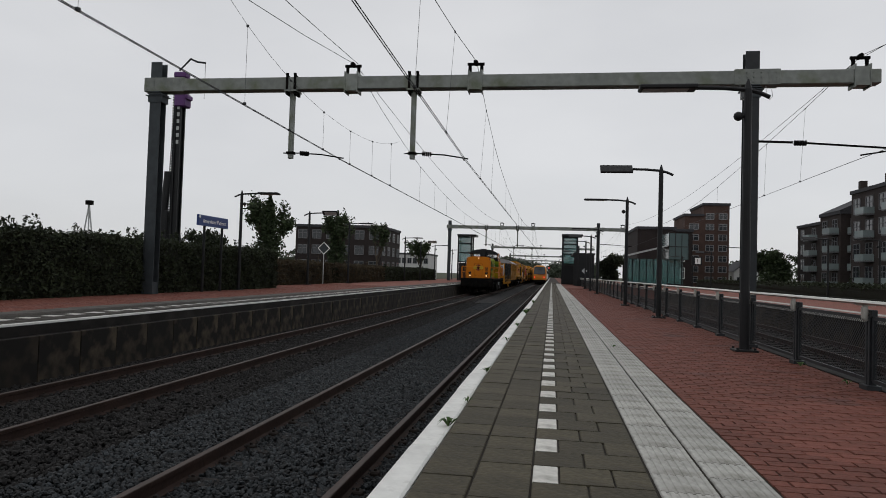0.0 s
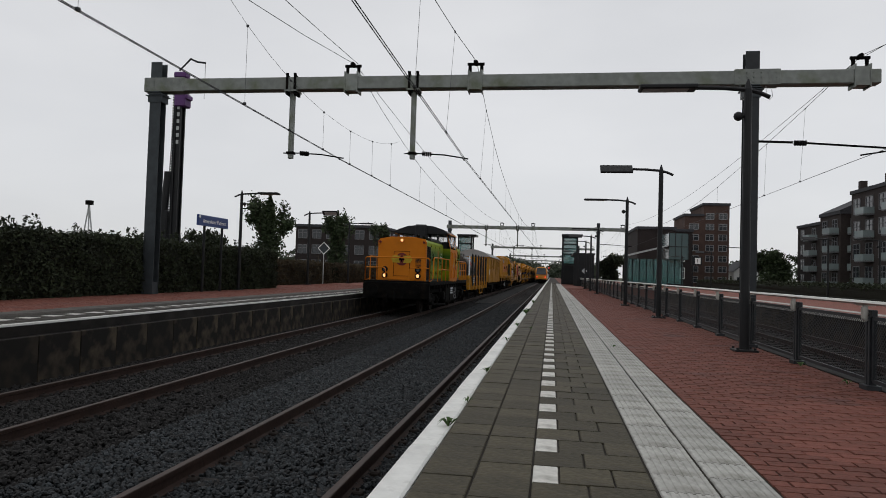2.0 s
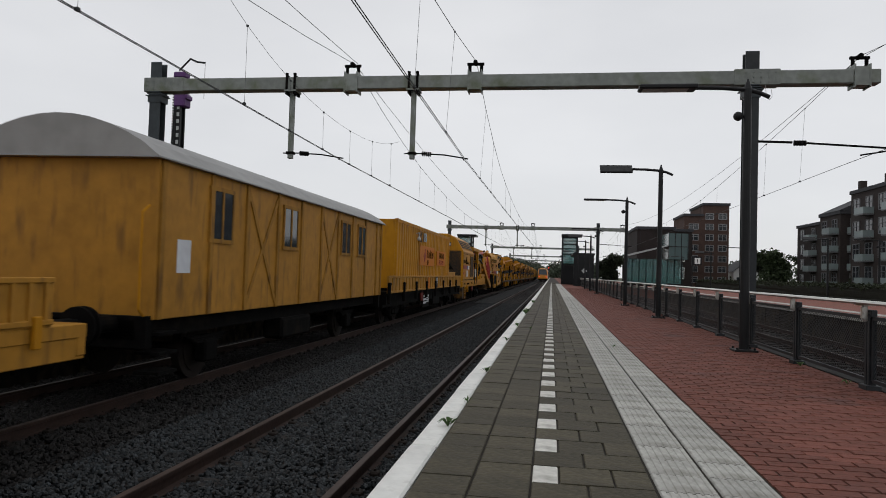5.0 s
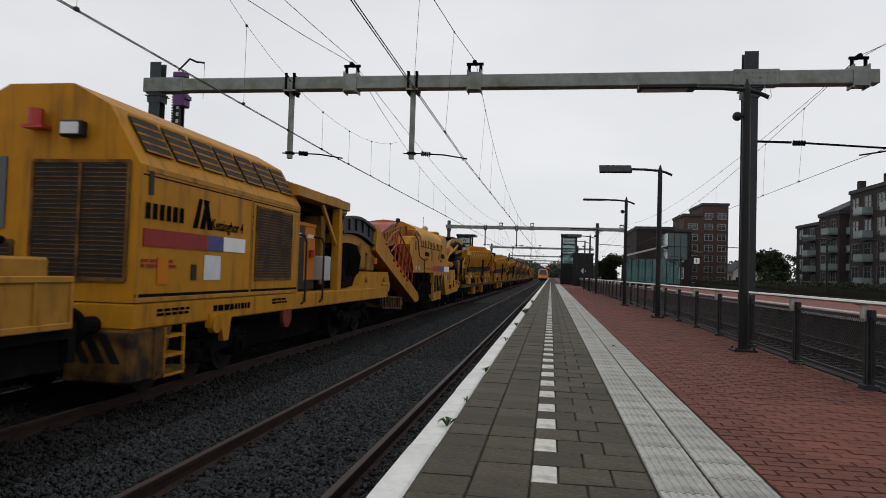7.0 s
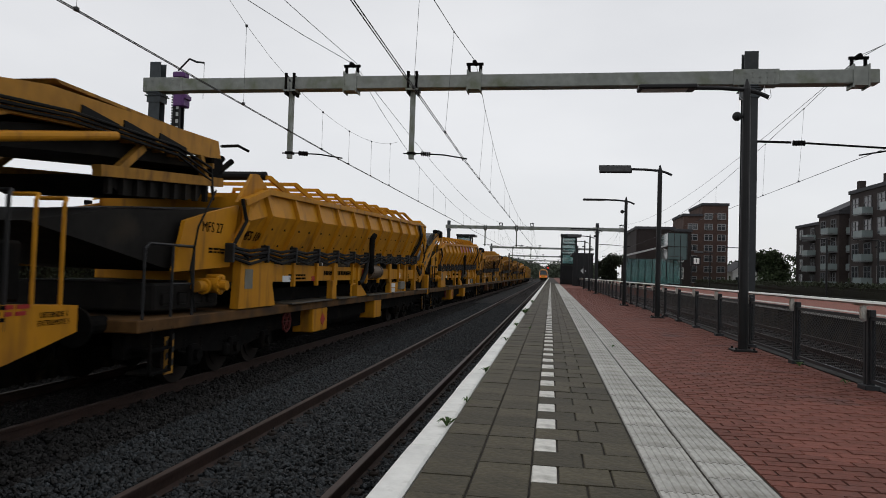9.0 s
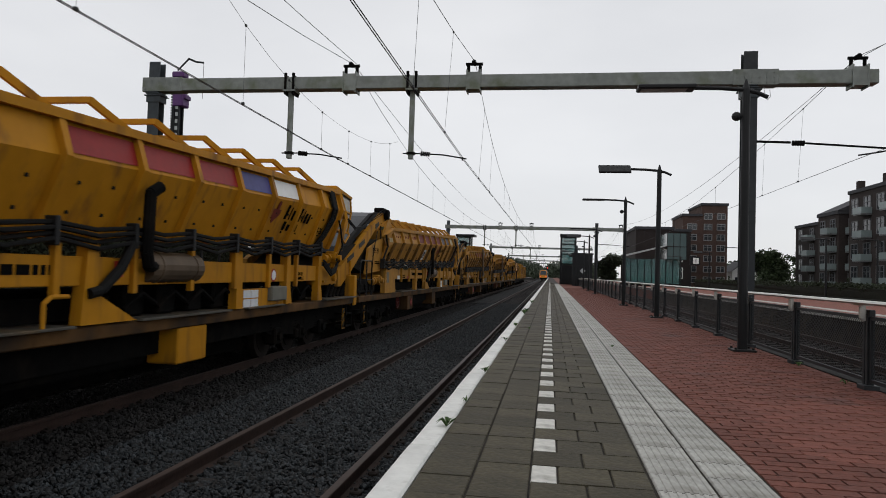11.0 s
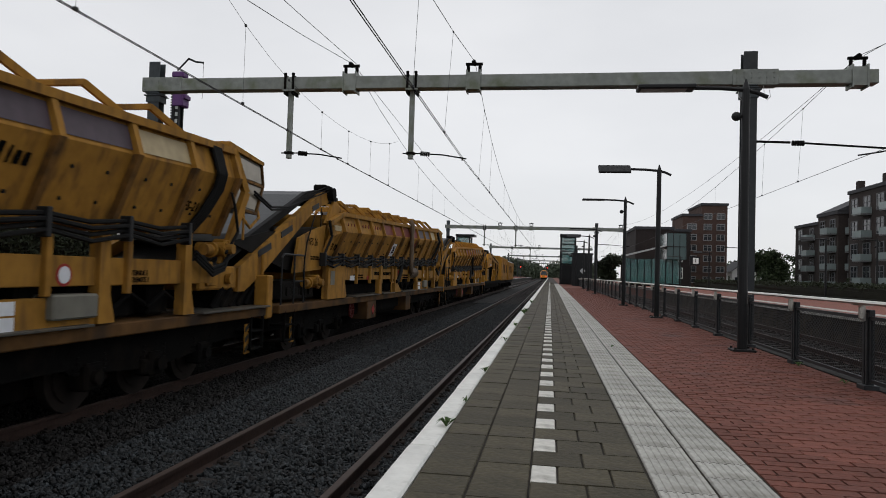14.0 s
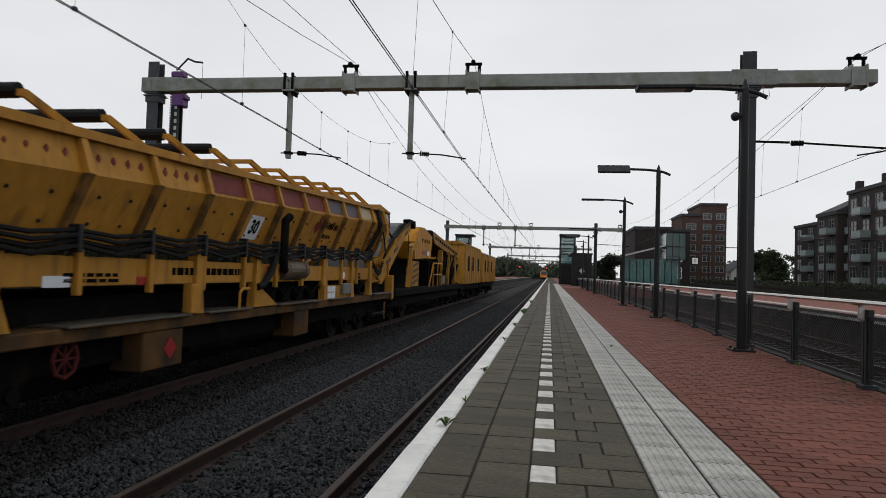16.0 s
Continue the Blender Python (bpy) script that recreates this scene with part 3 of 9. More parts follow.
# ---- fence on the back of the platform ----
def fence():
    f = thing("platform_fence", "dark grey steel mesh fence with aluminium handrail along the platform", "fence", "", "structure")
    post_m = B()
    box(post_m, -0.035, 0.035, -0.05, -0.01, 0.0, 0.74, 0.004)
    box(post_m, -0.035, 0.035, 0.01, 0.05, 0.0, 0.74, 0.004)
    box(post_m, -0.03, 0.03, -0.075, 0.075, 0.7, 0.775, 0.006)
    box(post_m, -0.07, 0.07, -0.09, 0.09, 0.0, 0.05, 0.006)
    br = B()
    prism(br, [(0.02, 0.70), (-0.05, 0.66), (-0.085, 0.69), (-0.085, 0.80), (-0.04, 0.815), (-0.03, 0.74), (0.02, 0.75)], -0.02, 0.02, "y")
    for z in (0.69, 0.74):
        rod(br, (-0.065, -0.03, z), (-0.065, 0.03, z), 0.012, 8)
    box(br, -0.11, 0.0, -0.1, 0.1, 0.812, 0.822)
    fr = B()
    y0, y1, z0, z1 = 0.075, 1.945, 0.09, 0.69
    for a, b in (((0, y0, z0), (0, y1, z0)), ((0, y0, z1), (0, y1, z1)), ((0, y0, z0), (0, y0, z1)), ((0, y1, z0), (0, y1, z1))):
        beam(fr, a, b, 0.035, 0.035)
    inf = B()
    pitch, w, h = 0.034, y1 - y0, z1 - z0
    for sgn in (1, -1):
        k = -h
        while k < w:
            a0, a1 = max(k, 0), min(k + h, w)
            pa, pb = a0 - k, a1 - k
            za, zb = (z0 + pa, z0 + pb) if sgn > 0 else (z1 - pa, z1 - pb)
            a, b = Vector((0.002 * sgn, y0 + a0, za)), Vector((0.002 * sgn, y0 + a1, zb))
            if (b - a).length > 0.03:
                d = (b - a).normalized().cross(Vector((1, 0, 0))) * 0.0045
                inf.faces.new([inf.verts.new(p) for p in (a - d, a + d, b + d, b - d)])
            k += pitch * 1.35
    meshes = {}
    for name, bm, m in (("post", post_m, M_FENCE), ("bracket", br, M_HANDRAIL), ("panel_frame", fr, M_FENCE), ("mesh_infill", inf, M_FENCE)):
        me = bpy.data.meshes.new(name)
        bm.to_mesh(me)
        bm.free()
        me.materials.append(m)
        meshes[name] = me
    for i in range(46):
        y = 1.25 + i * 2.02
        post = new("post", meshes["post"])
        post.parent = f
        post.location = (3.07, y, -0.004)
        for nm, up in (("bracket", post), ("panel_frame", f), ("mesh_infill", f)):
            ob = new(nm, meshes[nm])
            ob.parent = up
            if up is f:
                ob.location = (3.07, y, 0)
    bm = B()
    prism(bm, [(2.93, 0.822), (3.05, 0.822), (3.07, 0.84), (3.05, 0.858), (2.93, 0.858), (2.91, 0.84)], -6, 100, "y")
    part("handrail", bm, M_HANDRAIL, f, "pale aluminium handrail")
    bm = B()
    box(bm, 3.12, 3.3, -40, 330, -1.4, 0.012, 0.006)
    part("kerb", bm, M_CONCRETE_DARK, f)
    return f


fence()


# ---- overhead line ----
GANTRIES = [-45.5, 21.0, 87.5, 152.0, 218.0, 284.0, 350.0]


def gantry():
    g = thing("catenary_gantry", "grey steel portal gantry streaked with moss carrying the overhead line", "gantry", "gantries")
    for x in (-13.0, 5.55):
        bm = B()
        box(bm, x - 0.19, x + 0.19, -0.17, -0.145, -1.3, 7.63)
        box(bm, x - 0.19, x + 0.19, 0.145, 0.17, -1.3, 7.63)
        box(bm, x - 0.012, x + 0.012, -0.145, 0.145, -1.3, 7.63)
        box(bm, x - 0.16, x + 0.16, -0.145, 0.145, -1.3, 0.4)
        col = part("column", bm, M_GALV_DARK if x < 0 else M_FENCE, g)
        bm = B()
        for z in (6.5, 6.56, 6.62):
            box(bm, x - 0.3 + (z - 6.5), x + 0.3 - (z - 6.5), -0.24, 0.24, z, z + 0.03)
        box(bm, x - 0.24, x + 0.24, -0.2, 0.2, 6.3, 6.5)
        part("beam_seat", bm, M_GALV_DARK, col)
    bm = B()
    box(bm, -13.38, 8.95, -0.2, 0.2, 6.66, 7.06, 0.02)
    b = part("cross_beam", bm, M_GALV, g, "mossy grey box beam")
    for x0, x1 in ((-13.39, -12.0), (5.05, 6.3)):
        bm = B()
        box(bm, x0, x1, -0.215, 0.215, 6.64, 7.1, 0.01)
        for i in range(6):
            for z in (6.72, 6.86, 7.0):
                xx = x0 + 0.12 + i * (x1 - x0 - 0.24) / 5
                rod(bm, (xx, -0.215, z), (xx, -0.24, z), 0.022, 6)
        part("splice_plate", bm, M_GALV, b)
    for x in (-8.33, -4.37):
        bm = B()
        box(bm, x - 0.075, x + 0.075, -0.07, 0.07, 4.48, 6.62, 0.01)
        box(bm, x - 0.2, x + 0.2, -0.24, 0.24, 6.6, 6.65)
        post = part("drop_post", bm, M_GALV, g)
        bm = B()
        for dx in (-0.13, 0.13):
            box(bm, x + dx - 0.035, x + dx + 0.035, -0.235, 0.235, 6.5, 7.12, 0.005)
            rod(bm, (x + dx, -0.2, 7.1), (x + dx, -0.2, 7.18), 0.05, 6)
        part("clamp", bm, M_DARK, post)
        bm = B()
        rod(bm, (x - 0.25, 0, 4.66), (x + 0.3, 0, 4.66), 0.02, 6)
        for i in range(5):
            rod(bm, (x + 0.32 + i * 0.06, 0, 4.655 - i * 0.004), (x + 0.35 + i * 0.06, 0, 4.653 - i * 0.004), 0.075, 10)
        pipe(bm, [(x + 0.6, 0, 4.64), (x + 1.0, 0, 4.62), (x + 1.45, 0, 4.55), (x + 1.75, 0, 4.5)], 0.022)
        box(bm, x - 0.12, x + 0.12, -0.1, 0.1, 4.62, 4.7)
        rod(bm, (x + 1.62, 0, 4.52), (x + 1.62, 0, 4.45), 0.025, 6)
        part("registration_arm", bm, M_DARK, post)
    for x in (-6.36, -2.46, 8.46):
        bm = B()
        box(bm, x - 0.2, x + 0.2, -0.225, 0.225, 6.6, 7.13)
        for dx in (-0.2, 0.2):
            box(bm, x + dx - 0.02, x + dx + 0.02, -0.24, 0.24, 6.55, 7.2)
        st = part("insulator_bracket", bm, M_GALV, g)
        bm = B()
        for dx in (-0.18, 0.18):
            for i in range(4):
                rod(bm, (x + dx, 0, 7.2 + i * 0.055), (x + dx, 0, 7.235 + i * 0.055), 0.055, 8)
            rod(bm, (x + dx, 0, 7.15), (x + dx, 0, 7.42), 0.022, 6)
        rod(bm, (x - 0.26, 0, 7.43), (x + 0.26, 0, 7.43), 0.05, 8)
        rod(bm, (x, -0.12, 7.47), (x, 0.12, 7.47), 0.07, 8)
        part("insulator", bm, M_DARK, st)
    bm = B()
    rod(bm, (5.7, 0, 5.05), (6.7, 0, 5.02), 0.035, 8)
    for i in range(5):
        rod(bm, (6.75 + i * 0.07, 0, 5.0), (6.785 + i * 0.07, 0, 5.0), 0.08, 10)
    rod(bm, (7.1, 0, 5.0), (9.6, 0, 4.84), 0.03, 8)
    pipe(bm, [(9.5, 0, 4.86), (9.1, 0, 4.76), (8.5, 0, 4.66)], 0.022)
    part("cantilever_arm", bm, M_DARK, g)
    for x in (5.2, 5.9):
        bm = B()
        pipe(bm, [(x, -0.2, 6.62), (x + 0.02, -0.22, 6.3), (x + 0.1, -0.22, 6.2), (x + 0.18, -0.22, 6.3), (x + 0.16, -0.2, 6.5)], 0.008, 5)
        part("bond_cable", bm, M_GREY_PAINT, g)
    return g


first = gantry()
first.matrix_basis = pose(0, GANTRIES[1], 0)
for y in GANTRIES[:1] + GANTRIES[2:]:
    copy_thing(first, pose(0, y, 0))


def overhead(centre, stagger, low, twin, label, feeder=0.0, stitched=False):
    """Contact wire at a level height, carrier wire that sags from gantry to gantry, and droppers between the two."""
    w = thing("overhead_line", label, "overhead wire", "overhead lines")
    for k, (a, b) in enumerate(zip(GANTRIES, GANTRIES[1:])):
        sa, sb = stagger * (-1 if k % 2 else 1), stagger * (1 if k % 2 else -1)
        n = 16
        P, Q = [], []
        for i in range(n + 1):
            u = i / n
            y = a + (b - a) * u
            P.append(Vector((centre + sa + (sb - sa) * u, y, 4.46)))
            Q.append(Vector((centre + (sa + (sb - sa) * u) * min(1, 6 * u * (1 - u)), y, low + (7.5 - low) * (2 * u - 1) ** 2)))
        for off in ((-0.02, 0.02) if twin else (0.0,)):
            bm = B()
            rod(bm, P[0] + Vector((off, 0, 0)), P[-1] + Vector((off, 0, 0)), 0.0085, 5)
            part("contact_wire", bm, M_WIRE, w)
        bm = B()
        for p, q in zip(Q, Q[1:]):
            rod(bm, p, q, 0.0085, 5, caps=False)
        part("carrier_wire", bm, M_WIRE, w)
        if feeder:
            bm = B()
            top = [Vector((centre + 0.12 - 0.1 * k % 2, a + (b - a) * i / n, feeder + (7.5 - feeder) * (2 * i / n - 1) ** 2)) for i in range(n + 1)]
            for p, q in zip(top, top[1:]):
                rod(bm, p, q, 0.0085, 5, caps=False)
            part("feeder_wire", bm, M_WIRE, w)
        for i in range(1, n):
            if i in ((3, 4, 5, 7, 8, 9, 11, 12, 13) if stitched else (1, 2, 4, 5, 7, 8, 9, 11, 12, 14, 15)):
                bm = B()
                rod(bm, P[i], Q[i], 0.004, 4, caps=False)
                box(bm, P[i].x - 0.025, P[i].x + 0.025, P[i].y - 0.03, P[i].y + 0.03, P[i].z - 0.015, P[i].z + 0.04)
                box(bm, Q[i].x - 0.015, Q[i].x + 0.015, Q[i].y - 0.03, Q[i].y + 0.03, Q[i].z - 0.03, Q[i].z + 0.015)
                part("dropper", bm, M_WIRE, w)
    # Stitch wires: a shallow bow slung under each support, with its own droppers.
    for k, g in enumerate(GANTRIES[:-1] if stitched else ()):
        side = centre + stagger * (-1 if k % 2 else 1)
        bow = [Vector((centre + (side - centre) * (0.6 + 0.4 * math.cos(math.pi * i / 12)), g - 0.4 + i * 1.35, 5.54 + 0.0146 * (i * 1.35) ** 2 * (0.62 + 0.38 * abs(i) / 6))) for i in range(-6, 7)]
        bm = B()
        for p, q in zip(bow, bow[1:]):
            rod(bm, p, q, 0.0045, 5, caps=False)
        part("stitch_wire", bm, M_WIRE, w)
        for p in bow[1:-1:2]:
            bm = B()
            rod(bm, p, (p.x, p.y, 4.46), 0.004, 4, caps=False)
            box(bm, p.x - 0.025, p.x + 0.025, p.y - 0.03, p.y + 0.03, 4.445, 4.5)
            box(bm, p.x - 0.02, p.x + 0.02, p.y - 0.025, p.y + 0.025, p.z - 0.03, p.z + 0.015)
            part("dropper", bm, M_WIRE, w)
    return w


overhead(TN, 0.26, 5.3, True, "sagging carrier, droppers and twin contact wire above the near track")
overhead(TF, 0.34, 5.3, True, "sagging carrier, droppers and twin contact wire above the far track", 6.45, True)
overhead(8.5, 0.25, 5.3, False, "overhead wires above the third track", 6.3)


# ---- lamps ----
def street_lamp(tilt, label, camera_dome=True):
    p = thing("street_lamp", label, "lamp post", "platform lamps")
    bm = B()
    rod(bm, (0, 0, 0), (0, 0, 3.82), 0.068, 14, 0.056)
    rod(bm, (0, 0, 3.82), (0, 0, 3.97), 0.056, 14, 0.012)
    pole = part("pole", bm, M_BLACK, p)
    bm = B()
    box(bm, -0.16, 0.16, -0.16, 0.16, 0.0, 0.03, 0.006)
    for x in (-0.12, 0.12):
        for y in (-0.12, 0.12):
            rod(bm, (x, y, 0.03), (x, y, 0.06), 0.018, 6)
    part("base_plate", bm, M_BLACK, p)
    bm = B()
    pipe(bm, [(0.3, 0, 3.7), (0.15, 0, 3.77), (0, 0, 3.81), (-0.35, 0, 3.84), (-0.75, 0, 3.85)], 0.032, 8)
    arm = part("arm", bm, M_BLACK, p)
    bm = B()
    box(bm, -1.55, -0.72, -0.17, 0.17, -0.035, 0.03, 0.015, m=Matrix.Translation((0, 0, 3.85)) @ pose(0, 0, 0, tilt, 0, 0))
    head = part("lamp_head", bm, M_BLACK, p)
    bm = B()
    box(bm, -1.5, -0.85, -0.13, 0.13, -0.04, -0.036, m=Matrix.Translation((0, 0, 3.85)) @ pose(0, 0, 0, tilt, 0, 0))
    part("diffuser", bm, M_GREY_PAINT, head)
    if camera_dome:
        bm = B()
        rod(bm, (0, 0, 3.42), (-0.1, 0, 3.42), 0.025, 8)
        bmesh.ops.create_icosphere(bm, subdivisions=2, radius=0.07, matrix=Matrix.Translation((-0.13, 0, 3.42)))
        part("dome_speaker", bm, M_BLACK, p)
    return p


flat = street_lamp(3, "black lamp post with slim flat head over the platform")
wide = street_lamp(38, "black lamp post with tilted panel head over the platform", False)
flat.matrix_basis = pose(2.77, 10.62, 0)
wide.matrix_basis = pose(2.74, 18.58, 0)
for i, y in enumerate((26.0, 42.0, 49.5, 57.0, 73.0, 81.0, 97.0, 105.0, 120.0, 136.0)):
    copy_thing(wide if i in (2, 5, 7) else flat, pose(2.66, y, 0))
for i, (x, y, s) in enumerate(((-13.0, 27.5, 1.06), (-14.7, 40.5, 1.14), (-14.4, 48.0, 1.12), (-14.4, 67.2, 1.12), (-14.4, 75.5, 1.12), (-14.4, 84.9, 1.12), (-14.4, 100, 1.12), (-14.4, 116, 1.12))):
    copy_thing(wide if i in (1, 4) else flat, pose(x, y, 0, 0, 0, 180) @ Matrix.Diagonal((s, s, s, 1)))
for x, y, k in ((17.2, 47.0, 1), (20.2, 47.0, 0), (16.0, 62, 0), (16, 74, 1), (16, 90, 0)):
    copy_thing(wide if k else flat, pose(x, y, 0, 0, 0, 0))
# ---- the work train ----
# Each vehicle: x towards the platform, y from its front end backwards, z from the rail top.
TRAIN = []
SPEED = 15.6


def vehicle(name, start, label, category):
    v = thing(name, label, category, "work train", at=pose(TF, start, RT))
    TRAIN.append((v, start))
    return v


def wheelset(bm, y, r=0.43):
    for s in (-0.7525, 0.7525):
        rod(bm, (s - 0.065, y, r), (s + 0.065, y, r), r, 24)
        rod(bm, (s + 0.07, y, r), (s + 0.09, y, r), r * 0.75, 20)
        rod(bm, (s - 0.0, y, r), (s + 0.12, y, r), 0.12, 12)
    rod(bm, (-0.7, y, r), (0.7, y, r), 0.08, 8)


def bogie(v, y, axles=(-0.9, 0.9), r=0.43):
    frame_bm = B()
    a0, a1 = min(axles), max(axles)
    for s in (-1.0, 1.0):
        prism(frame_bm, [(y + a0 - 0.5, 0.62), (y + a0 - 0.2, 0.75), (y - 0.4, 0.62), (y + 0.4, 0.62), (y + a1 + 0.2, 0.75), (y + a1 + 0.5, 0.62),
                         (y + a1 + 0.35, 0.5), (y + 0.3, 0.38), (y - 0.3, 0.38), (y + a0 - 0.35, 0.5)], s - 0.06, s + 0.06)
        for a in axles:
            box(frame_bm, s - 0.1, s + 0.14, y + a - 0.16, y + a + 0.16, r - 0.16, r + 0.16, 0.03)
            rod(frame_bm, (s + 0.14, y + a, r), (s + 0.2, y + a, r), 0.09, 10)
            for d in (-0.24, 0.24):
                for k in range(4):
                    rod(frame_bm, (s + 0.02, y + a + d, 0.47 + k * 0.06), (s + 0.02, y + a + d, 0.5 + k * 0.06), 0.075, 8)
        box(frame_bm, s - 0.05, s + 0.12, y - 0.3, y + 0.3, 0.3, 0.5, 0.03)
    box(frame_bm, -1.0, 1.0, y - 0.25, y + 0.25, 0.45, 0.75)
    b = part("bogie", frame_bm, M_DARK, v)
    for a in axles:
        bm = B()
        wheelset(bm, y + a, r)
        part("wheelset", bm, M_WHEEL, b)
    return b


def buffers(v, y, way):
    """A pair of buffers and a screw coupling at a headstock; way: -1 front, 1 rear."""
    for s in (-0.87, 0.87):
        bm = B()
        rod(bm, (s, y, 1.0), (s, y + way * 0.38, 1.0), 0.11, 12)
        rod(bm, (s, y + way * 0.38, 1.0), (s, y + way * 0.5, 1.0), 0.09, 12)
        rod(bm, (s, y + way * 0.5, 1.0), (s, y + way * 0.54, 1.0), 0.24, 18)
        part("buffer", bm, M_DARK, v)
    bm = B()
    rod(bm, (0, y, 1.0), (0, y + way * 0.3, 0.98), 0.05, 8)
    pipe(bm, [(0, y + way * 0.3, 0.98), (0.05, y + way * 0.36, 0.75), (0, y + way * 0.38, 0.55)], 0.035)
    for s in (-0.35, 0.35):
        pipe(bm, [(s, y, 0.85), (s, y + way * 0.2, 0.7), (s * 0.8, y + way * 0.25, 0.45)], 0.025)
    part("coupling", bm, M_DARK, v)


def handrail(v, points, posts, r=0.022, foot=1.37, mid=None, material=None, name="handrail"):
    bm = B()
    pipe(bm, [Vector(p) for p in points], r, 8)
    for p in posts:
        rod(bm, (p[0], p[1], foot), p, r, 8)
    if mid:
        for a, b in zip(posts, posts[1:]):
            rod(bm, (a[0], a[1], mid), (b[0], b[1], mid), r * 0.85, 8)
    return part(name, bm, material or M_ORANGE, v)


def plate(bm, x, y0, y1, z0, z1, t=0.004):
    return box(bm, x - 0.004, x + t, y0, y1, z0, z1)


def bars(v, x, y, z, rows, w, h, material, name="marking"):
    """Unreadable small print: rows of short bars."""
    rs = random.Random(int(y * 100 + z * 10))
    bm = B()
    for i in range(rows):
        a = y
        while a < y + w - 0.05:
            b = min(a + rs.uniform(0.06, 0.2), y + w)
            plate(bm, x, a, b, z - i * h * 1.6, z - i * h * 1.6 + h, 0.003)
            a = b + 0.04
    return part(name, bm, material, v)


def louvre(v, x, y0, y1, z0, z1, n, material, name="louvre", face=1):
    bm = B()
    box(bm, x - 0.01, x + 0.006, y0, y1, z0, z1)
    lv = part(name, bm, M_MESH_DARK, v)
    bm = B()
    for i in range(n):
        z = z0 + (i + 0.5) * (z1 - z0) / n
        beam(bm, (x + 0.012, y0 + 0.02, z), (x + 0.012, y1 - 0.02, z), 0.012, (z1 - z0) / n * 0.35)
    for a in (y0, y1):
        box(bm, x - 0.004, x + 0.022, a - 0.015, a + 0.015, z0 - 0.02, z1 + 0.02)
    for a in (z0, z1):
        box(bm, x - 0.004, x + 0.022, y0, y1, a - 0.015, a + 0.015)
    part("slats", bm, material, lv)
    return lv


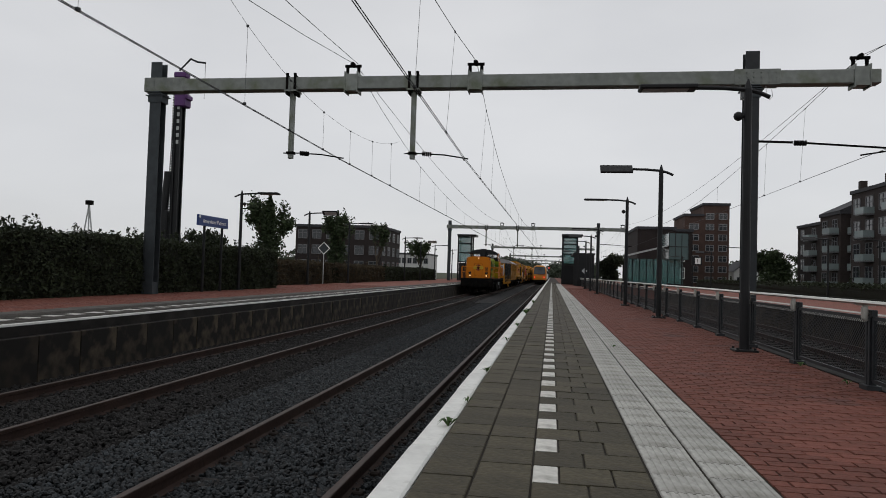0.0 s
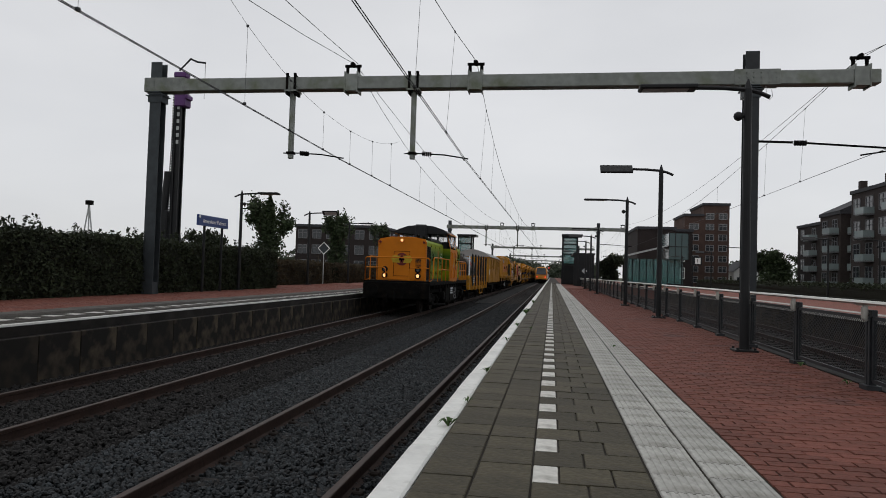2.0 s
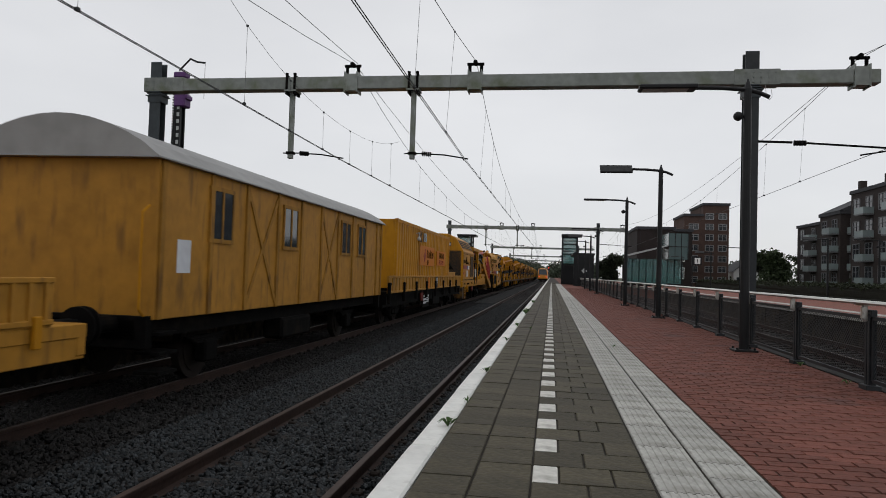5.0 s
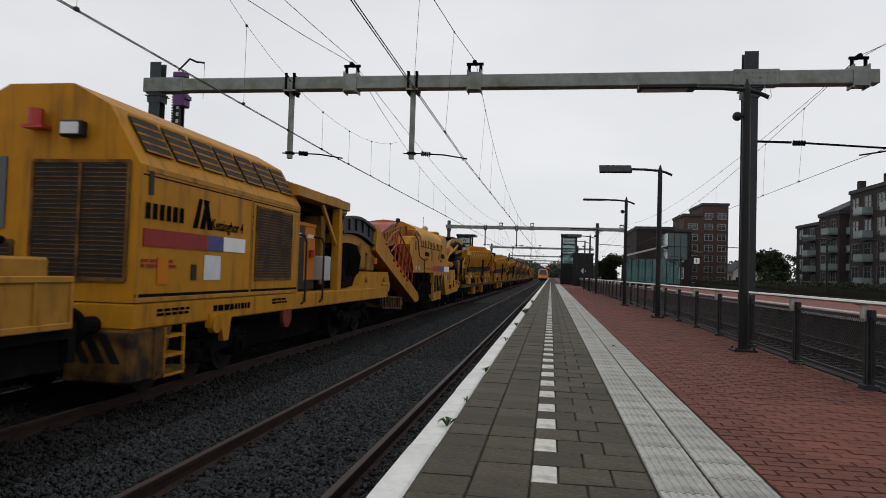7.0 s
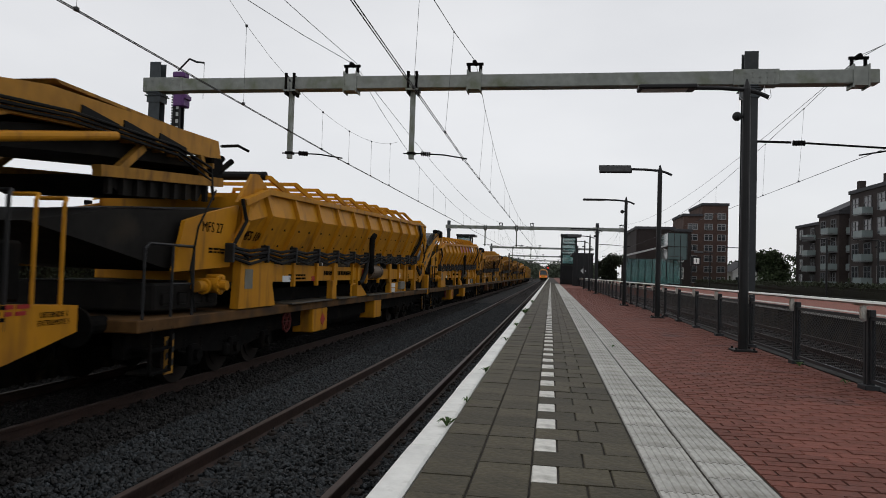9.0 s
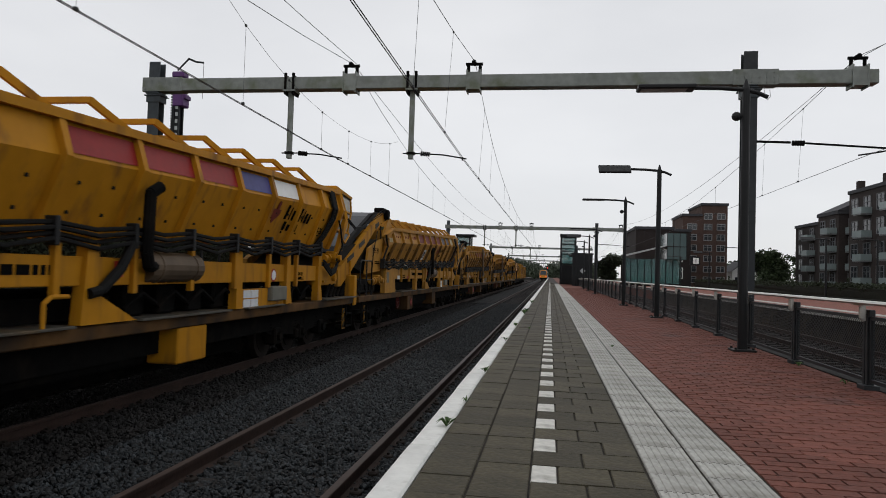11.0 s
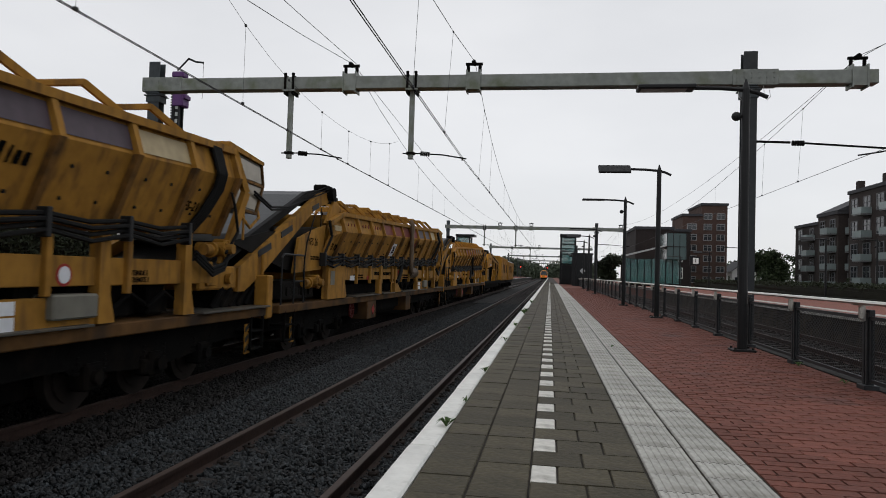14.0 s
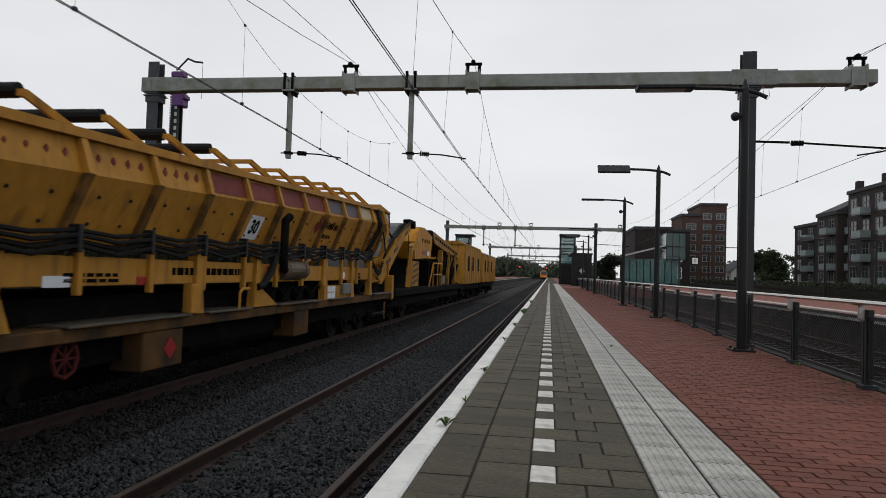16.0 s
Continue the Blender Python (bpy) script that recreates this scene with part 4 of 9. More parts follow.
def locomotive():
    v = vehicle("locomotive", 58.55, "orange and green-yellow centre-cab diesel locomotive on the far track", "locomotive")
    # Underframe and deck.
    bm = B()
    box(bm, -1.4, 1.4, 0.68, 13.08, 1.2, 1.36, 0.01)
    box(bm, -1.15, 1.15, 0.75, 12.95, 0.85, 1.2)
    for y in (0.6, 12.92):
        box(bm, -1.4, 1.4, y, y + 0.18, 0.62, 1.3, 0.02)
    part("underframe", bm, M_DARK, v)
    bm = B()
    box(bm, -1.36, 1.36, 5.3, 9.2, 0.3, 1.18, 0.08)
    box(bm, 1.36, 1.39, 6.6, 7.9, 0.4, 1.1)
    box(bm, -1.2, 1.2, 4.6, 5.3, 0.5, 1.1, 0.05)
    tank = part("fuel_tank", bm, M_DARK, v)
    bars(tank, 1.392, 6.7, 0.95, 3, 0.75, 0.07, M_PAPER)
    bm = B()
    for y0, y1 in ((8.15, 8.7),):
        for z in (0.45, 0.62, 0.79, 0.96):
            box(bm, 1.36, 1.366, y0, y1, z, z + 0.012)
        for y in (y0, y1):
            box(bm, 1.36, 1.366, y, y + 0.012, 0.45, 0.97)
    part("data_panel", bm, M_PAPER, tank)
    for y in (3.2, 11.2):
        bogie(v, y, (-1.15, 1.15), 0.5)
    for y, w in ((0.6, -1), (13.1, 1)):
        buffers(v, y, w)
    # Front hood.
    def hood(y0, y1, name, front):
        bm = B()
        prism(bm, [(-1.03, 1.36), (1.03, 1.36), (1.03, 3.02), (0.97, 3.12), (0.5, 3.2), (-0.5, 3.2), (-0.97, 3.12), (-1.03, 3.02)], y0, y1, "y")
        return part(name, bm, M_GREEN, v, "green side panels fading to yellow")
    h1, h2 = hood(1.7, 6.3, "front_hood", True), hood(8.8, 12.44, "rear_hood", False)
    # Orange nose cap.
    for y0, y1, nm, hd in ((1.57, 1.73, "nose", h1), (12.42, 12.51, "tail_cap", h2)):
        bm = B()
        prism(bm, [(-1.05, 1.36), (1.05, 1.36), (1.05, 3.03), (0.98, 3.14), (0.5, 3.23), (-0.5, 3.23), (-0.98, 3.14), (-1.05, 3.03)], y0, y1, "y")
        bmesh.ops.bevel(bm, geom=[e for e in bm.edges if abs(e.verts[0].co.y - y0) < 1e-4 and abs(e.verts[1].co.y - y0) < 1e-4], offset=0.04, segments=2, affect="EDGES")
        cap = part(nm, bm, M_ORANGE if nm == "nose" else M_GREEN, hd, "orange painted nose")
        if nm != "nose":
            continue
        bm = B()
        for x0, x1, z0, z1 in ((-0.35, 0.35, 2.6, 2.615), (-0.35, 0.35, 1.55, 1.565), (-0.35, -0.335, 1.55, 2.6), (0.335, 0.35, 1.55, 2.6)):
            box(bm, x0, x1, 1.558, 1.572, z0, z1)
        part("door_gap", bm, M_DARK, cap)
        bm = B()
        box(bm, 0.6, 0.84, 1.555, 1.572, 1.98, 2.33)
        gr = part("grille", bm, M_MESH_DARK, cap)
        bm = B()
        for i in range(7):
            box(bm, 0.6, 0.84, 1.542, 1.56, 2.0 + i * 0.05, 2.018 + i * 0.05)
        part("slats", bm, M_ORANGE, gr)
        # Round emblem with two pointed flanks.
        bm = B()
        rod(bm, (0, 1.572, 2.27), (0, 1.556, 2.27), 0.27, 32)
        em = part("emblem", bm, M_RED_DULL, cap, "round red-brown emblem")
        bm = B()
        for s in (-1, 1):
            prism(bm, [(s * 0.06, 2.12), (s * 0.38, 2.12), (s * 0.46, 2.27), (s * 0.38, 2.42), (s * 0.06, 2.42), (s * 0.13, 2.27)], 1.548, 1.56, "y")
        part("emblem_flank", bm, mat("emblem yellow", (0.42, 0.3, 0.03), 0.5, spec=0.1), em)
        bm = B()
        box(bm, -0.12, 0.12, 1.542, 1.554, 2.24, 2.3)
        box(bm, -0.03, 0.03, 1.542, 1.554, 2.16, 2.38)
        part("emblem_bar", bm, M_INK, em)
        for x, z, lit, r in ((0, 3.08, 1, 0.08), (-0.72, 1.57, 1, 0.1), (0.72, 1.57, 1, 0.1), (-0.72, 1.83, 0, 0.1), (0.72, 1.83, 0, 0.1)):
            bm = B()
            rod(bm, (x, 1.6, z), (x, 1.51, z), r * 1.25, 20)
            lamp = part("headlight", bm, M_DARK if z < 3 else M_ORANGE, cap)
            bm = B()
            rod(bm, (x, 1.52, z), (x, 1.502, z), r * 0.72, 20)
            part("lens", bm, M_HEADLIGHT if lit else M_GLASS, lamp)
        for x in (-0.95, 0.95):
            bm = B()
            rod(bm, (x, 1.6, 3.0), (x, 1.47, 3.0), 0.05, 12)
            part("marker_lamp", bm, M_RED_DULL, cap)
    # Black radiator on the side of the front hood.
    for s in (1, -1):
        bm = B()
        box(bm, s * 1.03 - 0.015, s * 1.03 + 0.015, 1.74, 2.72, 1.42, 2.86)
        rad = part("radiator", bm, M_MESH_DARK, h1, "black radiator grille")
        bm = B()
        for i in range(34):
            z = 1.45 + i * 0.041
            box(bm, s * 1.045 - 0.004, s * 1.045 + 0.012, 1.76, 2.7, z, z + 0.016)
        part("slats", bm, M_INK, rad)
    # Side doors: seams, hinges, vents.
    for y0, y1, hd in ((2.76, 3.92, h1), (3.92, 5.07, h1), (5.07, 6.24, h1), (8.95, 9.75, h2), (9.75, 10.55, h2), (10.55, 11.35, h2), (11.35, 11.95, h2), (11.95, 12.42, h2)):
        bm = B()
        box(bm, 1.03, 1.045, y0 + 0.012, y1 - 0.012, 1.5, 2.98, 0.005)
        door = part("engine_door", bm, M_GREEN, hd)
        bm = B()
        box(bm, 1.045, 1.056, y0 + 0.4, y0 + 0.46, 2.25, 2.36)
        for z in (1.7, 2.3, 2.85):
            rod(bm, (1.05, y0 + 0.02, z), (1.05, y0 + 0.02, z + 0.08), 0.014, 6)
        part("latch", bm, M_DARK, door)
        if y0 < 6:
            bm = B()
            for k in range(6):
                for c in (0.12, 0.5):
                    box(bm, 1.044, 1.052, y0 + c, y0 + c + 0.26, 1.62 + k * 0.035, 1.636 + k * 0.035)
            part("vent", bm, M_DARK, door)
    bm = B()
    box(bm, 1.044, 1.05, 4.6, 4.86, 1.95, 2.75)
    part("filter_panel", bm, M_YELLOW_RUST, h1)
    bm = B()
    box(bm, 1.044, 1.05, 5.8, 6.3, 1.85, 2.1)
    part("cable_recess", bm, M_DARK, h1)
    lettering("number", "16", 0.85, M_INK, h1, on_side(1.049, 3.27, 2.33), bold=0.012)
    lettering("motto", "Zero\nInjuries", 0.15, M_PAPER, h1, on_side(1.049, 5.6, 2.55), bold=0.003)
    lettering("motto_line", "Our Goal Every Day", 0.07, M_INK, h1, on_side(1.049, 5.6, 2.15))
    # Dark skirt along both hoods, roof details.
    for hd, y0, y1 in ((h1, 1.74, 6.25), (h2, 8.85, 12.4)):
        bm = B()
        for s in (-1, 1):
            box(bm, s * 1.035 - 0.008, s * 1.035 + 0.008, y0, y1, 1.36, 1.46)
        part("skirt", bm, M_BLACK, hd)
        bm = B()
        box(bm, -0.96, 0.96, y0 + 1.4 if hd is h1 else y0, y1, 3.12, 3.26, 0.03)
        for k in range(7):
            yy = y0 + 1.2 + k * 0.5
            if yy < y1 - 0.3:
                box(bm, 0.5, 0.86, yy, yy + 0.32, 3.25, 3.31, 0.02)
                box(bm, -0.86, -0.5, yy, yy + 0.32, 3.25, 3.31, 0.02)
        part("roof_walkway", bm, M_BLACK, hd)
    bm = B()
    rod(bm, (0.5, 2.5, 3.2), (0.5, 2.5, 3.32), 0.06, 10)
    rod(bm, (0.5, 2.3, 3.34), (0.5, 2.6, 3.34), 0.04, 10, 0.07)
    rod(bm, (0.75, 2.35, 3.28), (0.75, 2.6, 3.28), 0.03, 10, 0.06)
    part("horn", bm, M_DARK, h1)
    bm = B()
    box(bm, -0.3, 0.3, 5.55, 6.2, 3.2, 4.05, 0.08)
    part("exhaust", bm, M_BLACK, h1)
    # Cab.
    bm = B()
    outline = [(-1.4, 1.3), (1.4, 1.3), (1.4, 2.92), (-1.4, 2.92)]
    prism(bm, outline, 6.3, 8.74, "y")
    cab = part("cab", bm, M_ORANGE, v, "orange cab with dark windows and black roof")
    bm = B()
    box(bm, -1.4, 1.4, 6.27, 6.3, 1.3, 2.92)
    part("cab_front", bm, M_GREEN, cab)
    bm = B()
    for y0 in (6.34, 8.62):
        for x in (-1.3, -0.37, 0.3, 1.2):
            box(bm, x, x + 0.1, y0, y0 + 0.1, 2.92, 3.66)
        box(bm, -1.3, 1.3, y0, y0 + 0.1, 2.92, 3.25)
        box(bm, -1.2, 1.2, y0, y0 + 0.1, 3.6, 3.7)
    box(bm, -0.8, 0.3, 7.1, 7.7, 2.92, 3.3, 0.05)
    part("cab_frame", bm, M_BLACK, cab)
    for y0, y1 in ((6.5, 7.4), (7.46, 7.84), (7.9, 8.52)):
        bm = B()
        for s in (-1, 1):
            prism(bm, [(s * 1.365, 3.02), (s * 1.385, 3.02), (s * 1.2, 3.66), (s * 1.18, 3.66)], y0, y1, "y")
        part("side_window", bm, M_CAB_GLASS, cab)
    bm = B()
    for s in (-1, 1):
        for yq in (7.4, 7.84):
            prism(bm, [(s * 1.365, 2.98), (s * 1.388, 2.98), (s * 1.2, 3.7), (s * 1.178, 3.7)], yq, yq + 0.06, "y")
        for y0 in (6.32, 8.56):
            prism(bm, [(s * 1.37, 2.92), (s * 1.395, 2.92), (s * 1.19, 3.72), (s * 1.165, 3.72)], y0, y0 + 0.12, "y")
    part("window_pillar", bm, M_ORANGE, cab)
    for yy in (6.36, 8.66):
        bm = B()
        for x0, x1 in ((-1.05, -0.4), (0.4, 1.05)):
            box(bm, x0, x1, yy, yy + 0.03, 3.28, 3.62)
        part("windscreen", bm, M_CAB_GLASS, cab)
    bm = B()
    prism(bm, [(-1.32, 3.66), (-1.1, 3.82), (-0.6, 3.98), (0, 4.03), (0.6, 3.98), (1.1, 3.82), (1.32, 3.66), (1.26, 3.62), (-1.26, 3.62)], 5.7, 8.85, "y")
    part("roof", bm, M_BLACK, cab)
    bm = B()
    for s in (-1, 1):
        prism(bm, [(s * 1.12, 3.8), (s * 1.36, 3.63), (s * 1.36, 3.6), (s * 1.1, 3.76)], 6.1, 8.83, "y")
    part("roof_edge", bm, M_ORANGE, cab)
    bm = B()
    box(bm, 1.395, 1.412, 6.62, 7.29, 1.42, 2.86, 0.008)
    door = part("cab_door", bm, M_ORANGE, cab)
    bm = B()
    box(bm, 1.41, 1.43, 7.17, 7.21, 2.0, 2.2)
    rod(bm, (1.45, 7.15, 2.06), (1.45, 7.25, 2.06), 0.012, 6)
    part("door_handle", bm, M_SILVER, door)
    for y in (6.5, 7.45):
        bm = B()
        pipe(bm, [(1.4, y, 1.5), (1.47, y, 1.56), (1.47, y, 2.72), (1.4, y, 2.78)], 0.02, 8)
        part("grab_rail", bm, M_ORANGE, cab)
    bm = B()
    rod(bm, (1.396, 8.1, 2.3), (1.408, 8.1, 2.3), 0.4, 40)
    em = part("emblem", bm, M_RED_DULL, cab, "round red-brown emblem")
    bm = B()
    for s in (-1, 1):
        prism(bm, [(8.1 + s * 0.1, 2.1), (8.1 + s * 0.44, 2.1), (8.1 + s * 0.58, 2.31), (8.1 + s * 0.44, 2.52), (8.1 + s * 0.1, 2.52), (8.1 + s * 0.2, 2.31)], 1.405, 1.416)
    part("emblem_flank", bm, bpy.data.materials["emblem yellow"], em)
    bm = B()
    box(bm, 1.41, 1.42, 7.94, 8.26, 2.27, 2.35)
    box(bm, 1.41, 1.42, 8.07, 8.13, 2.18, 2.44)
    part("emblem_bar", bm, M_INK, em)
    for yy in (7.7, 8.38):
        bm = B()
        box(bm, 1.416, 1.422, yy, yy + 0.05, 2.2, 2.42)
        box(bm, 1.416, 1.422, yy + 0.05, yy + 0.14, 2.37, 2.42)
        box(bm, 1.416, 1.422, yy + 0.05, yy + 0.12, 2.28, 2.33)
        part("emblem_mark", bm, M_INK, em)
    bm = B()
    for z0, z1 in ((1.45, 1.46), (2.0, 2.01)):
        box(bm, 1.4, 1.404, 7.6, 8.6, z0, z1)
    for y in (7.6, 8.6):
        box(bm, 1.4, 1.404, y, y + 0.01, 1.45, 2.0)
    part("hatch_gap", bm, M_RED_DULL, cab)
    wordmark(h2, Matrix.Translation((1.047, 10.85, 2.72)), "TxtTTxxxttxT", 2.9, 0.34, M_INK)
    bars(h2, 1.047, 9.9, 2.42, 1, 2.2, 0.07, M_INK)
    # Walkway rails.
    for y0, y1 in ((1.6, 6.2), (8.95, 12.55)):
        n = 5
        posts = [(1.38, y0 + (y1 - y0) * i / (n - 1), 2.38) for i in range(n)]
        handrail(v, [(1.38, y0 - 0.1, 1.45), (1.38, y0 + 0.05, 2.3), (1.38, y0 + 0.15, 2.38), (1.38, y1, 2.38)], posts[1:], 0.022, 1.36, 1.88)
        handrail(v, [(-1.38, y0, 2.38), (-1.38, y1, 2.38)], [(-a, b, c) for a, b, c in posts], 0.022, 1.36, 1.88)
    for y in (0.76, 13.0):
        posts = [(x, y, 2.3) for x in (-1.36, 1.36)]
        handrail(v, [(-1.36, y, 0.7), (-1.36, y, 2.25), (-1.3, y, 2.32), (1.3, y, 2.32), (1.36, y, 2.25), (1.36, y, 0.7)], posts, 0.024, 1.36)
        bm = B()
        for s in (-1, 1):
            pipe(bm, [(s * 0.5, y, 1.4), (s * 0.5, y, 1.84), (s * 0.58, y, 1.9), (s * 1.34, y, 1.9)], 0.02, 8)
            rod(bm, (s * 1.36, y, 1.36), (s * 1.36, y + (0.6 if y < 5 else -0.6), 1.4), 0.02)
            for z in (0.72, 1.0):
                box(bm, s * 1.2 - 0.17, s * 1.2 + 0.17, y - 0.12, y + 0.14, z, z + 0.03)
        part("step_rail", bm, M_ORANGE, v)
    for y in (1.1, 11.5, 4.9, 9.6):
        bm = B()
        box(bm, 1.2, 1.38, y - 0.25, y + 0.25, 0.5, 0.85, 0.03)
        rod(bm, (1.25, y + 0.2, 0.83), (1.25, y + 1.3, 0.75), 0.05, 8)
        part("sand_box", bm, M_DARK, v)
    for k in range(15):
        bm = B()
        box(bm, 1.28, 1.41, 0.9 + k * 0.82, 0.98 + k * 0.82, 1.02, 1.3, 0.01)
        part("bracket", bm, M_DARK, v)
    return v


M_CAB_GLASS = glass("cab glass", (0.5, 0.55, 0.55), 0.04, 0.22)
locomotive()


def tank_wagon():
    v = vehicle("stake_wagon", 72.95, "yellow stake wagon with black stakes and drop sides", "wagon")
    bm = B()
    box(bm, -1.38, 1.38, 0.0, 11.9, 0.95, 1.1, 0.01)
    for s in (-1, 1):
        box(bm, s * 1.3 - 0.06, s * 1.3 + 0.06, 0.1, 11.9, 0.72, 0.98, 0.01)
    box(bm, -1.38, 1.4, -0.1, 0.06, 0.82, 1.14, 0.02)
    box(bm, -1.38, 1.38, 11.75, 11.9, 0.75, 1.1, 0.02)
    part("underframe", bm, M_YELLOW_OLD, v)
    for i, y0 in enumerate((0.65, 2.4, 4.2, 6.0, 7.8, 9.6)):
        y1 = y0 + (1.75 if i else 1.35)
        for s in (-1, 1):
            bm = B()
            box(bm, s * 1.36 - 0.02, s * 1.36 + 0.02, y0, y1, 1.1, 1.58)
            for z in (1.12, 1.54):
                box(bm, s * 1.38 - 0.03, s * 1.38 + 0.03, y0, y1, z, z + 0.06, 0.01)
            k = y0 + 0.08
            while k < y1:
                box(bm, s * 1.385 - 0.025, s * 1.385 + 0.025, k, k + 0.05, 1.14, 1.56, 0.008)
                k += 0.22
            side = part("drop_side", bm, M_YELLOW_OLD, v)
            bm = B()
            for d in (0.25, y1 - y0 - 0.3):
                box(bm, s * 1.42 - 0.03, s * 1.42 + 0.03, y0 + d, y0 + d + 0.1, 0.9, 1.22, 0.01)
            part("hinge", bm, M_YELLOW, side)
    # Ribbed end board with its corner post, and brace frames behind it.
    bm = B()
    box(bm, -1.38, 1.38, -0.02, 0.02, 1.14, 1.58, 0.006)
    for z in (1.14, 1.54):
        box(bm, -1.38, 1.38, -0.06, 0.0, z, z + 0.06, 0.01)
    for k in range(13):
        box(bm, -1.34 + k * 0.22, -1.29 + k * 0.22, -0.05, 0.0, 1.16, 1.56, 0.008)
    box(bm, 1.3, 1.42, -0.08, 0.06, 1.0, 1.64, 0.02)
    end = part("end_board", bm, M_YELLOW_OLD, v)
    bm = B()
    rod(bm, (1.36, -0.12, 1.5), (1.36, -0.05, 1.5), 0.07, 12)
    rod(bm, (-0.8, -0.12, 1.48), (-0.8, -0.05, 1.48), 0.06, 12)
    for z in (0.78, 1.02):
        box(bm, 1.3, 1.44, -0.14, -0.04, z, z + 0.16, 0.03)
    part("latch", bm, M_YELLOW, end)
    for x in (1.25, 0.55):
        bm = B()
        pipe(bm, [(x, 0.15, 1.1), (x, 0.15, 2.25), (x, 0.62, 1.12)], 0.03, 6)
        part("brace_frame", bm, M_BLACK, v)
    for y in (1.25, 3.0, 4.8, 6.45, 8.15, 10.0):
        for s in (-1, 1):
            bm = B()
            prism(bm, [(s * 1.37, 0.75), (s * 1.5, 0.75), (s * 1.49, 2.9), (s * 1.43, 3.0), (s * 1.38, 2.9)], y - 0.055, y + 0.055, "y")
            st = part("stake", bm, M_BLACK, v)
            bm = B()
            box(bm, s * 1.44 - 0.08, s * 1.44 + 0.08, y - 0.1, y + 0.1, 0.7, 0.95, 0.02)
            part("stake_pocket", bm, M_YELLOW_OLD, st)
    bm = B()
    plate(bm, 1.415, 2.1, 2.75, 1.02, 1.5)
    pl = part("data_plate", bm, M_BLACK, v)
    bars(pl, 1.42, 2.15, 1.4, 3, 0.5, 0.08, M_PAPER)
    for y in (2.2, 9.9):
        bm = B()
        wheelset(bm, y, 0.46)
        ws = part("wheelset", bm, M_WHEEL, v)
        bm = B()
        for s in (-1.02, 1.02):
            box(bm, s - 0.1, s + 0.1, y - 0.2, y + 0.2, 0.28, 0.62, 0.03)
            for k in range(4):
                beam(bm, (s, y - 0.62 + k * 0.08, 0.68 - k * 0.03), (s, y + 0.62 - k * 0.08, 0.68 - k * 0.03), 0.09, 0.025)
            for d in (-0.35, 0.35):
                prism(bm, [(y + d - 0.1, 0.95), (y + d + 0.1, 0.95), (y + d + 0.05, 0.2), (y + d - 0.05, 0.2)], s - 0.02, s + 0.02)
        part("axle_guard", bm, M_DARK, ws)
    bm = B()
    for y0, y1 in ((5.9, 7.9),):
        pipe(bm, [(1.42, y0, 0.95), (1.42, y0, 0.4), (1.42, y1, 0.4), (1.42, y1, 0.95)], 0.03, 6)
    part("foot_step", bm, M_YELLOW, v)
    buffers(v, -0.1, -1)
    buffers(v, 11.9, 1)

    t = vehicle("storage_tank", 72.95, "grey horizontal steel tank with brown ends strapped on the wagon", "tank")
    bm = B()
    rod(bm, (0, 3.8, 2.1), (0, 8.3, 2.1), 0.88, 40)
    shell = part("shell", bm, M_TANK_GREY, t)
    for y0, way in ((3.8, -1), (8.3, 1)):
        bm = B()
        for k in range(5):
            a, b = k / 5 * 1.25, (k + 1) / 5 * 1.25
            rod(bm, (0, y0 + way * 0.36 * math.sin(a), 2.1), (0, y0 + way * 0.36 * math.sin(b), 2.1), 0.88 * math.cos(a), 40, 0.88 * math.cos(b))
        part("end_cap", bm, M_TANK, t, "dusty brown dished end")
    bm = B()
    rod(bm, (0, 3.82, 2.1), (0, 4.6, 2.1), 0.885, 40)
    part("brown_section", bm, M_TANK, shell)
    for y in (4.6, 5.9, 7.2):
        bm = B()
        rod(bm, (0, y, 2.1), (0, y + 0.06, 2.1), 0.893, 40)
        part("strap", bm, M_TANK, shell)
    bm = B()
    for k in range(3):
        a0, a1 = radians(12 + k * 10), radians(22 + k * 10)
        p = [(0.888 * math.cos(a), 2.1 + 0.888 * math.sin(a)) for a in (a0, a1)]
        q = [(0.894 * math.cos(a), 2.1 + 0.894 * math.sin(a)) for a in (a1, a0)]
        prism(bm, p + q, 5.15, 5.78, "y")
    part("hazard_label", bm, M_RED, t)
    bm = B()
    for y in (4.3, 7.5):
        prism(bm, [(-1.0, 1.1), (1.0, 1.1), (0.75, 1.7), (-0.75, 1.7)], y, y + 0.2, "y")
    part("cradle", bm, M_DARK, t)
    bm = B()
    rod(bm, (0, 5.2, 2.92), (0, 5.2, 3.08), 0.28, 16)
    for s in (-0.6, 0.6):
        pipe(bm, [(s * 0.8, 4.2, 2.8), (s * 0.8, 4.2, 3.02), (s * 0.8, 4.5, 3.02), (s * 0.8, 4.5, 2.8)], 0.02)
    part("manhole", bm, M_TANK_GREY, t)
    bm = B()
    for s in (-0.7, 0.7):
        beam(bm, (s, 0.9 + s, 1.1), (s * 0.3, 3.75, 2.88), 0.08, 0.1)
    part("strut", bm, M_GALV_DARK, t)
    bm = B()
    a, b = Vector((1.2, 1.62, 1.5)), Vector((1.15, 2.05, 2.85))
    for d in (-0.17, 0.17):
        rod(bm, a + Vector((0, d, 0)), b + Vector((0, d, 0)), 0.022, 6)
    for i in range(7):
        p = a + (b - a) * ((i + 0.5) / 7)
        rod(bm, p + Vector((0, -0.17, 0)), p + Vector((0, 0.17, 0)), 0.016, 6)
    rod(bm, (1.15, 2.05, 2.7), (0.5, 3.85, 2.75), 0.02, 6)
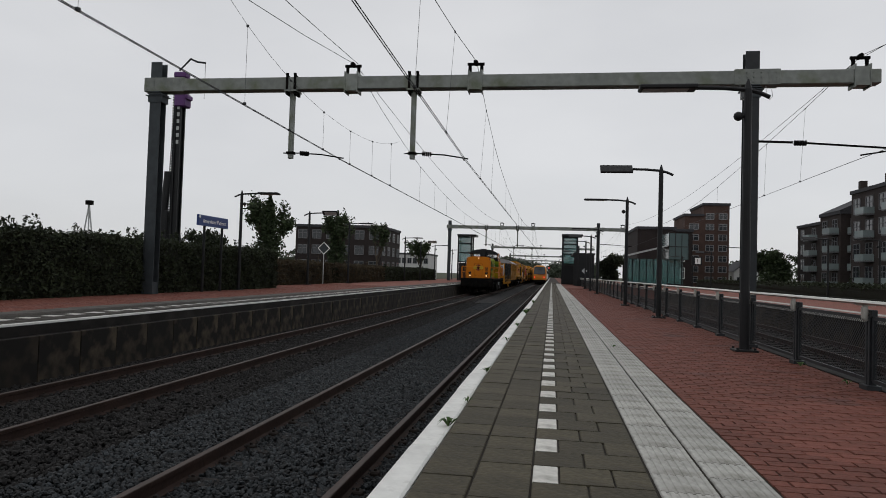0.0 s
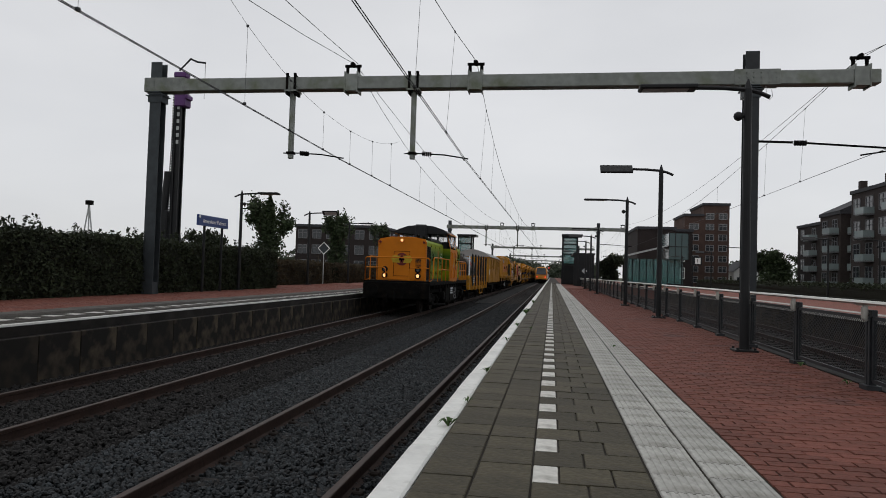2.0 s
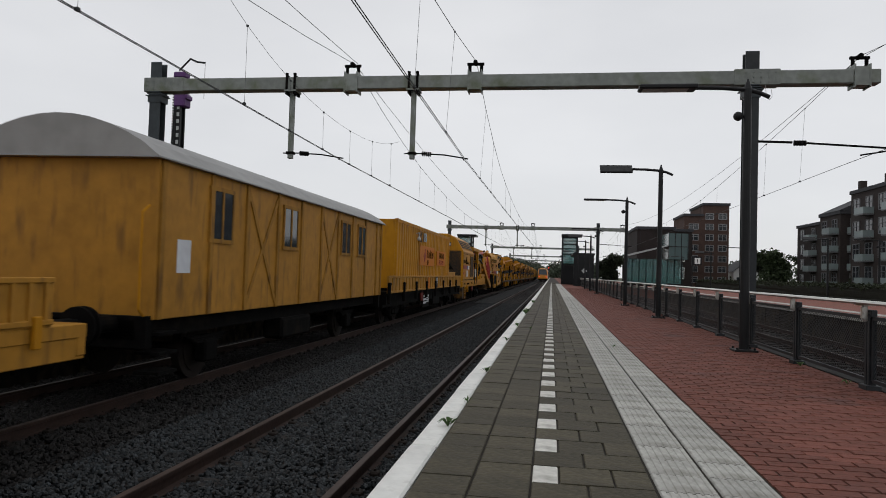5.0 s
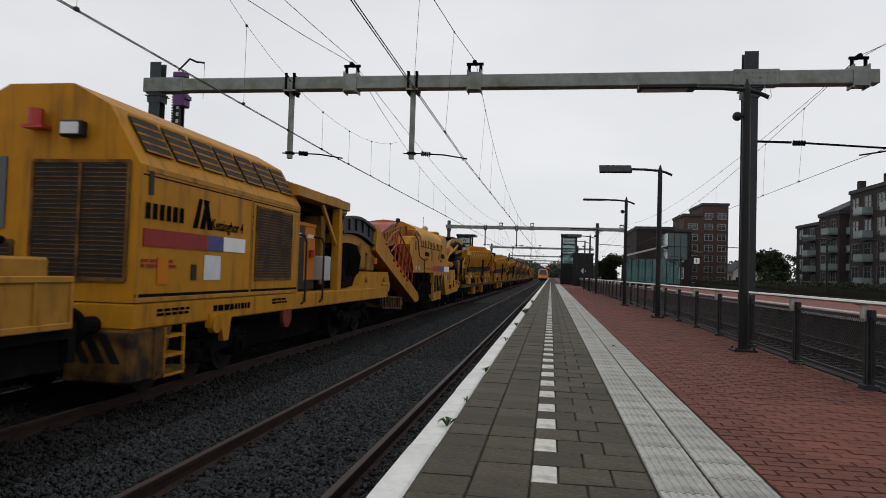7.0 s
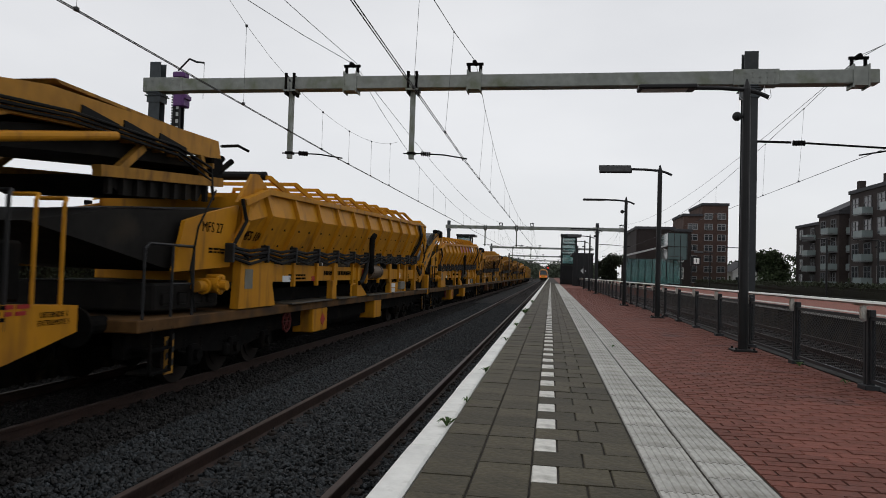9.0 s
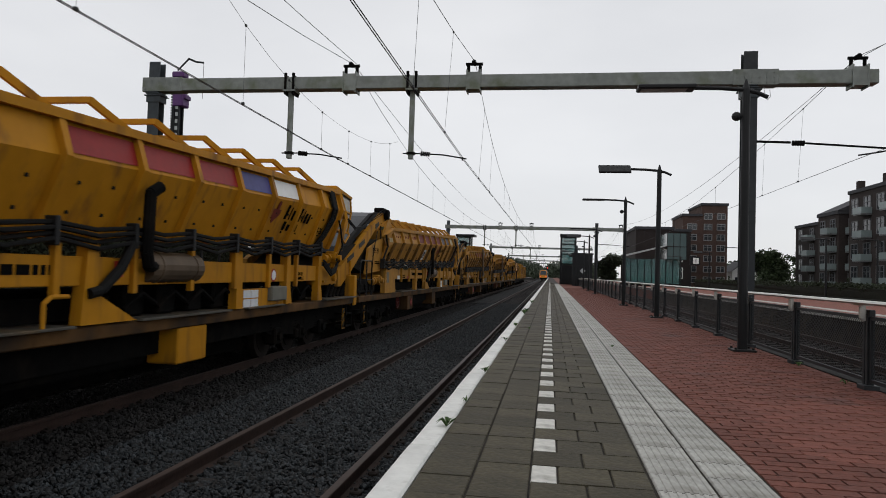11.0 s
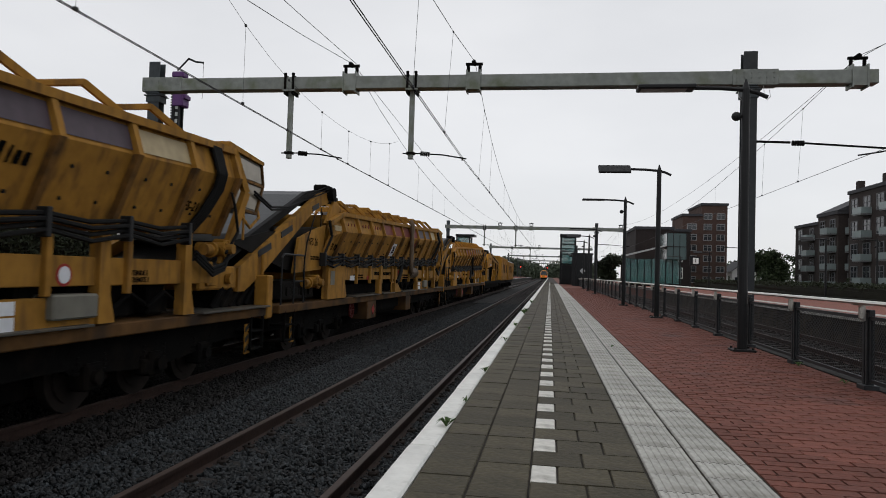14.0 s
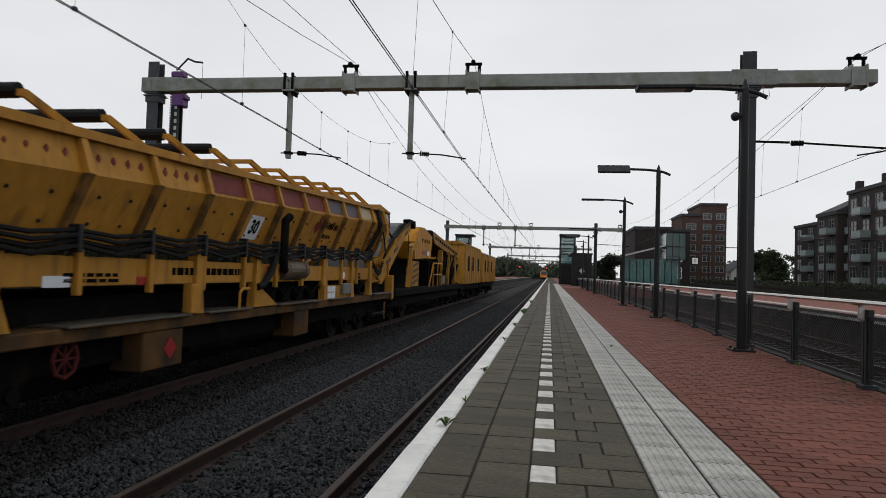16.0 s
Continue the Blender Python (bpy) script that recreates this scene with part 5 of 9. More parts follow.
    lad = part("ladder", bm, M_SILVER, t, "light aluminium ladder")
    c = vehicle("steel_crate", 72.95, "yellow steel box at the end of the stake wagon", "box")
    bm = B()
    box(bm, -1.2, 1.2, 8.5, 10.05, 1.1, 2.9, 0.02)
    body = part("body", bm, M_YELLOW, c)
    bm = B()
    for i in range(7):
        for y in (8.76, 9.9):
            rod(bm, (1.2, y, 1.3 + i * 0.24), (1.22, y, 1.3 + i * 0.24), 0.03, 6)
    part("bolts", bm, M_GREY_PAINT, body)


tank_wagon()


def van():
    v = vehicle("crew_van", 85.6, "yellow two-axle crew van with arched grey roof", "wagon")
    bm = B()
    box(bm, -1.38, 1.38, 0.5, 12.2, 1.05, 3.12, 0.01)
    body = part("body", bm, M_YELLOW_OLD, v)
    bm = B()
    prof = [(-1.46, 3.1)] + [(-1.46 + 2.92 * i / 12, 3.12 + 0.55 * math.sin(math.pi * i / 12) ** 0.8) for i in range(13)] + [(1.46, 3.1)]
    prism(bm, prof[1:], 0.35, 12.35, "y")
    part("roof", bm, M_ROOF, v, "arched pale grey roof")
    for y in (0.6, 1.9, 3.1, 4.4, 5.6, 6.8, 8.0, 9.2, 10.4, 11.6, 12.1):
        for s in (-1, 1):
            bm = B()
            box(bm, s * 1.39 - 0.025, s * 1.39 + 0.025, y - 0.05, y + 0.05, 1.05, 3.1, 0.008)
            part("rib", bm, M_YELLOW_RUST, body)
    bm = B()
    for a, b in ((3.1, 4.4), (6.8, 8.0)):
        beam(bm, (1.39, a, 1.1), (1.39, b, 3.05), 0.02, 0.08)
        beam(bm, (1.39, b, 1.1), (1.39, a, 3.05), 0.02, 0.08)
    part("cross_brace", bm, M_YELLOW_RUST, body)
    for y in (2.2, 5.0, 8.6, 10.0):
        bm = B()
        box(bm, 1.382, 1.4, y - 0.35, y + 0.35, 2.15, 2.9, 0.01)
        w = part("window", bm, M_GLASS, body)
        bm = B()
        for z in (2.13, 2.9):
            box(bm, 1.38, 1.415, y - 0.38, y + 0.38, z - 0.03, z + 0.03)
        for d in (-0.37, 0.0, 0.34):
            box(bm, 1.38, 1.415, y + d, y + d + 0.04, 2.13, 2.9)
        part("window_frame", bm, M_YELLOW_RUST, w)
    bm = B()
    box(bm, 1.381, 1.386, 1.0, 1.35, 1.65, 2.1)
    part("notice", bm, M_PAPER, body)
    bm = B()
    box(bm, -1.2, 1.2, 0.4, 12.3, 0.8, 1.05)
    for y in (0.4, 12.15):
        box(bm, -1.35, 1.35, y, y + 0.15, 0.7, 1.1)
    for k in range(3):
        box(bm, 1.1, 1.45, 0.55, 1.0, 0.35 + k * 0.25, 0.39 + k * 0.25)
    box(bm, 0.9, 1.3, 5.0, 6.6, 0.4, 0.8, 0.05)
    part("underframe", bm, M_DARK, v)
    for y in (2.6, 10.0):
        bm = B()
        wheelset(bm, y, 0.46)
        ws = part("wheelset", bm, M_WHEEL, v)
        bm = B()
        for s in (-1.02, 1.02):
            box(bm, s - 0.1, s + 0.1, y - 0.2, y + 0.2, 0.28, 0.62, 0.03)
            for k in range(4):
                beam(bm, (s, y - 0.62 + k * 0.08, 0.68 - k * 0.03), (s, y + 0.62 - k * 0.08, 0.68 - k * 0.03), 0.09, 0.025)
        part("axle_guard", bm, M_DARK, ws)
    buffers(v, 0.4, -1)
    buffers(v, 12.3, 1)
    bm = B()
    pipe(bm, [(1.3, 0.42, 1.1), (1.3, 0.3, 1.2), (1.3, 0.3, 2.4), (1.3, 0.45, 2.5)], 0.02)
    part("grab_rail", bm, M_YELLOW, v)


van()


def container_wagon():
    v = vehicle("flat_wagon", 98.4, "flat wagon with dusty yellow drop sides", "wagon")
    bm = B()
    box(bm, -1.36, 1.36, 0.3, 17.5, 0.95, 1.1)
    for s in (-1, 1):
        box(bm, s * 1.2 - 0.05, s * 1.2 + 0.05, 0.3, 17.5, 0.62, 0.98)
    for y in (0.3, 17.4):
        box(bm, -1.36, 1.36, y, y + 0.12, 0.7, 1.12)
    part("underframe", bm, M_DARK, v)
    y = 0.35
    while y < 17.0:
        for s in (-1, 1):
            bm = B()
            box(bm, s * 1.38 - 0.02, s * 1.38 + 0.02, y, y + 2.1, 1.06, 1.6)
            for z in (1.06, 1.54):
                box(bm, s * 1.4 - 0.03, s * 1.4 + 0.03, y, y + 2.1, z, z + 0.07, 0.01)
            for k in range(5):
                box(bm, s * 1.4 - 0.025, s * 1.4 + 0.025, y + k * 0.515, y + k * 0.515 + 0.05, 1.06, 1.6, 0.008)
            side = part("drop_side", bm, M_YELLOW_OLD, v)
            bm = B()
            box(bm, s * 1.44 - 0.05, s * 1.44 + 0.05, y - 0.06, y + 0.06, 0.75, 1.4, 0.02)
            rod(bm, (s * 1.46, y - 0.1, 1.35), (s * 1.46, y + 0.12, 1.35), 0.035, 8)
            part("stanchion", bm, M_DARK, side)
        y += 2.13
    bogie(v, 2.9)
    bogie(v, 15.6)
    bm = B()
    rod(bm, (1.3, 6.3, 0.85), (1.36, 6.3, 0.85), 0.22, 20)
    part("hand_wheel", bm, M_RED_DULL, v)
    bm = B()
    box(bm, 1.28, 1.33, 6.6, 8.0, 0.35, 0.9, 0.01)
    sp = part("number_board", bm, M_DARK, v)
    bars(sp, 1.335, 6.7, 0.75, 3, 0.6, 0.08, M_PAPER)
    bars(sp, 1.335, 7.4, 0.78, 4, 0.5, 0.05, M_PAPER)
    bm = B()
    box(bm, 0.9, 1.3, 9.2, 11.0, 0.35, 0.9, 0.04)
    part("tool_chest", bm, M_DARK, v)
    bm = B()
    plate(bm, 1.44, 9.0, 9.4, 1.1, 1.56)
    dp = part("data_plate", bm, M_BLACK, v)
    bars(dp, 1.446, 9.04, 1.48, 6, 0.3, 0.03, M_PAPER)
    bm = B()
    plate(bm, 1.44, 7.1, 7.5, 1.12, 1.55)
    part("weight_label", bm, M_ORANGE, v)
    buffers(v, 0.3, -1)
    buffers(v, 17.5, 1)

    c = vehicle("shipping_container", 98.4, "corrugated yellow office container on the flat wagon", "container")
    y0, y1, z0, z1, w = 2.2, 14.1, 1.16, 3.52, 1.22
    for s in (-1, 1):
        bm = B()
        y, k = y0 + 0.1, 0
        out = []
        while y < y1 - 0.1:
            x = (w - 0.012, w - 0.045)[k % 2]
            out += [(s * x, y), (s * x, min(y + 0.13, y1 - 0.1))]
            y += 0.19
            k += 1
        prism(bm, out + [(s * (w - 0.08), y1 - 0.1), (s * (w - 0.08), y0 + 0.1)], z0 + 0.1, z1 - 0.1, "z")
        part("corrugated_side", bm, M_YELLOW, c)
    bm = B()
    box(bm, -w + 0.09, w - 0.09, y0 + 0.02, y1 - 0.02, z0 + 0.02, z1 - 0.02)
    part("inner_shell", bm, M_YELLOW, c)
    bm = B()
    for s in (-1, 1):
        for y in (y0, y1 - 0.12):
            box(bm, s * w - 0.08 if s > 0 else -w, s * w if s > 0 else -w + 0.08, y, y + 0.12, z0, z1)
        for z in (z0, z1 - 0.11):
            box(bm, w - 0.07 if s > 0 else -w, w if s > 0 else -w + 0.07, y0 + 0.12, y1 - 0.12, z, z + 0.11)
        for z in (z0, z1 - 0.12):
            for y in (y0, y1):
                box(bm, s * w - 0.09, s * w + 0.005, y - 0.01 if y == y0 else y - 0.16, y + 0.16 if y == y0 else y + 0.01, z - 0.005, z + 0.125)
    part("corner_frame", bm, M_YELLOW, c)
    bm = B()
    box(bm, w, w + 0.015, 6.22, 9.57, 2.02, 2.8)
    s1 = part("sign_board", bm, M_ORANGE, c, "orange sign board with red emblem")
    wordmark(s1, Matrix.Translation((w + 0.018, 8.54, 2.5)), "TtxxTtxx", 1.6, 0.34, M_INK)
    wordmark(s1, Matrix.Translation((w + 0.018, 8.02, 2.16)), "Txtt", 0.42, 0.2, M_INK)
    bm = B()
    prism(bm, [(7.22, 2.15), (7.57, 2.42), (7.57, 2.5), (7.4, 2.5), (7.4, 2.7), (7.3, 2.7), (7.3, 2.5), (7.07, 2.5), (7.07, 2.36)], w + 0.015, w + 0.022)
    part("emblem", bm, M_RED, s1)
    bm = B()
    box(bm, w, w + 0.015, 10.25, 12.72, 2.06, 2.72)
    s2 = part("sign_board", bm, M_ORANGE, c)
    lettering("sign_text", "100 JAAR", 0.38, M_INK, s2, on_side(w + 0.018, 11.55, 2.5), bold=0.008, squeeze=0.9)
    lettering("sign_text", "EN DOOR!", 0.27, M_RED, s2, on_side(w + 0.018, 11.5, 2.2), bold=0.004)
    bm = B()
    box(bm, w - 0.02, w + 0.01, 6.95, 7.65, 2.97, 3.32)
    part("window", bm, M_GLASS, c)
    louvre(c, w + 0.01, 5.95, 6.6, 2.9, 3.36, 10, M_YELLOW)
    bm = B()
    pipe(bm, [(w, 5.5, 3.2), (w + 0.1, 5.5, 3.25), (w + 0.1, 5.5, 3.05)], 0.02)
    bmesh.ops.create_icosphere(bm, subdivisions=2, radius=0.08, matrix=Matrix.Translation((w + 0.1, 5.5, 3.0)))
    part("dome_camera", bm, M_GREY_PAINT, c)

    g = vehicle("winch_unit", 98.4, "black and yellow hose and winch unit on the wagon deck", "machinery")
    bm = B()
    box(bm, -1.1, 1.1, 14.6, 17.4, 1.12, 1.8, 0.03)
    base = part("base", bm, M_YELLOW_OLD, g)
    bm = B()
    box(bm, -0.9, 0.9, 14.7, 15.4, 1.8, 2.1, 0.03)
    for k in range(5):
        rod(bm, (0.3, 14.8 + k * 0.45, 1.95), (1.0, 14.9 + k * 0.45, 2.0), 0.06, 8)
    pipe(bm, [(1.0, 14.9, 1.9), (1.05, 15.3, 2.2), (1.0, 15.9, 2.15), (1.05, 16.8, 1.95)], 0.04)
    rod(bm, (0.6, 15.2, 2.0), (0.6, 15.2, 2.35), 0.03)
    part("pump", bm, M_DARK, base)
    bm = B()
    rod(bm, (0.9, 14.75, 2.3), (0.9, 14.75, 2.5), 0.07, 12)
    part("beacon", bm, M_BEACON, base)
    bm = B()
    prism(bm, [(16.6, 1.65), (16.75, 1.5), (16.6, 1.35), (16.45, 1.5)], 1.1, 1.106)
    part("hazard_label", bm, M_RED, base)


container_wagon()
def machine():
    """Track-work machine: engine house, open bay, chain chute, stair, hooded main body and low tail frame."""
    v = vehicle("track_machine", 116.9, "long yellow ballast-cleaning machine with hooded body and red stair rail", "track machine")
    # Engine house with chamfered roof.
    bm = B()
    prism(bm, [(-1.38, 1.28), (1.38, 1.28), (1.38, 2.98), (0.95, 3.7), (0.44, 3.97), (-0.44, 3.97), (-0.95, 3.7), (-1.38, 2.98)], 0.0, 5.45, "y")
    house = part("engine_house", bm, M_YELLOW, v, "yellow engine house with grilles")
    bm = B()
    box(bm, 1.375, 1.392, 0.15, 5.42, 2.9, 2.98, 0.006)
    box(bm, 1.375, 1.392, 0.0, 5.42, 1.28, 1.34, 0.006)
    for y in (0.02, 3.2, 5.38):
        box(bm, 1.375, 1.39, y, y + 0.05, 1.3, 2.95, 0.006)
    part("trim", bm, M_YELLOW_OLD, house)
    louvre(house, 1.385, 3.4, 5.0, 1.55, 2.78, 26, M_RUST_SHADE)
    # First strip draws the shadow line below the panels; the others are seams.
    bm = B()
    box(bm, 1.378, 1.3835, 0.0, 5.42, 1.345, 1.385)
    box(bm, 1.378, 1.3835, 0.05, 5.4, 2.85, 2.868)
    box(bm, 1.378, 1.3835, 3.26, 3.28, 1.4, 2.85)
    part("panel_seam", bm, M_DARK, house)
    # Roof grilles on the slope.
    nx, nz = 0.72, 0.43
    for i in range(7):
        y = 0.25 + i * 0.73
        bm = B()
        a, b = Vector((1.0, 0, 3.6)), Vector((0.86, 0, 3.78))
        prism(bm, [(1.29, 3.16), (1.02, 3.61), (1.035, 3.62), (1.305, 3.17)], y, y + 0.62, "y")
        g = part("roof_grille", bm, M_MESH_DARK, house)
        bm = B()
        for k in range(5):
            u = k / 4
            beam(bm, (1.3 - 0.27 * u, y, 3.18 + 0.45 * u), (1.3 - 0.27 * u, y + 0.62, 3.18 + 0.45 * u), 0.02, 0.025)
        part("slats", bm, M_YELLOW, g)
    # Front face.
    def front_grille(x0, x1, z0, z1, n):
        bm = B()
        box(bm, x0, x1, -0.012, 0.004, z0, z1)
        g = part("grille", bm, M_MESH_DARK, house)
        bm = B()
        for i in range(n):
            z = z0 + (i + 0.5) * (z1 - z0) / n
            box(bm, x0, x1, -0.02, -0.008, z - 0.007, z + 0.004)
        for x in (x0, x1, (x0 + x1) / 2):
            box(bm, x - 0.02, x + 0.02, -0.03, 0.0, z0, z1)
        for z in (z0, z1):
            box(bm, x0, x1, -0.03, 0.0, z - 0.02, z + 0.02)
        part("slats", bm, M_RUST_SHADE, g)
    front_grille(-0.05, 1.25, 1.55, 3.0, 26)
    front_grille(-1.1, -0.3, 1.5, 2.0, 8)
    bm = B()
    box(bm, -1.0, -0.42, -0.02, 0.004, 2.15, 3.05)
    part("front_window", bm, M_GLASS, house)
    bm = B()
    box(bm, -0.1, 0.18, -0.2, -0.02, 3.38, 3.42)
    rod(bm, (0.04, -0.12, 3.42), (0.04, -0.12, 3.62), 0.09, 14)
    part("beacon", bm, M_BEACON, house, "red warning beacon")
    bm = B()
    box(bm, 0.38, 0.68, -0.16, -0.02, 3.28, 3.48, 0.02)
    fl = part("floodlight", bm, M_BLACK, house)
    bm = B()
    box(bm, 0.41, 0.65, -0.17, -0.155, 3.31, 3.45)
    part("lens", bm, M_PAPER, fl)
    # Side markings.
    def stripe(y, widths, z0, z1, x):
        for w, m, nm in widths:
            bm = B()
            box(bm, x - 0.004, x + 0.006, y, y + w, z0, z1)
            part("stripe", bm, m, house)
            y += w
    stripe(0.12, ((1.6, M_RED, ""), (0.5, M_BLUE, ""), (0.75, M_WHITE, "")), 1.98, 2.2, 1.39)
    wordmark(house, Matrix.Translation((1.393, 0.62, 2.42)), "TTTTTT", 0.95, 0.2, M_INK)
    lettering("lettering", "Kettinghor 4", 0.23, M_INK, house, on_side(1.393, 2.35, 2.36), bold=0.002, squeeze=0.9)
    bm = B()
    for d in (0.0, 0.2):
        prism(bm, [(1.3 + d, 2.28), (1.42 + d, 2.28), (1.53 + d, 2.7), (1.45 + d, 2.7)], 1.385, 1.398)
    prism(bm, [(1.58, 2.7), (1.68, 2.7), (1.85, 2.28), (1.73, 2.28)], 1.385, 1.4)
    part("emblem", bm, M_INK, house)
    for y, z, w, h, m in ((1.65, 1.55, 0.5, 0.36, M_PAPER), (0.45, 1.5, 0.25, 0.35, M_ORANGE), (1.3, 1.55, 0.14, 0.22, M_BLACK), (0.2, 2.62, 0.1, 0.3, M_BLACK), (0.05, 1.55, 0.3, 0.0, M_RED)):
        if h:
            bm = B()
            box(bm, 1.385, 1.394, y, y + w, z, z + h)
            part("label", bm, m, house)
    bars(house, 1.39, 0.1, 1.78, 2, 0.8, 0.04, M_RED)
    # Main frame below.
    bm = B()
    box(bm, -1.38, 1.38, 0.0, 13.2, 0.95, 1.27, 0.02)
    part("main_frame", bm, M_YELLOW, v)
    bars(v, 1.386, 2.0, 1.08, 1, 1.3, 0.09, M_INK)
    bars(v, 1.386, 0.5, 1.15, 2, 0.8, 0.035, M_INK)
    bars(v, 1.386, 4.2, 1.16, 2, 0.7, 0.035, M_INK)
    bm = B()
    box(bm, -1.3, 0.5, -0.02, 0.5, 0.35, 0.95, 0.03)
    for k in range(5):
        pipe(bm, [(-0.6 + k * 0.24, -0.02, 0.9), (-0.6 + k * 0.24, -0.14, 0.75), (-0.55 + k * 0.22, -0.1, 0.42)], 0.035)
    part("front_gear", bm, M_DARK, v)
    buffers(v, -0.02, -1)
    bm = B()
    box(bm, 0.5, 1.38, -0.05, 0.5, 0.3, 0.95, 0.03)
    for k in range(3):
        prism(bm, [(0.5, 0.35), (1.2, 0.35), (1.2, 0.4), (0.5, 0.4)], 1.15, 1.42)
    prism(bm, [(0.45, 0.3), (0.62, 0.3), (0.85, 0.95), (0.45, 0.95)], 1.1, 1.4)
    skirt = part("front_skirt", bm, M_GUIDE, v)
    bm = B()
    for k in range(4):
        prism(bm, [(0.55 + k * 0.2, 0.55), (0.67 + k * 0.2, 0.55), (0.47 + k * 0.2, 0.9), (0.35 + k * 0.2, 0.9)], -0.06, -0.052, "y")
    part("hazard_stripes", bm, M_BLACK, skirt)
    bm = B()
    for k in range(3):
        box(bm, 1.1, 1.42, 0.65, 1.15, 0.3 + k * 0.25, 0.34 + k * 0.25)
    for y in (0.65, 1.13):
        box(bm, 1.38, 1.42, y, y + 0.03, 0.3, 0.95)
    part("step", bm, M_YELLOW, v)
    bm = B()
    rod(bm, (1.36, 2.0, 0.9), (1.46, 2.0, 0.9), 0.14, 16)
    prism(bm, [(1.85, 1.05), (2.55, 1.05), (2.45, 0.62), (2.3, 0.62), (2.2, 0.85), (1.85, 0.85)], 1.34, 1.42)
    part("jack_bracket", bm, M_YELLOW, v)
    bogie(v, 2.3, (-1.1, 0.1, 1.2))
    bogie(v, 10.6, (-1.0, 1.0))
    bm = B()
    rod(bm, (1.3, 5.0, 0.85), (1.37, 5.0, 0.85), 0.22, 20)
    part("hand_wheel", bm, M_RED_DULL, v)
    # Open bay under its own roof.
    bm = B()
    prism(bm, [(-1.38, 3.2), (1.39, 3.2), (1.39, 3.4), (0.95, 3.5), (-0.95, 3.5), (-1.38, 3.4)], 5.3, 8.85, "y")
    bay = part("bay_roof", bm, M_YELLOW_OLD, v)
    bm = B()
    for k in range(16):
        box(bm, -0.9, 1.0, 5.5 + k * 0.21, 5.56 + k * 0.21, 3.5, 3.53)
    rod(bm, (0.5, 6.6, 3.5), (0.5, 6.6, 3.6), 0.2, 14)
    part("roof_treads", bm, M_YELLOW_RUST, bay)
    for y in (8.05,):
        bm = B()
        box(bm, 1.2, 1.38, y, y + 0.2, 1.27, 3.2, 0.01)
        part("bay_post", bm, M_YELLOW, v)
    bm = B()
    beam(bm, (1.3, 7.0, 3.18), (1.3, 8.05, 2.35), 0.06, 0.09)
    part("brace", bm, M_YELLOW, v)
    bm = B()
    box(bm, 0.0, 1.12, 5.6, 7.15, 1.3, 2.72, 0.03)
    gen = part("generator", bm, M_BLACK, v, "black and orange generator cabinet")
    bm = B()
    box(bm, 0.05, 1.135, 6.45, 7.1, 1.5, 2.66, 0.02)
    box(bm, 0.05, 1.135, 5.6, 7.15, 2.66, 2.74, 0.01)
    part("orange_panel", bm, M_ORANGE, gen)
    bm = B()
    box(bm, 1.13, 1.14, 5.7, 6.2, 2.42, 2.5)
    box(bm, 1.13, 1.145, 6.6, 6.95, 2.42, 2.5)
    part("maker_plate", bm, M_PAPER, gen)
    bm = B()
    rod(bm, (1.2, 6.75, 2.0), (1.2, 6.75, 2.16), 0.06, 10)
    part("beacon", bm, M_BEACON, gen)
    bm = B()
    box(bm, 0.9, 1.3, 7.25, 7.75, 1.5, 2.05, 0.02)
    part("switch_box", bm, M_GREY_PAINT, v)
    bm = B()
    box(bm, -1.2, -0.2, 5.5, 8.8, 1.27, 3.2, 0.03)
    box(bm, -0.2, 1.0, 5.5, 8.8, 3.0, 3.2)
    for k in range(4):
        rod(bm, (0.4, 7.2 + k * 0.35, 1.27), (0.4, 7.2 + k * 0.35, 2.9 - 0.1 * k), 0.12, 10)
    box(bm, -0.2, 1.0, 7.5, 8.4, 1.27, 2.0, 0.05)
    part("hydraulic_block", bm, M_DARK, v)
    bm = B()
    box(bm, 0.6, 1.05, 7.75, 8.05, 1.4, 3.0, 0.02)
    part("inner_panel", bm, M_YELLOW_RUST, v)
    for y in (5.65, 6.75):
        handrail(v, [(1.4, y, 1.05), (1.42, y + 0.12, 1.1), (1.42, y + 0.12, 2.3), (1.38, y + 0.1, 2.42), (1.2, y + 0.05, 2.45)], [], material=M_BLACK, name="grab_rail")
    bm = B()
    pipe(bm, [(1.3, 8.4, 1.3), (1.3, 8.4, 2.85), (1.3, 8.3, 2.98), (1.2, 8.1, 3.0)], 0.06, 8)
    part("pipe_run", bm, M_YELLOW_OLD, v)
    # Chain chute: dark channel over the middle, with a gearbox on top.
    arc = [(8.45 + 3.15 * u, 3.02 + 0.16 * math.sin(math.pi * u) - 0.1 * u) for u in [i / 10 for i in range(11)]]
    bm = B()
    prism(bm, arc + [(y, z - 0.36 - 0.12 * (y - 8.45) / 3.15) for y, z in reversed(arc)], -1.0, 1.3)
    chute = part("chain_chute", bm, M_CHUTE, v, "black curved chain chute")
    bm = B()
    prism(bm, [(y, z + 0.02) for y, z in arc] + [(y, z - 0.05) for y, z in reversed(arc)], 1.3, 1.37)
    prism(bm, [(y, z - 0.32 - 0.12 * (y - 8.45) / 3.15) for y, z in arc] + [(y, z - 0.39 - 0.12 * (y - 8.45) / 3.15) for y, z in reversed(arc)], 1.3, 1.37)
    for y, z in arc[::2]:
        box(bm, 1.3, 1.345, y - 0.03, y + 0.03, z - 0.36, z)
    part("flange", bm, M_BLACK, chute)
    bm = B()
    prism(bm, [(y, z - 0.42 - 0.12 * (y - 8.45) / 3.15) for y, z in arc] + [(y, z - 0.62 - 0.2 * (y - 8.45) / 3.15) for y, z in reversed(arc)], 0.6, 1.25)
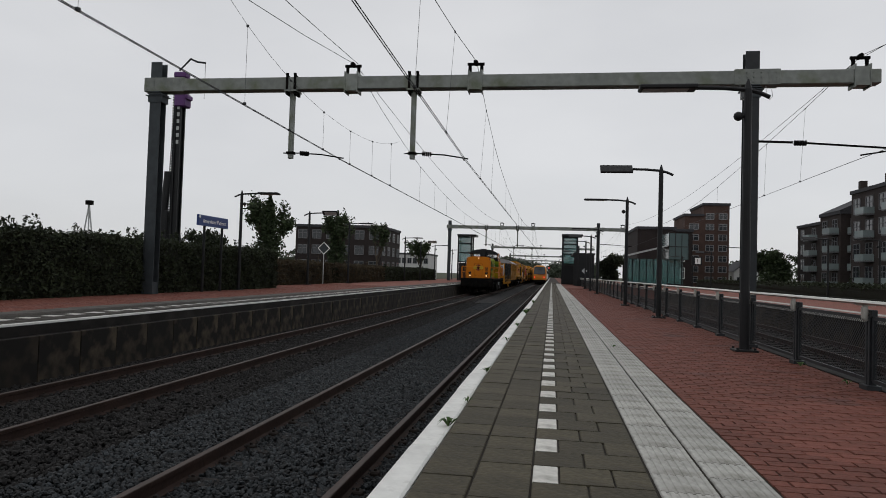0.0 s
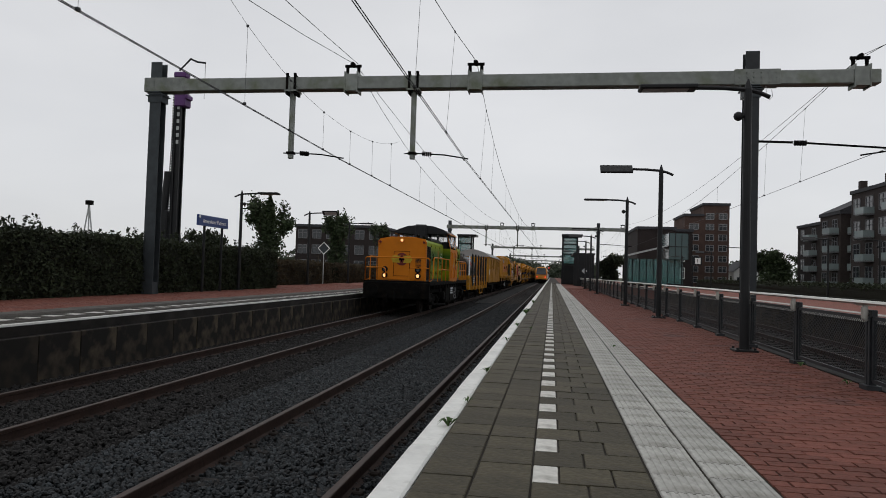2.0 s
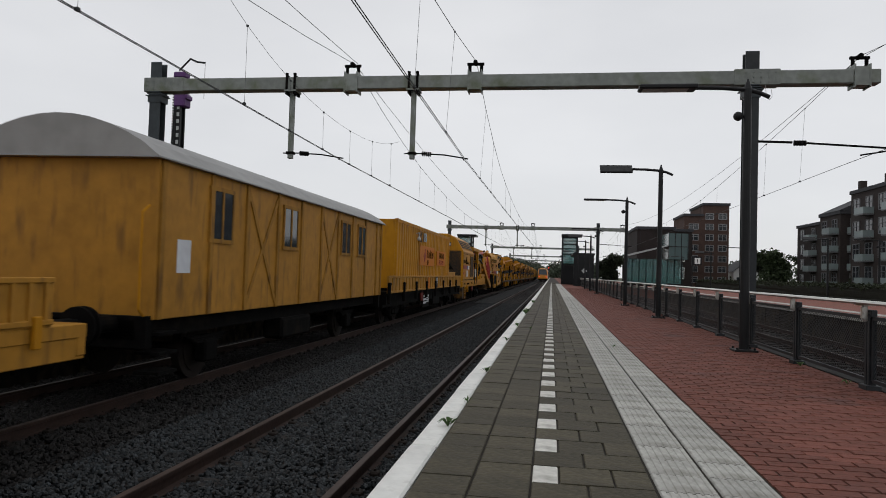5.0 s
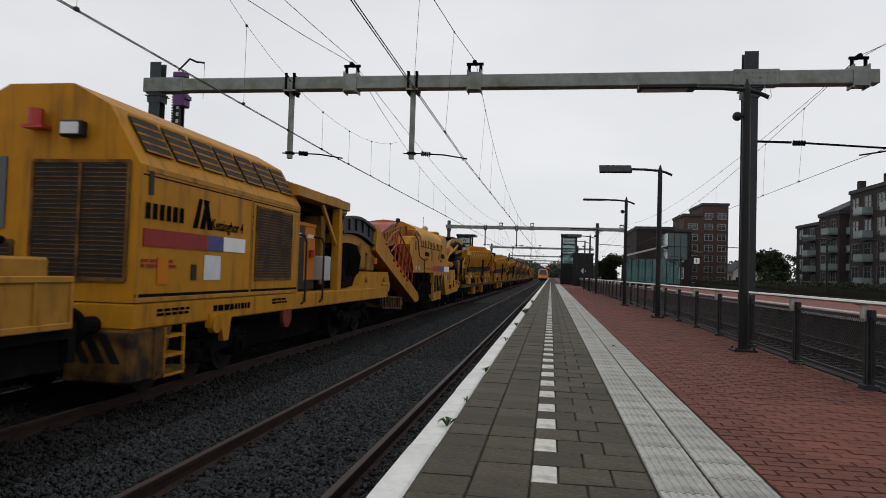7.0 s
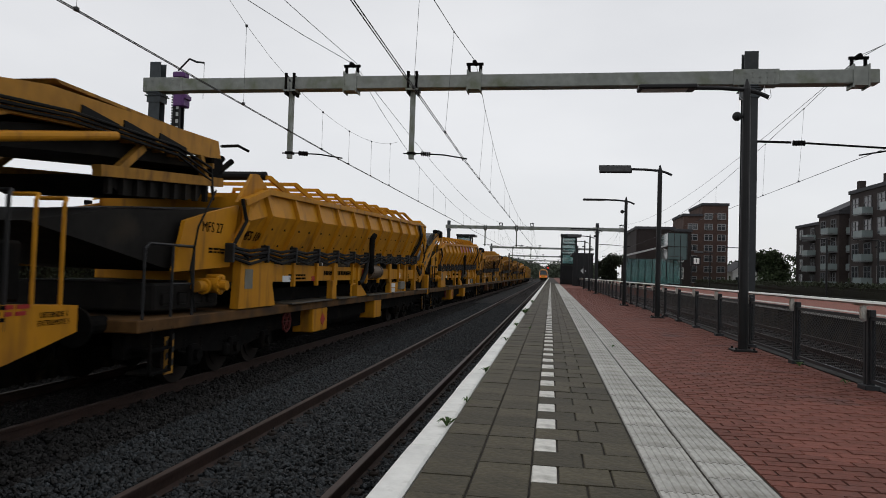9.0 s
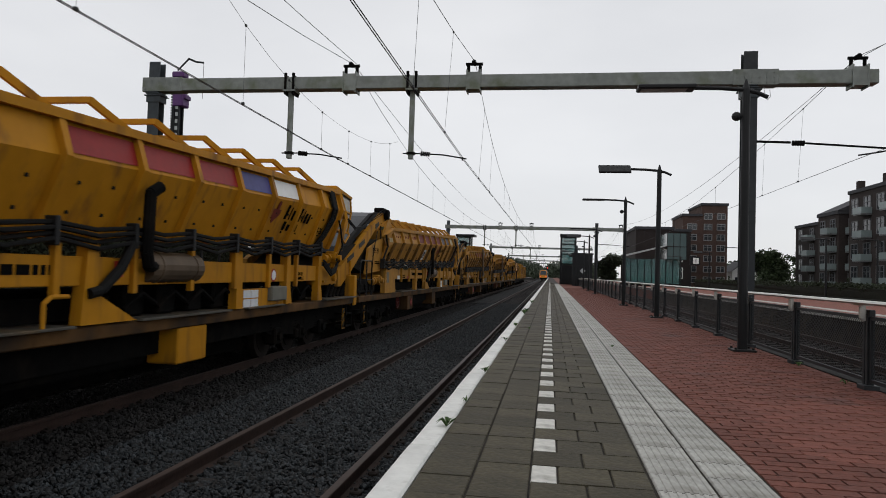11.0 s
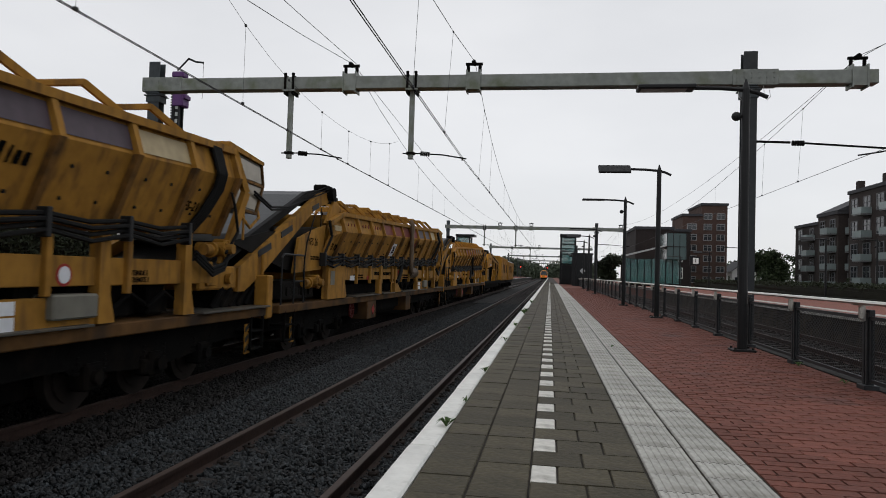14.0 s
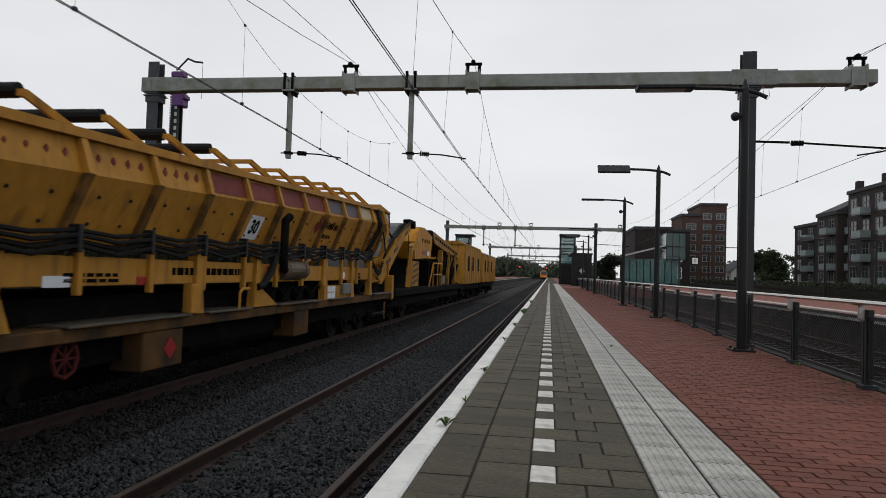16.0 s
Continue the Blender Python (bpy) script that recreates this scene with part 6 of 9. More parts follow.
    part("chute_beam", bm, M_YELLOW_OLD, v)
    bm = B()
    box(bm, 0.6, 1.1, 8.95, 9.6, 3.15, 3.4, 0.05)
    rod(bm, (0.85, 9.0, 3.46), (0.85, 9.5, 3.46), 0.13, 12)
    for k in range(4):
        rod(bm, (1.1, 9.02 + k * 0.16, 3.3), (1.16, 9.02 + k * 0.16, 3.3), 0.05, 8)
    part("gearbox", bm, M_YELLOW_OLD, chute)
    bm = B()
    prism(bm, [(8.9, 1.05), (9.5, 1.25), (13.4, 1.12), (13.5, 1.3), (13.15, 1.72), (10.3, 1.72), (9.9, 1.35), (9.0, 1.25)], 0.5, 1.37)
    side = part("side_box", bm, M_YELLOW, v)
    bm = B()
    for y in (10.6, 12.6):
        rod(bm, (1.37, y, 1.5), (1.43, y, 1.5), 0.07, 10)
    rod(bm, (1.38, 12.4, 1.35), (1.38, 13.2, 1.35), 0.025, 6)
    part("grab_handle", bm, M_YELLOW_OLD, side)
    bm = B()
    box(bm, 0.8, 1.2, 9.0, 10.2, 1.3, 2.45, 0.04)
    for k in range(6):
        pipe(bm, [(1.15, 9.2 + k * 0.18, 2.5), (1.3, 9.3 + k * 0.18, 2.1), (1.22, 9.35 + k * 0.18, 1.6)], 0.03)
    part("valve_block", bm, M_DARK, v)
    bm = B()
    box(bm, 0.9, 1.3, 10.3, 10.75, 1.8, 2.5, 0.03)
    box(bm, 0.9, 1.25, 11.2, 11.9, 1.75, 2.2, 0.03)
    part("valve_cover", bm, M_YELLOW_RUST, v)
    bm = B()
    rod(bm, (1.3, 11.75, 1.95), (1.3, 11.75, 2.12), 0.07, 10)
    part("marker_lamp", bm, M_ORANGE, v)
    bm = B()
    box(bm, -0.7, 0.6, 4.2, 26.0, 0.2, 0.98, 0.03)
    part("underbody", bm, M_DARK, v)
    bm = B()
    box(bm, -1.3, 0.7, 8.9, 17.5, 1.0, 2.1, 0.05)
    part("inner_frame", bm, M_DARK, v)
    bm = B()
    prism(bm, [(12.6, 1.0), (15.4, 0.86), (15.85, 0.68), (15.4, 0.48), (12.6, 0.66)], 0.6, 1.3)
    for k in range(8):
        box(bm, 1.3, 1.34, 12.7 + k * 0.36, 12.76 + k * 0.36, 0.62 - 0.02 * k, 0.98 - 0.018 * k)
    beam(bm, (1.32, 12.6, 1.0), (1.32, 15.4, 0.86), 0.08, 0.06)
    beam(bm, (1.32, 12.6, 0.66), (1.32, 15.4, 0.5), 0.08, 0.06)
    part("lower_guide", bm, M_GUIDE, v)
    # Inclined beam and stair with red rail.
    bm = B()
    a, b = Vector((1.25, 11.6, 3.05)), Vector((1.25, 18.1, 0.87))
    prism(bm, [(a.y, a.z), (13.4, 2.32), (b.y, b.z + 0.06), (b.y + 0.1, b.z - 0.2), (b.y - 0.55, b.z - 0.25), (a.y - 0.15, a.z - 0.72)], 0.95, 1.4)
    slope = part("inclined_beam", bm, M_YELLOW, v, "yellow inclined beam")
    bm = B()
    feet = [(13.75, 2.1), (14.27, 1.93), (14.8, 1.76), (15.35, 1.6), (15.85, 1.46)]
    tops = [Vector((1.43, y + 0.42, z + 0.98 - 0.03 * k)) for k, (y, z) in enumerate(feet)]
    for (y, z), p in zip(feet, tops):
        rod(bm, (1.43, y, z), p, 0.028, 8)
        bmesh.ops.create_icosphere(bm, subdivisions=1, radius=0.06, matrix=Matrix.Translation((1.43, y, z)))
    pipe(bm, [Vector((1.43, 12.6, 2.55)), Vector((1.43, 13.4, 2.92))] + tops + [Vector((1.43, 16.75, 1.85)), Vector((1.43, 16.6, 1.35))], 0.028, 8)
    pipe(bm, [Vector((1.43, 13.2, 2.35))] + [p - Vector((0, 0.2, 0.47)) for p in tops] + [Vector((1.43, 16.7, 1.6))], 0.024, 8)
    part("red_handrail", bm, M_RED, slope, "red stair handrail")
    # Conveyor hump with red cover between chute and body.
    bm = B()
    prism(bm, [(11.6, 2.45), (13.0, 2.66), (13.9, 2.86), (15.2, 3.22), (16.5, 3.4), (18.3, 3.5), (18.3, 2.95), (15.0, 2.55), (12.0, 2.15)], -0.9, 0.85)
    hump = part("transfer_conveyor", bm, M_YELLOW_RUST, v)
    # Added near-black box stands for the shade in the open cavity; pipes in front.
    bm = B()
    box(bm, -1.2, 0.55, 11.7, 17.4, 1.8, 2.4)
    for k in range(7):
        pipe(bm, [(0.75, 13.6 + k * 0.42, 2.6), (0.95, 13.9 + k * 0.42, 2.2), (0.85, 14.0 + k * 0.42, 1.7)], 0.05)
    part("chain_housing", bm, M_DARK, v)
    bm = B()
    prism(bm, [(11.8, 2.6), (13.0, 2.78), (13.9, 2.97), (15.2, 3.33), (16.3, 3.48), (16.3, 3.41), (15.2, 3.26), (13.9, 2.9), (13.0, 2.71), (11.8, 2.53)], -0.9, 0.95)
    part("red_cover", bm, M_RED, hump)
    bm = B()
    for k in range(12):
        box(bm, 0.86, 0.9, 12.6 + k * 0.4, 12.66 + k * 0.4, 2.38 + k * 0.055, 2.68 + k * 0.062)
    part("mesh_guard", bm, M_YELLOW_RUST, hump)
    bm = B()
    rod(bm, (0.9, 16.0, 3.3), (1.0, 16.0, 3.5), 0.02, 6)
    box(bm, 0.92, 1.06, 15.95, 16.08, 3.46, 3.6, 0.02)
    part("floodlight", bm, M_BLACK, hump)
    # Main hooded body.
    body_o = [(16.88, 1.73), (16.16, 2.72), (16.5, 2.98), (17.8, 3.1), (23.4, 3.2), (24.0, 3.45), (24.5, 3.4), (25.65, 2.25), (26.1, 1.75)]
    bm = B()
    prism(bm, body_o, -1.38, 1.4)
    body = part("main_body", bm, M_YELLOW, v, "large yellow machine body with tarpaulin")
    bm = B()
    prism(bm, [(21.4, 1.75), (21.4, 0.55), (23.7, 0.55), (23.7, 1.1), (24.2, 1.75)], 1.2, 1.385)
    lower = part("lower_panel", bm, M_YELLOW, v)
    for y, w in ((21.75, 0.3), (22.85, 0.55)):
        bm = B()
        box(bm, 1.38, 1.398, y, y + w, 0.9, 1.62, 0.05)
        part("porthole", bm, M_GLASS, lower)
    bm = B()
    for y in (21.42, 22.55, 23.65):
        box(bm, 1.38, 1.395, y, y + 0.03, 0.6, 1.72)
    rod(bm, (1.4, 22.45, 1.6), (1.42, 22.4, 0.95), 0.03, 6)
    part("door_gap", bm, M_DARK, lower)
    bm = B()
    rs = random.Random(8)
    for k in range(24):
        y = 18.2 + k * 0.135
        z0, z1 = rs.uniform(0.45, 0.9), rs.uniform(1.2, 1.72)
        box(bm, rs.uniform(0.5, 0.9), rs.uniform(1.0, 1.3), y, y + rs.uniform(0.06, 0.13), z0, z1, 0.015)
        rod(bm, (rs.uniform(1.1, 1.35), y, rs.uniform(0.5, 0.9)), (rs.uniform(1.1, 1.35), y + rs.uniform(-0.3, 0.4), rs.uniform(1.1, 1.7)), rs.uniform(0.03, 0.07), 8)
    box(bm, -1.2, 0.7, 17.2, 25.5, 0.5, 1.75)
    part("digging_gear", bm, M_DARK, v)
    bm = B()
    for k in range(7):
        rod(bm, (1.2, 18.4 + k * 0.42, 0.6 + 0.12 * (k % 3)), (1.33, 18.6 + k * 0.42, 1.3 + 0.12 * (k % 2)), 0.06, 8)
    box(bm, 1.0, 1.36, 20.6, 21.3, 0.55, 0.66)
    part("gear_levers", bm, M_DARK, v)
    bm = B()
    cover = [(1.42, 2.93), (1.44, 3.12), (1.25, 3.4), (0.75, 3.62), (0, 3.7), (-0.75, 3.62), (-1.25, 3.4), (-1.44, 3.12), (-1.42, 2.93)]
    n_s = 11
    rows = []
    for k in range(n_s):
        u = k / (n_s - 1)
        row = []
        for x, z in cover:
            yy = 17.9 + 5.2 * u + (0.35 * (3.7 - z) / 0.8 if u < 0.5 else 0.65 * (3.7 - z) / 0.8 - 0.3)
            wave = 0.02 * math.sin(k * 2.3 + x * 3) + (0.03 * math.sin(k * 1.7) if z < 3 else 0)
            row.append(bm.verts.new((x * (1 + wave * 0.3), yy, z + wave)))
        rows.append(row)
    for r0, r1 in zip(rows, rows[1:]):
        for i in range(len(cover) - 1):
            bm.faces.new((r0[i], r0[i + 1], r1[i + 1], r1[i]))
    bmesh.ops.solidify(bm, geom=bm.faces[:], thickness=0.012)
    bmesh.ops.recalc_face_normals(bm, faces=bm.faces)
    for f in bm.faces:
        f.smooth = True
    tarp = part("tarpaulin", bm, M_CANVAS, body, "sun-bleached orange tarpaulin")
    bm = B()
    rod(bm, (1.44, 18.2, 2.72), (1.44, 23.3, 2.72), 0.012, 6)
    for k in range(14):
        rod(bm, (1.44, 18.3 + k * 0.37, 2.72), (1.44, 18.3 + k * 0.37, 3.0), 0.009, 5)
    part("lashing", bm, M_RUBBER, tarp)
    lettering("lettering", "100 JAAR", 0.26, M_INK, body, on_side(1.405, 19.72, 2.46), bold=0.006, squeeze=0.9)
    lettering("lettering", "EN DOOR!", 0.19, M_RED, body, on_side(1.405, 19.6, 2.24), bold=0.003)
    bm = B()
    rod(bm, (1.4, 20.9, 2.46), (1.412, 20.9, 2.46), 0.24, 24)
    part("mesh_port", bm, M_YELLOW_RUST, body)
    wordmark(body, Matrix.Translation((1.405, 23.75, 2.5)), "TtxxTtxx", 1.15, 0.24, M_INK)
    wordmark(body, Matrix.Translation((1.405, 23.3, 2.27)), "Txtt", 0.28, 0.12, M_INK)
    bm = B()
    prism(bm, [(22.75, 2.25), (22.95, 2.43), (22.95, 2.52), (22.84, 2.52), (22.84, 2.68), (22.74, 2.68), (22.74, 2.52), (22.57, 2.52), (22.57, 2.4)], 1.4, 1.41)
    part("emblem", bm, M_RED, body)
    x = 1.402
    y = 21.38
    for w, m in ((1.8, M_RED), (1.05, M_BLUE), (1.65, M_WHITE)):
        bm = B()
        box(bm, x - 0.004, x + 0.008, y, y + w, 1.79, 2.03)
        part("stripe", bm, m, body)
        y += w
    for k in range(9):
        bm = B()
        y = 18.9 + k * 0.27
        s = 0.03 + 0.008 * k
        prism(bm, [(y - s, 1.9), (y, 1.9 - s), (y + s, 1.9), (y, 1.9 + s)], 1.4, 1.409)
        part("diamond", bm, M_RED, body)
    for k, m in enumerate((M_PAPER, M_BLUE_SIGN, M_BLUE_SIGN, M_PAPER)):
        bm = B()
        rod(bm, (1.4, 17.5 + k * 0.19, 1.9), (1.408, 17.5 + k * 0.19, 1.9), 0.08, 16)
        part("safety_sign", bm, m, body)
    for k, m in enumerate((M_PAPER, M_BLUE_SIGN, M_BLUE_SIGN, M_BLUE_SIGN)):
        bm = B()
        rod(bm, (1.376, 25.2 + k * 0.25, 1.52), (1.388, 25.2 + k * 0.25, 1.52), 0.09, 16)
        part("safety_sign", bm, m, body)
    bm = B()
    pipe(bm, [(1.42, 17.0, 3.1), (1.44, 17.5, 2.95), (1.44, 17.9, 2.35), (1.45, 18.9, 2.2), (1.44, 19.0, 1.6)], 0.018, 6)
    part("cable", bm, M_RUBBER, body)
    bm = B()
    box(bm, 1.4, 1.41, 17.25, 17.42, 2.55, 2.9)
    part("warning_placard", bm, M_RED_DULL, body)
    bm = B()
    box(bm, 0.3, 1.2, 23.3, 23.9, 3.3, 3.6, 0.05)
    rod(bm, (0.5, 23.0, 3.5), (0.5, 24.0, 3.75), 0.14, 10)
    box(bm, -1.0, 0.2, 23.0, 24.2, 3.2, 3.7, 0.05)
    part("head_gear", bm, M_YELLOW_OLD, body)
    # Tail frame.
    bm = B()
    prism(bm, [(24.2, 1.76), (25.3, 0.68), (29.2, 0.78), (30.2, 1.02), (30.2, 1.3), (28.3, 1.38), (28.2, 1.9), (27.2, 1.9), (26.7, 1.4), (26.4, 1.42), (26.0, 1.76)], 1.15, 1.38)
    tail = part("tail_frame", bm, M_YELLOW, v)
    bm = B()
    box(bm, -1.36, 1.15, 24.5, 30.2, 0.9, 1.3)
    box(bm, -1.2, 0.9, 24.6, 27.0, 1.35, 2.0)
    part("tail_deck", bm, M_DARK, v)
    wordmark(tail, Matrix.Translation((1.385, 26.6, 1.06)), "TTTTTT", 0.95, 0.2, M_INK)
    lettering("lettering", "C 750", 0.16, M_INK, tail, on_side(1.385, 26.3, 1.3))
    bm = B()
    for d in (0.0, 0.16):
        prism(bm, [(27.6 + d, 1.02), (27.7 + d, 1.02), (27.8 + d, 1.4), (27.73 + d, 1.4)], 1.378, 1.392)
    part("emblem", bm, M_INK, tail)
    bars(tail, 1.384, 28.6, 1.3, 3, 0.6, 0.035, M_INK)
    bars(tail, 1.384, 29.2, 1.3, 2, 0.3, 0.04, M_RED)
    lettering("lettering", "UITEINDE 1\nEXTREMITE 1", 0.08, M_INK, tail, on_side(1.384, 29.85, 1.18))
    bogie(v, 27.9, (-1.0, 1.0))
    for y in (29.2, 29.55, 29.95):
        handrail(v, [(1.36, y, 1.1), (1.36, y, 2.35), (1.3, y + 0.1, 2.42), (1.0, y + 0.1, 2.42)], [], material=M_YELLOW if y > 29.5 else M_BLACK, name="ladder_rail")
    bm = B()
    box(bm, 0.6, 1.2, 29.0, 29.6, 1.35, 1.95, 0.03)
    box(bm, 0.95, 1.25, 28.9, 29.2, 1.95, 2.2, 0.03)
    part("control_box", bm, M_DARK, v)
    # Discharge conveyor reaching over the first hopper wagon.
    side_o = [(25.4, 2.3), (29.0, 3.47), (30.1, 3.64), (33.9, 3.76), (34.0, 3.5), (33.7, 3.46), (30.7, 3.3), (29.6, 3.22), (26.0, 1.92)]
    for s in (-1, 1):
        bm = B()
        prism(bm, side_o, s * 0.95 - 0.05, s * 0.95 + 0.05)
        part("conveyor_side", bm, M_YELLOW_OLD, v)
    bm = B()
    prism(bm, [(25.6, 2.12), (29.3, 3.4), (30.5, 3.55), (33.9, 3.6), (33.9, 3.54), (30.5, 3.44), (29.4, 3.28), (25.8, 2.0)], -0.9, 0.9)
    part("conveyor_belt", bm, M_BELT, v)
    bm = B()
    for k in range(10):
        y = 30.5 + k * 0.36
        box(bm, -0.95, 1.0, y, y + 0.05, 3.3, 3.38)
    prism(bm, [(30.2, 3.74), (33.8, 3.72), (33.8, 3.68), (30.3, 3.7)], -0.95, 0.98)
    part("conveyor_cover", bm, M_YELLOW_RUST, v)
    # Dark underside, turning tray and its struts above the first hopper's mouth.
    bm = B()
    prism(bm, [(28.8, 3.0), (30.4, 3.28), (33.7, 3.4), (33.7, 3.3), (31.0, 3.05), (29.2, 2.85)], -0.8, 0.84)
    part("belt_underside", bm, M_SKIRT, v)
    for s in (-0.85, 0.95):
        bm = B()
        beam(bm, (s, 31.0, 2.86), (s, 34.1, 3.12), 0.12, 0.14)
        beam(bm, (s, 31.3, 2.85), (s, 31.9, 3.3), 0.1, 0.1)
        beam(bm, (s, 33.6, 3.1), (s, 33.4, 3.45), 0.1, 0.1)
        part("tray_beam", bm, M_YELLOW_RUST, v)
    bm = B()
    prism(bm, [(31.1, 2.82), (33.8, 3.04), (33.5, 2.78), (31.6, 2.62)], -0.8, 0.9)
    for k in range(9):
        box(bm, 0.9, 0.97, 31.2 + k * 0.3, 31.28 + k * 0.3, 2.6 + 0.02 * k, 2.9 + 0.02 * k)
    part("turning_tray", bm, M_SKIRT, v)
    bm = B()
    for y0 in (30.6, 31.4, 32.2):
        beam(bm, (1.01, y0, 3.5), (1.01, y0 + 0.7, 3.42), 0.02, 0.1)
    for h in range(3):
        pipe(bm, [Vector((1.03, 28.9, 3.3 - 0.05 * h)), Vector((1.05, 30.4, 3.42 - 0.05 * h)), Vector((1.05, 32.6, 3.44 - 0.06 * h)), Vector((1.0, 33.7, 3.3 - 0.1 * h)), Vector((1.0, 33.8, 2.8))], 0.02)
    part("hose_bundle", bm, M_RUBBER, v)
    bm = B()
    for k in range(5):
        rod(bm, (0.3 + 0.16 * k, 33.9, 3.1 + 0.1 * (k % 3)), (0.4 + 0.16 * k, 34.3, 3.5 + 0.06 * (k % 2)), 0.05, 8)
    box(bm, -0.7, 1.0, 33.75, 34.1, 3.1, 3.5, 0.03)
    pipe(bm, [(1.0, 34.0, 3.7), (1.05, 34.5, 3.8), (1.05, 34.9, 3.78)], 0.025)
    part("head_drum", bm, M_DARK, v)
    for s in (-1, 1):
        bm = B()
        prism(bm, [(24.3, 3.35), (24.6, 3.5), (25.0, 3.45), (25.7, 2.75), (25.4, 2.55), (24.8, 3.1)], s * 1.1 - 0.06, s * 1.1 + 0.06)
        beam(bm, (s * 1.1, 25.6, 2.75), (s * 1.05, 28.4, 3.1), 0.09, 0.12)
        part("lifting_arm", bm, M_YELLOW_OLD, v)
    bm = B()
    rod(bm, (1.08, 28.4, 2.75), (1.08, 31.15, 3.3), 0.055, 12)
    rod(bm, (1.05, 26.6, 2.2), (1.05, 29.0, 3.05), 0.08, 10)
    part("hydraulic_ram", bm, M_YELLOW, v)
    bm = B()
    rod(bm, (1.0, 26.2, 2.2), (1.35, 26.9, 2.15), 0.14, 12)
    box(bm, 0.6, 1.1, 25.4, 26.2, 1.9, 2.6, 0.05)
    part("drive_motor", bm, M_YELLOW_OLD, v)
    bm = B()
    rod(bm, (1.02, 26.0, 2.5), (1.02, 26.0, 2.68), 0.09, 12)
    part("beacon", bm, M_BEACON, v)
    bm = B()
    rod(bm, (0.4, 24.0, 3.5), (0.4, 24.0, 4.3), 0.012, 5)
    part("aerial", bm, M_DARK, v)


M_GUIDE = mat("oily yellow-brown guide steel", (0.13, 0.065, 0.016), 0.7, spec=0.15, var=0.35, grain=5, stain=(0.02, 0.014, 0.009), stain_scale=2.2, stain_at=0.5)
M_CHUTE = mat("black painted steel chute", (0.02, 0.023, 0.028), 0.5, var=0.25, grain=4)
machine()


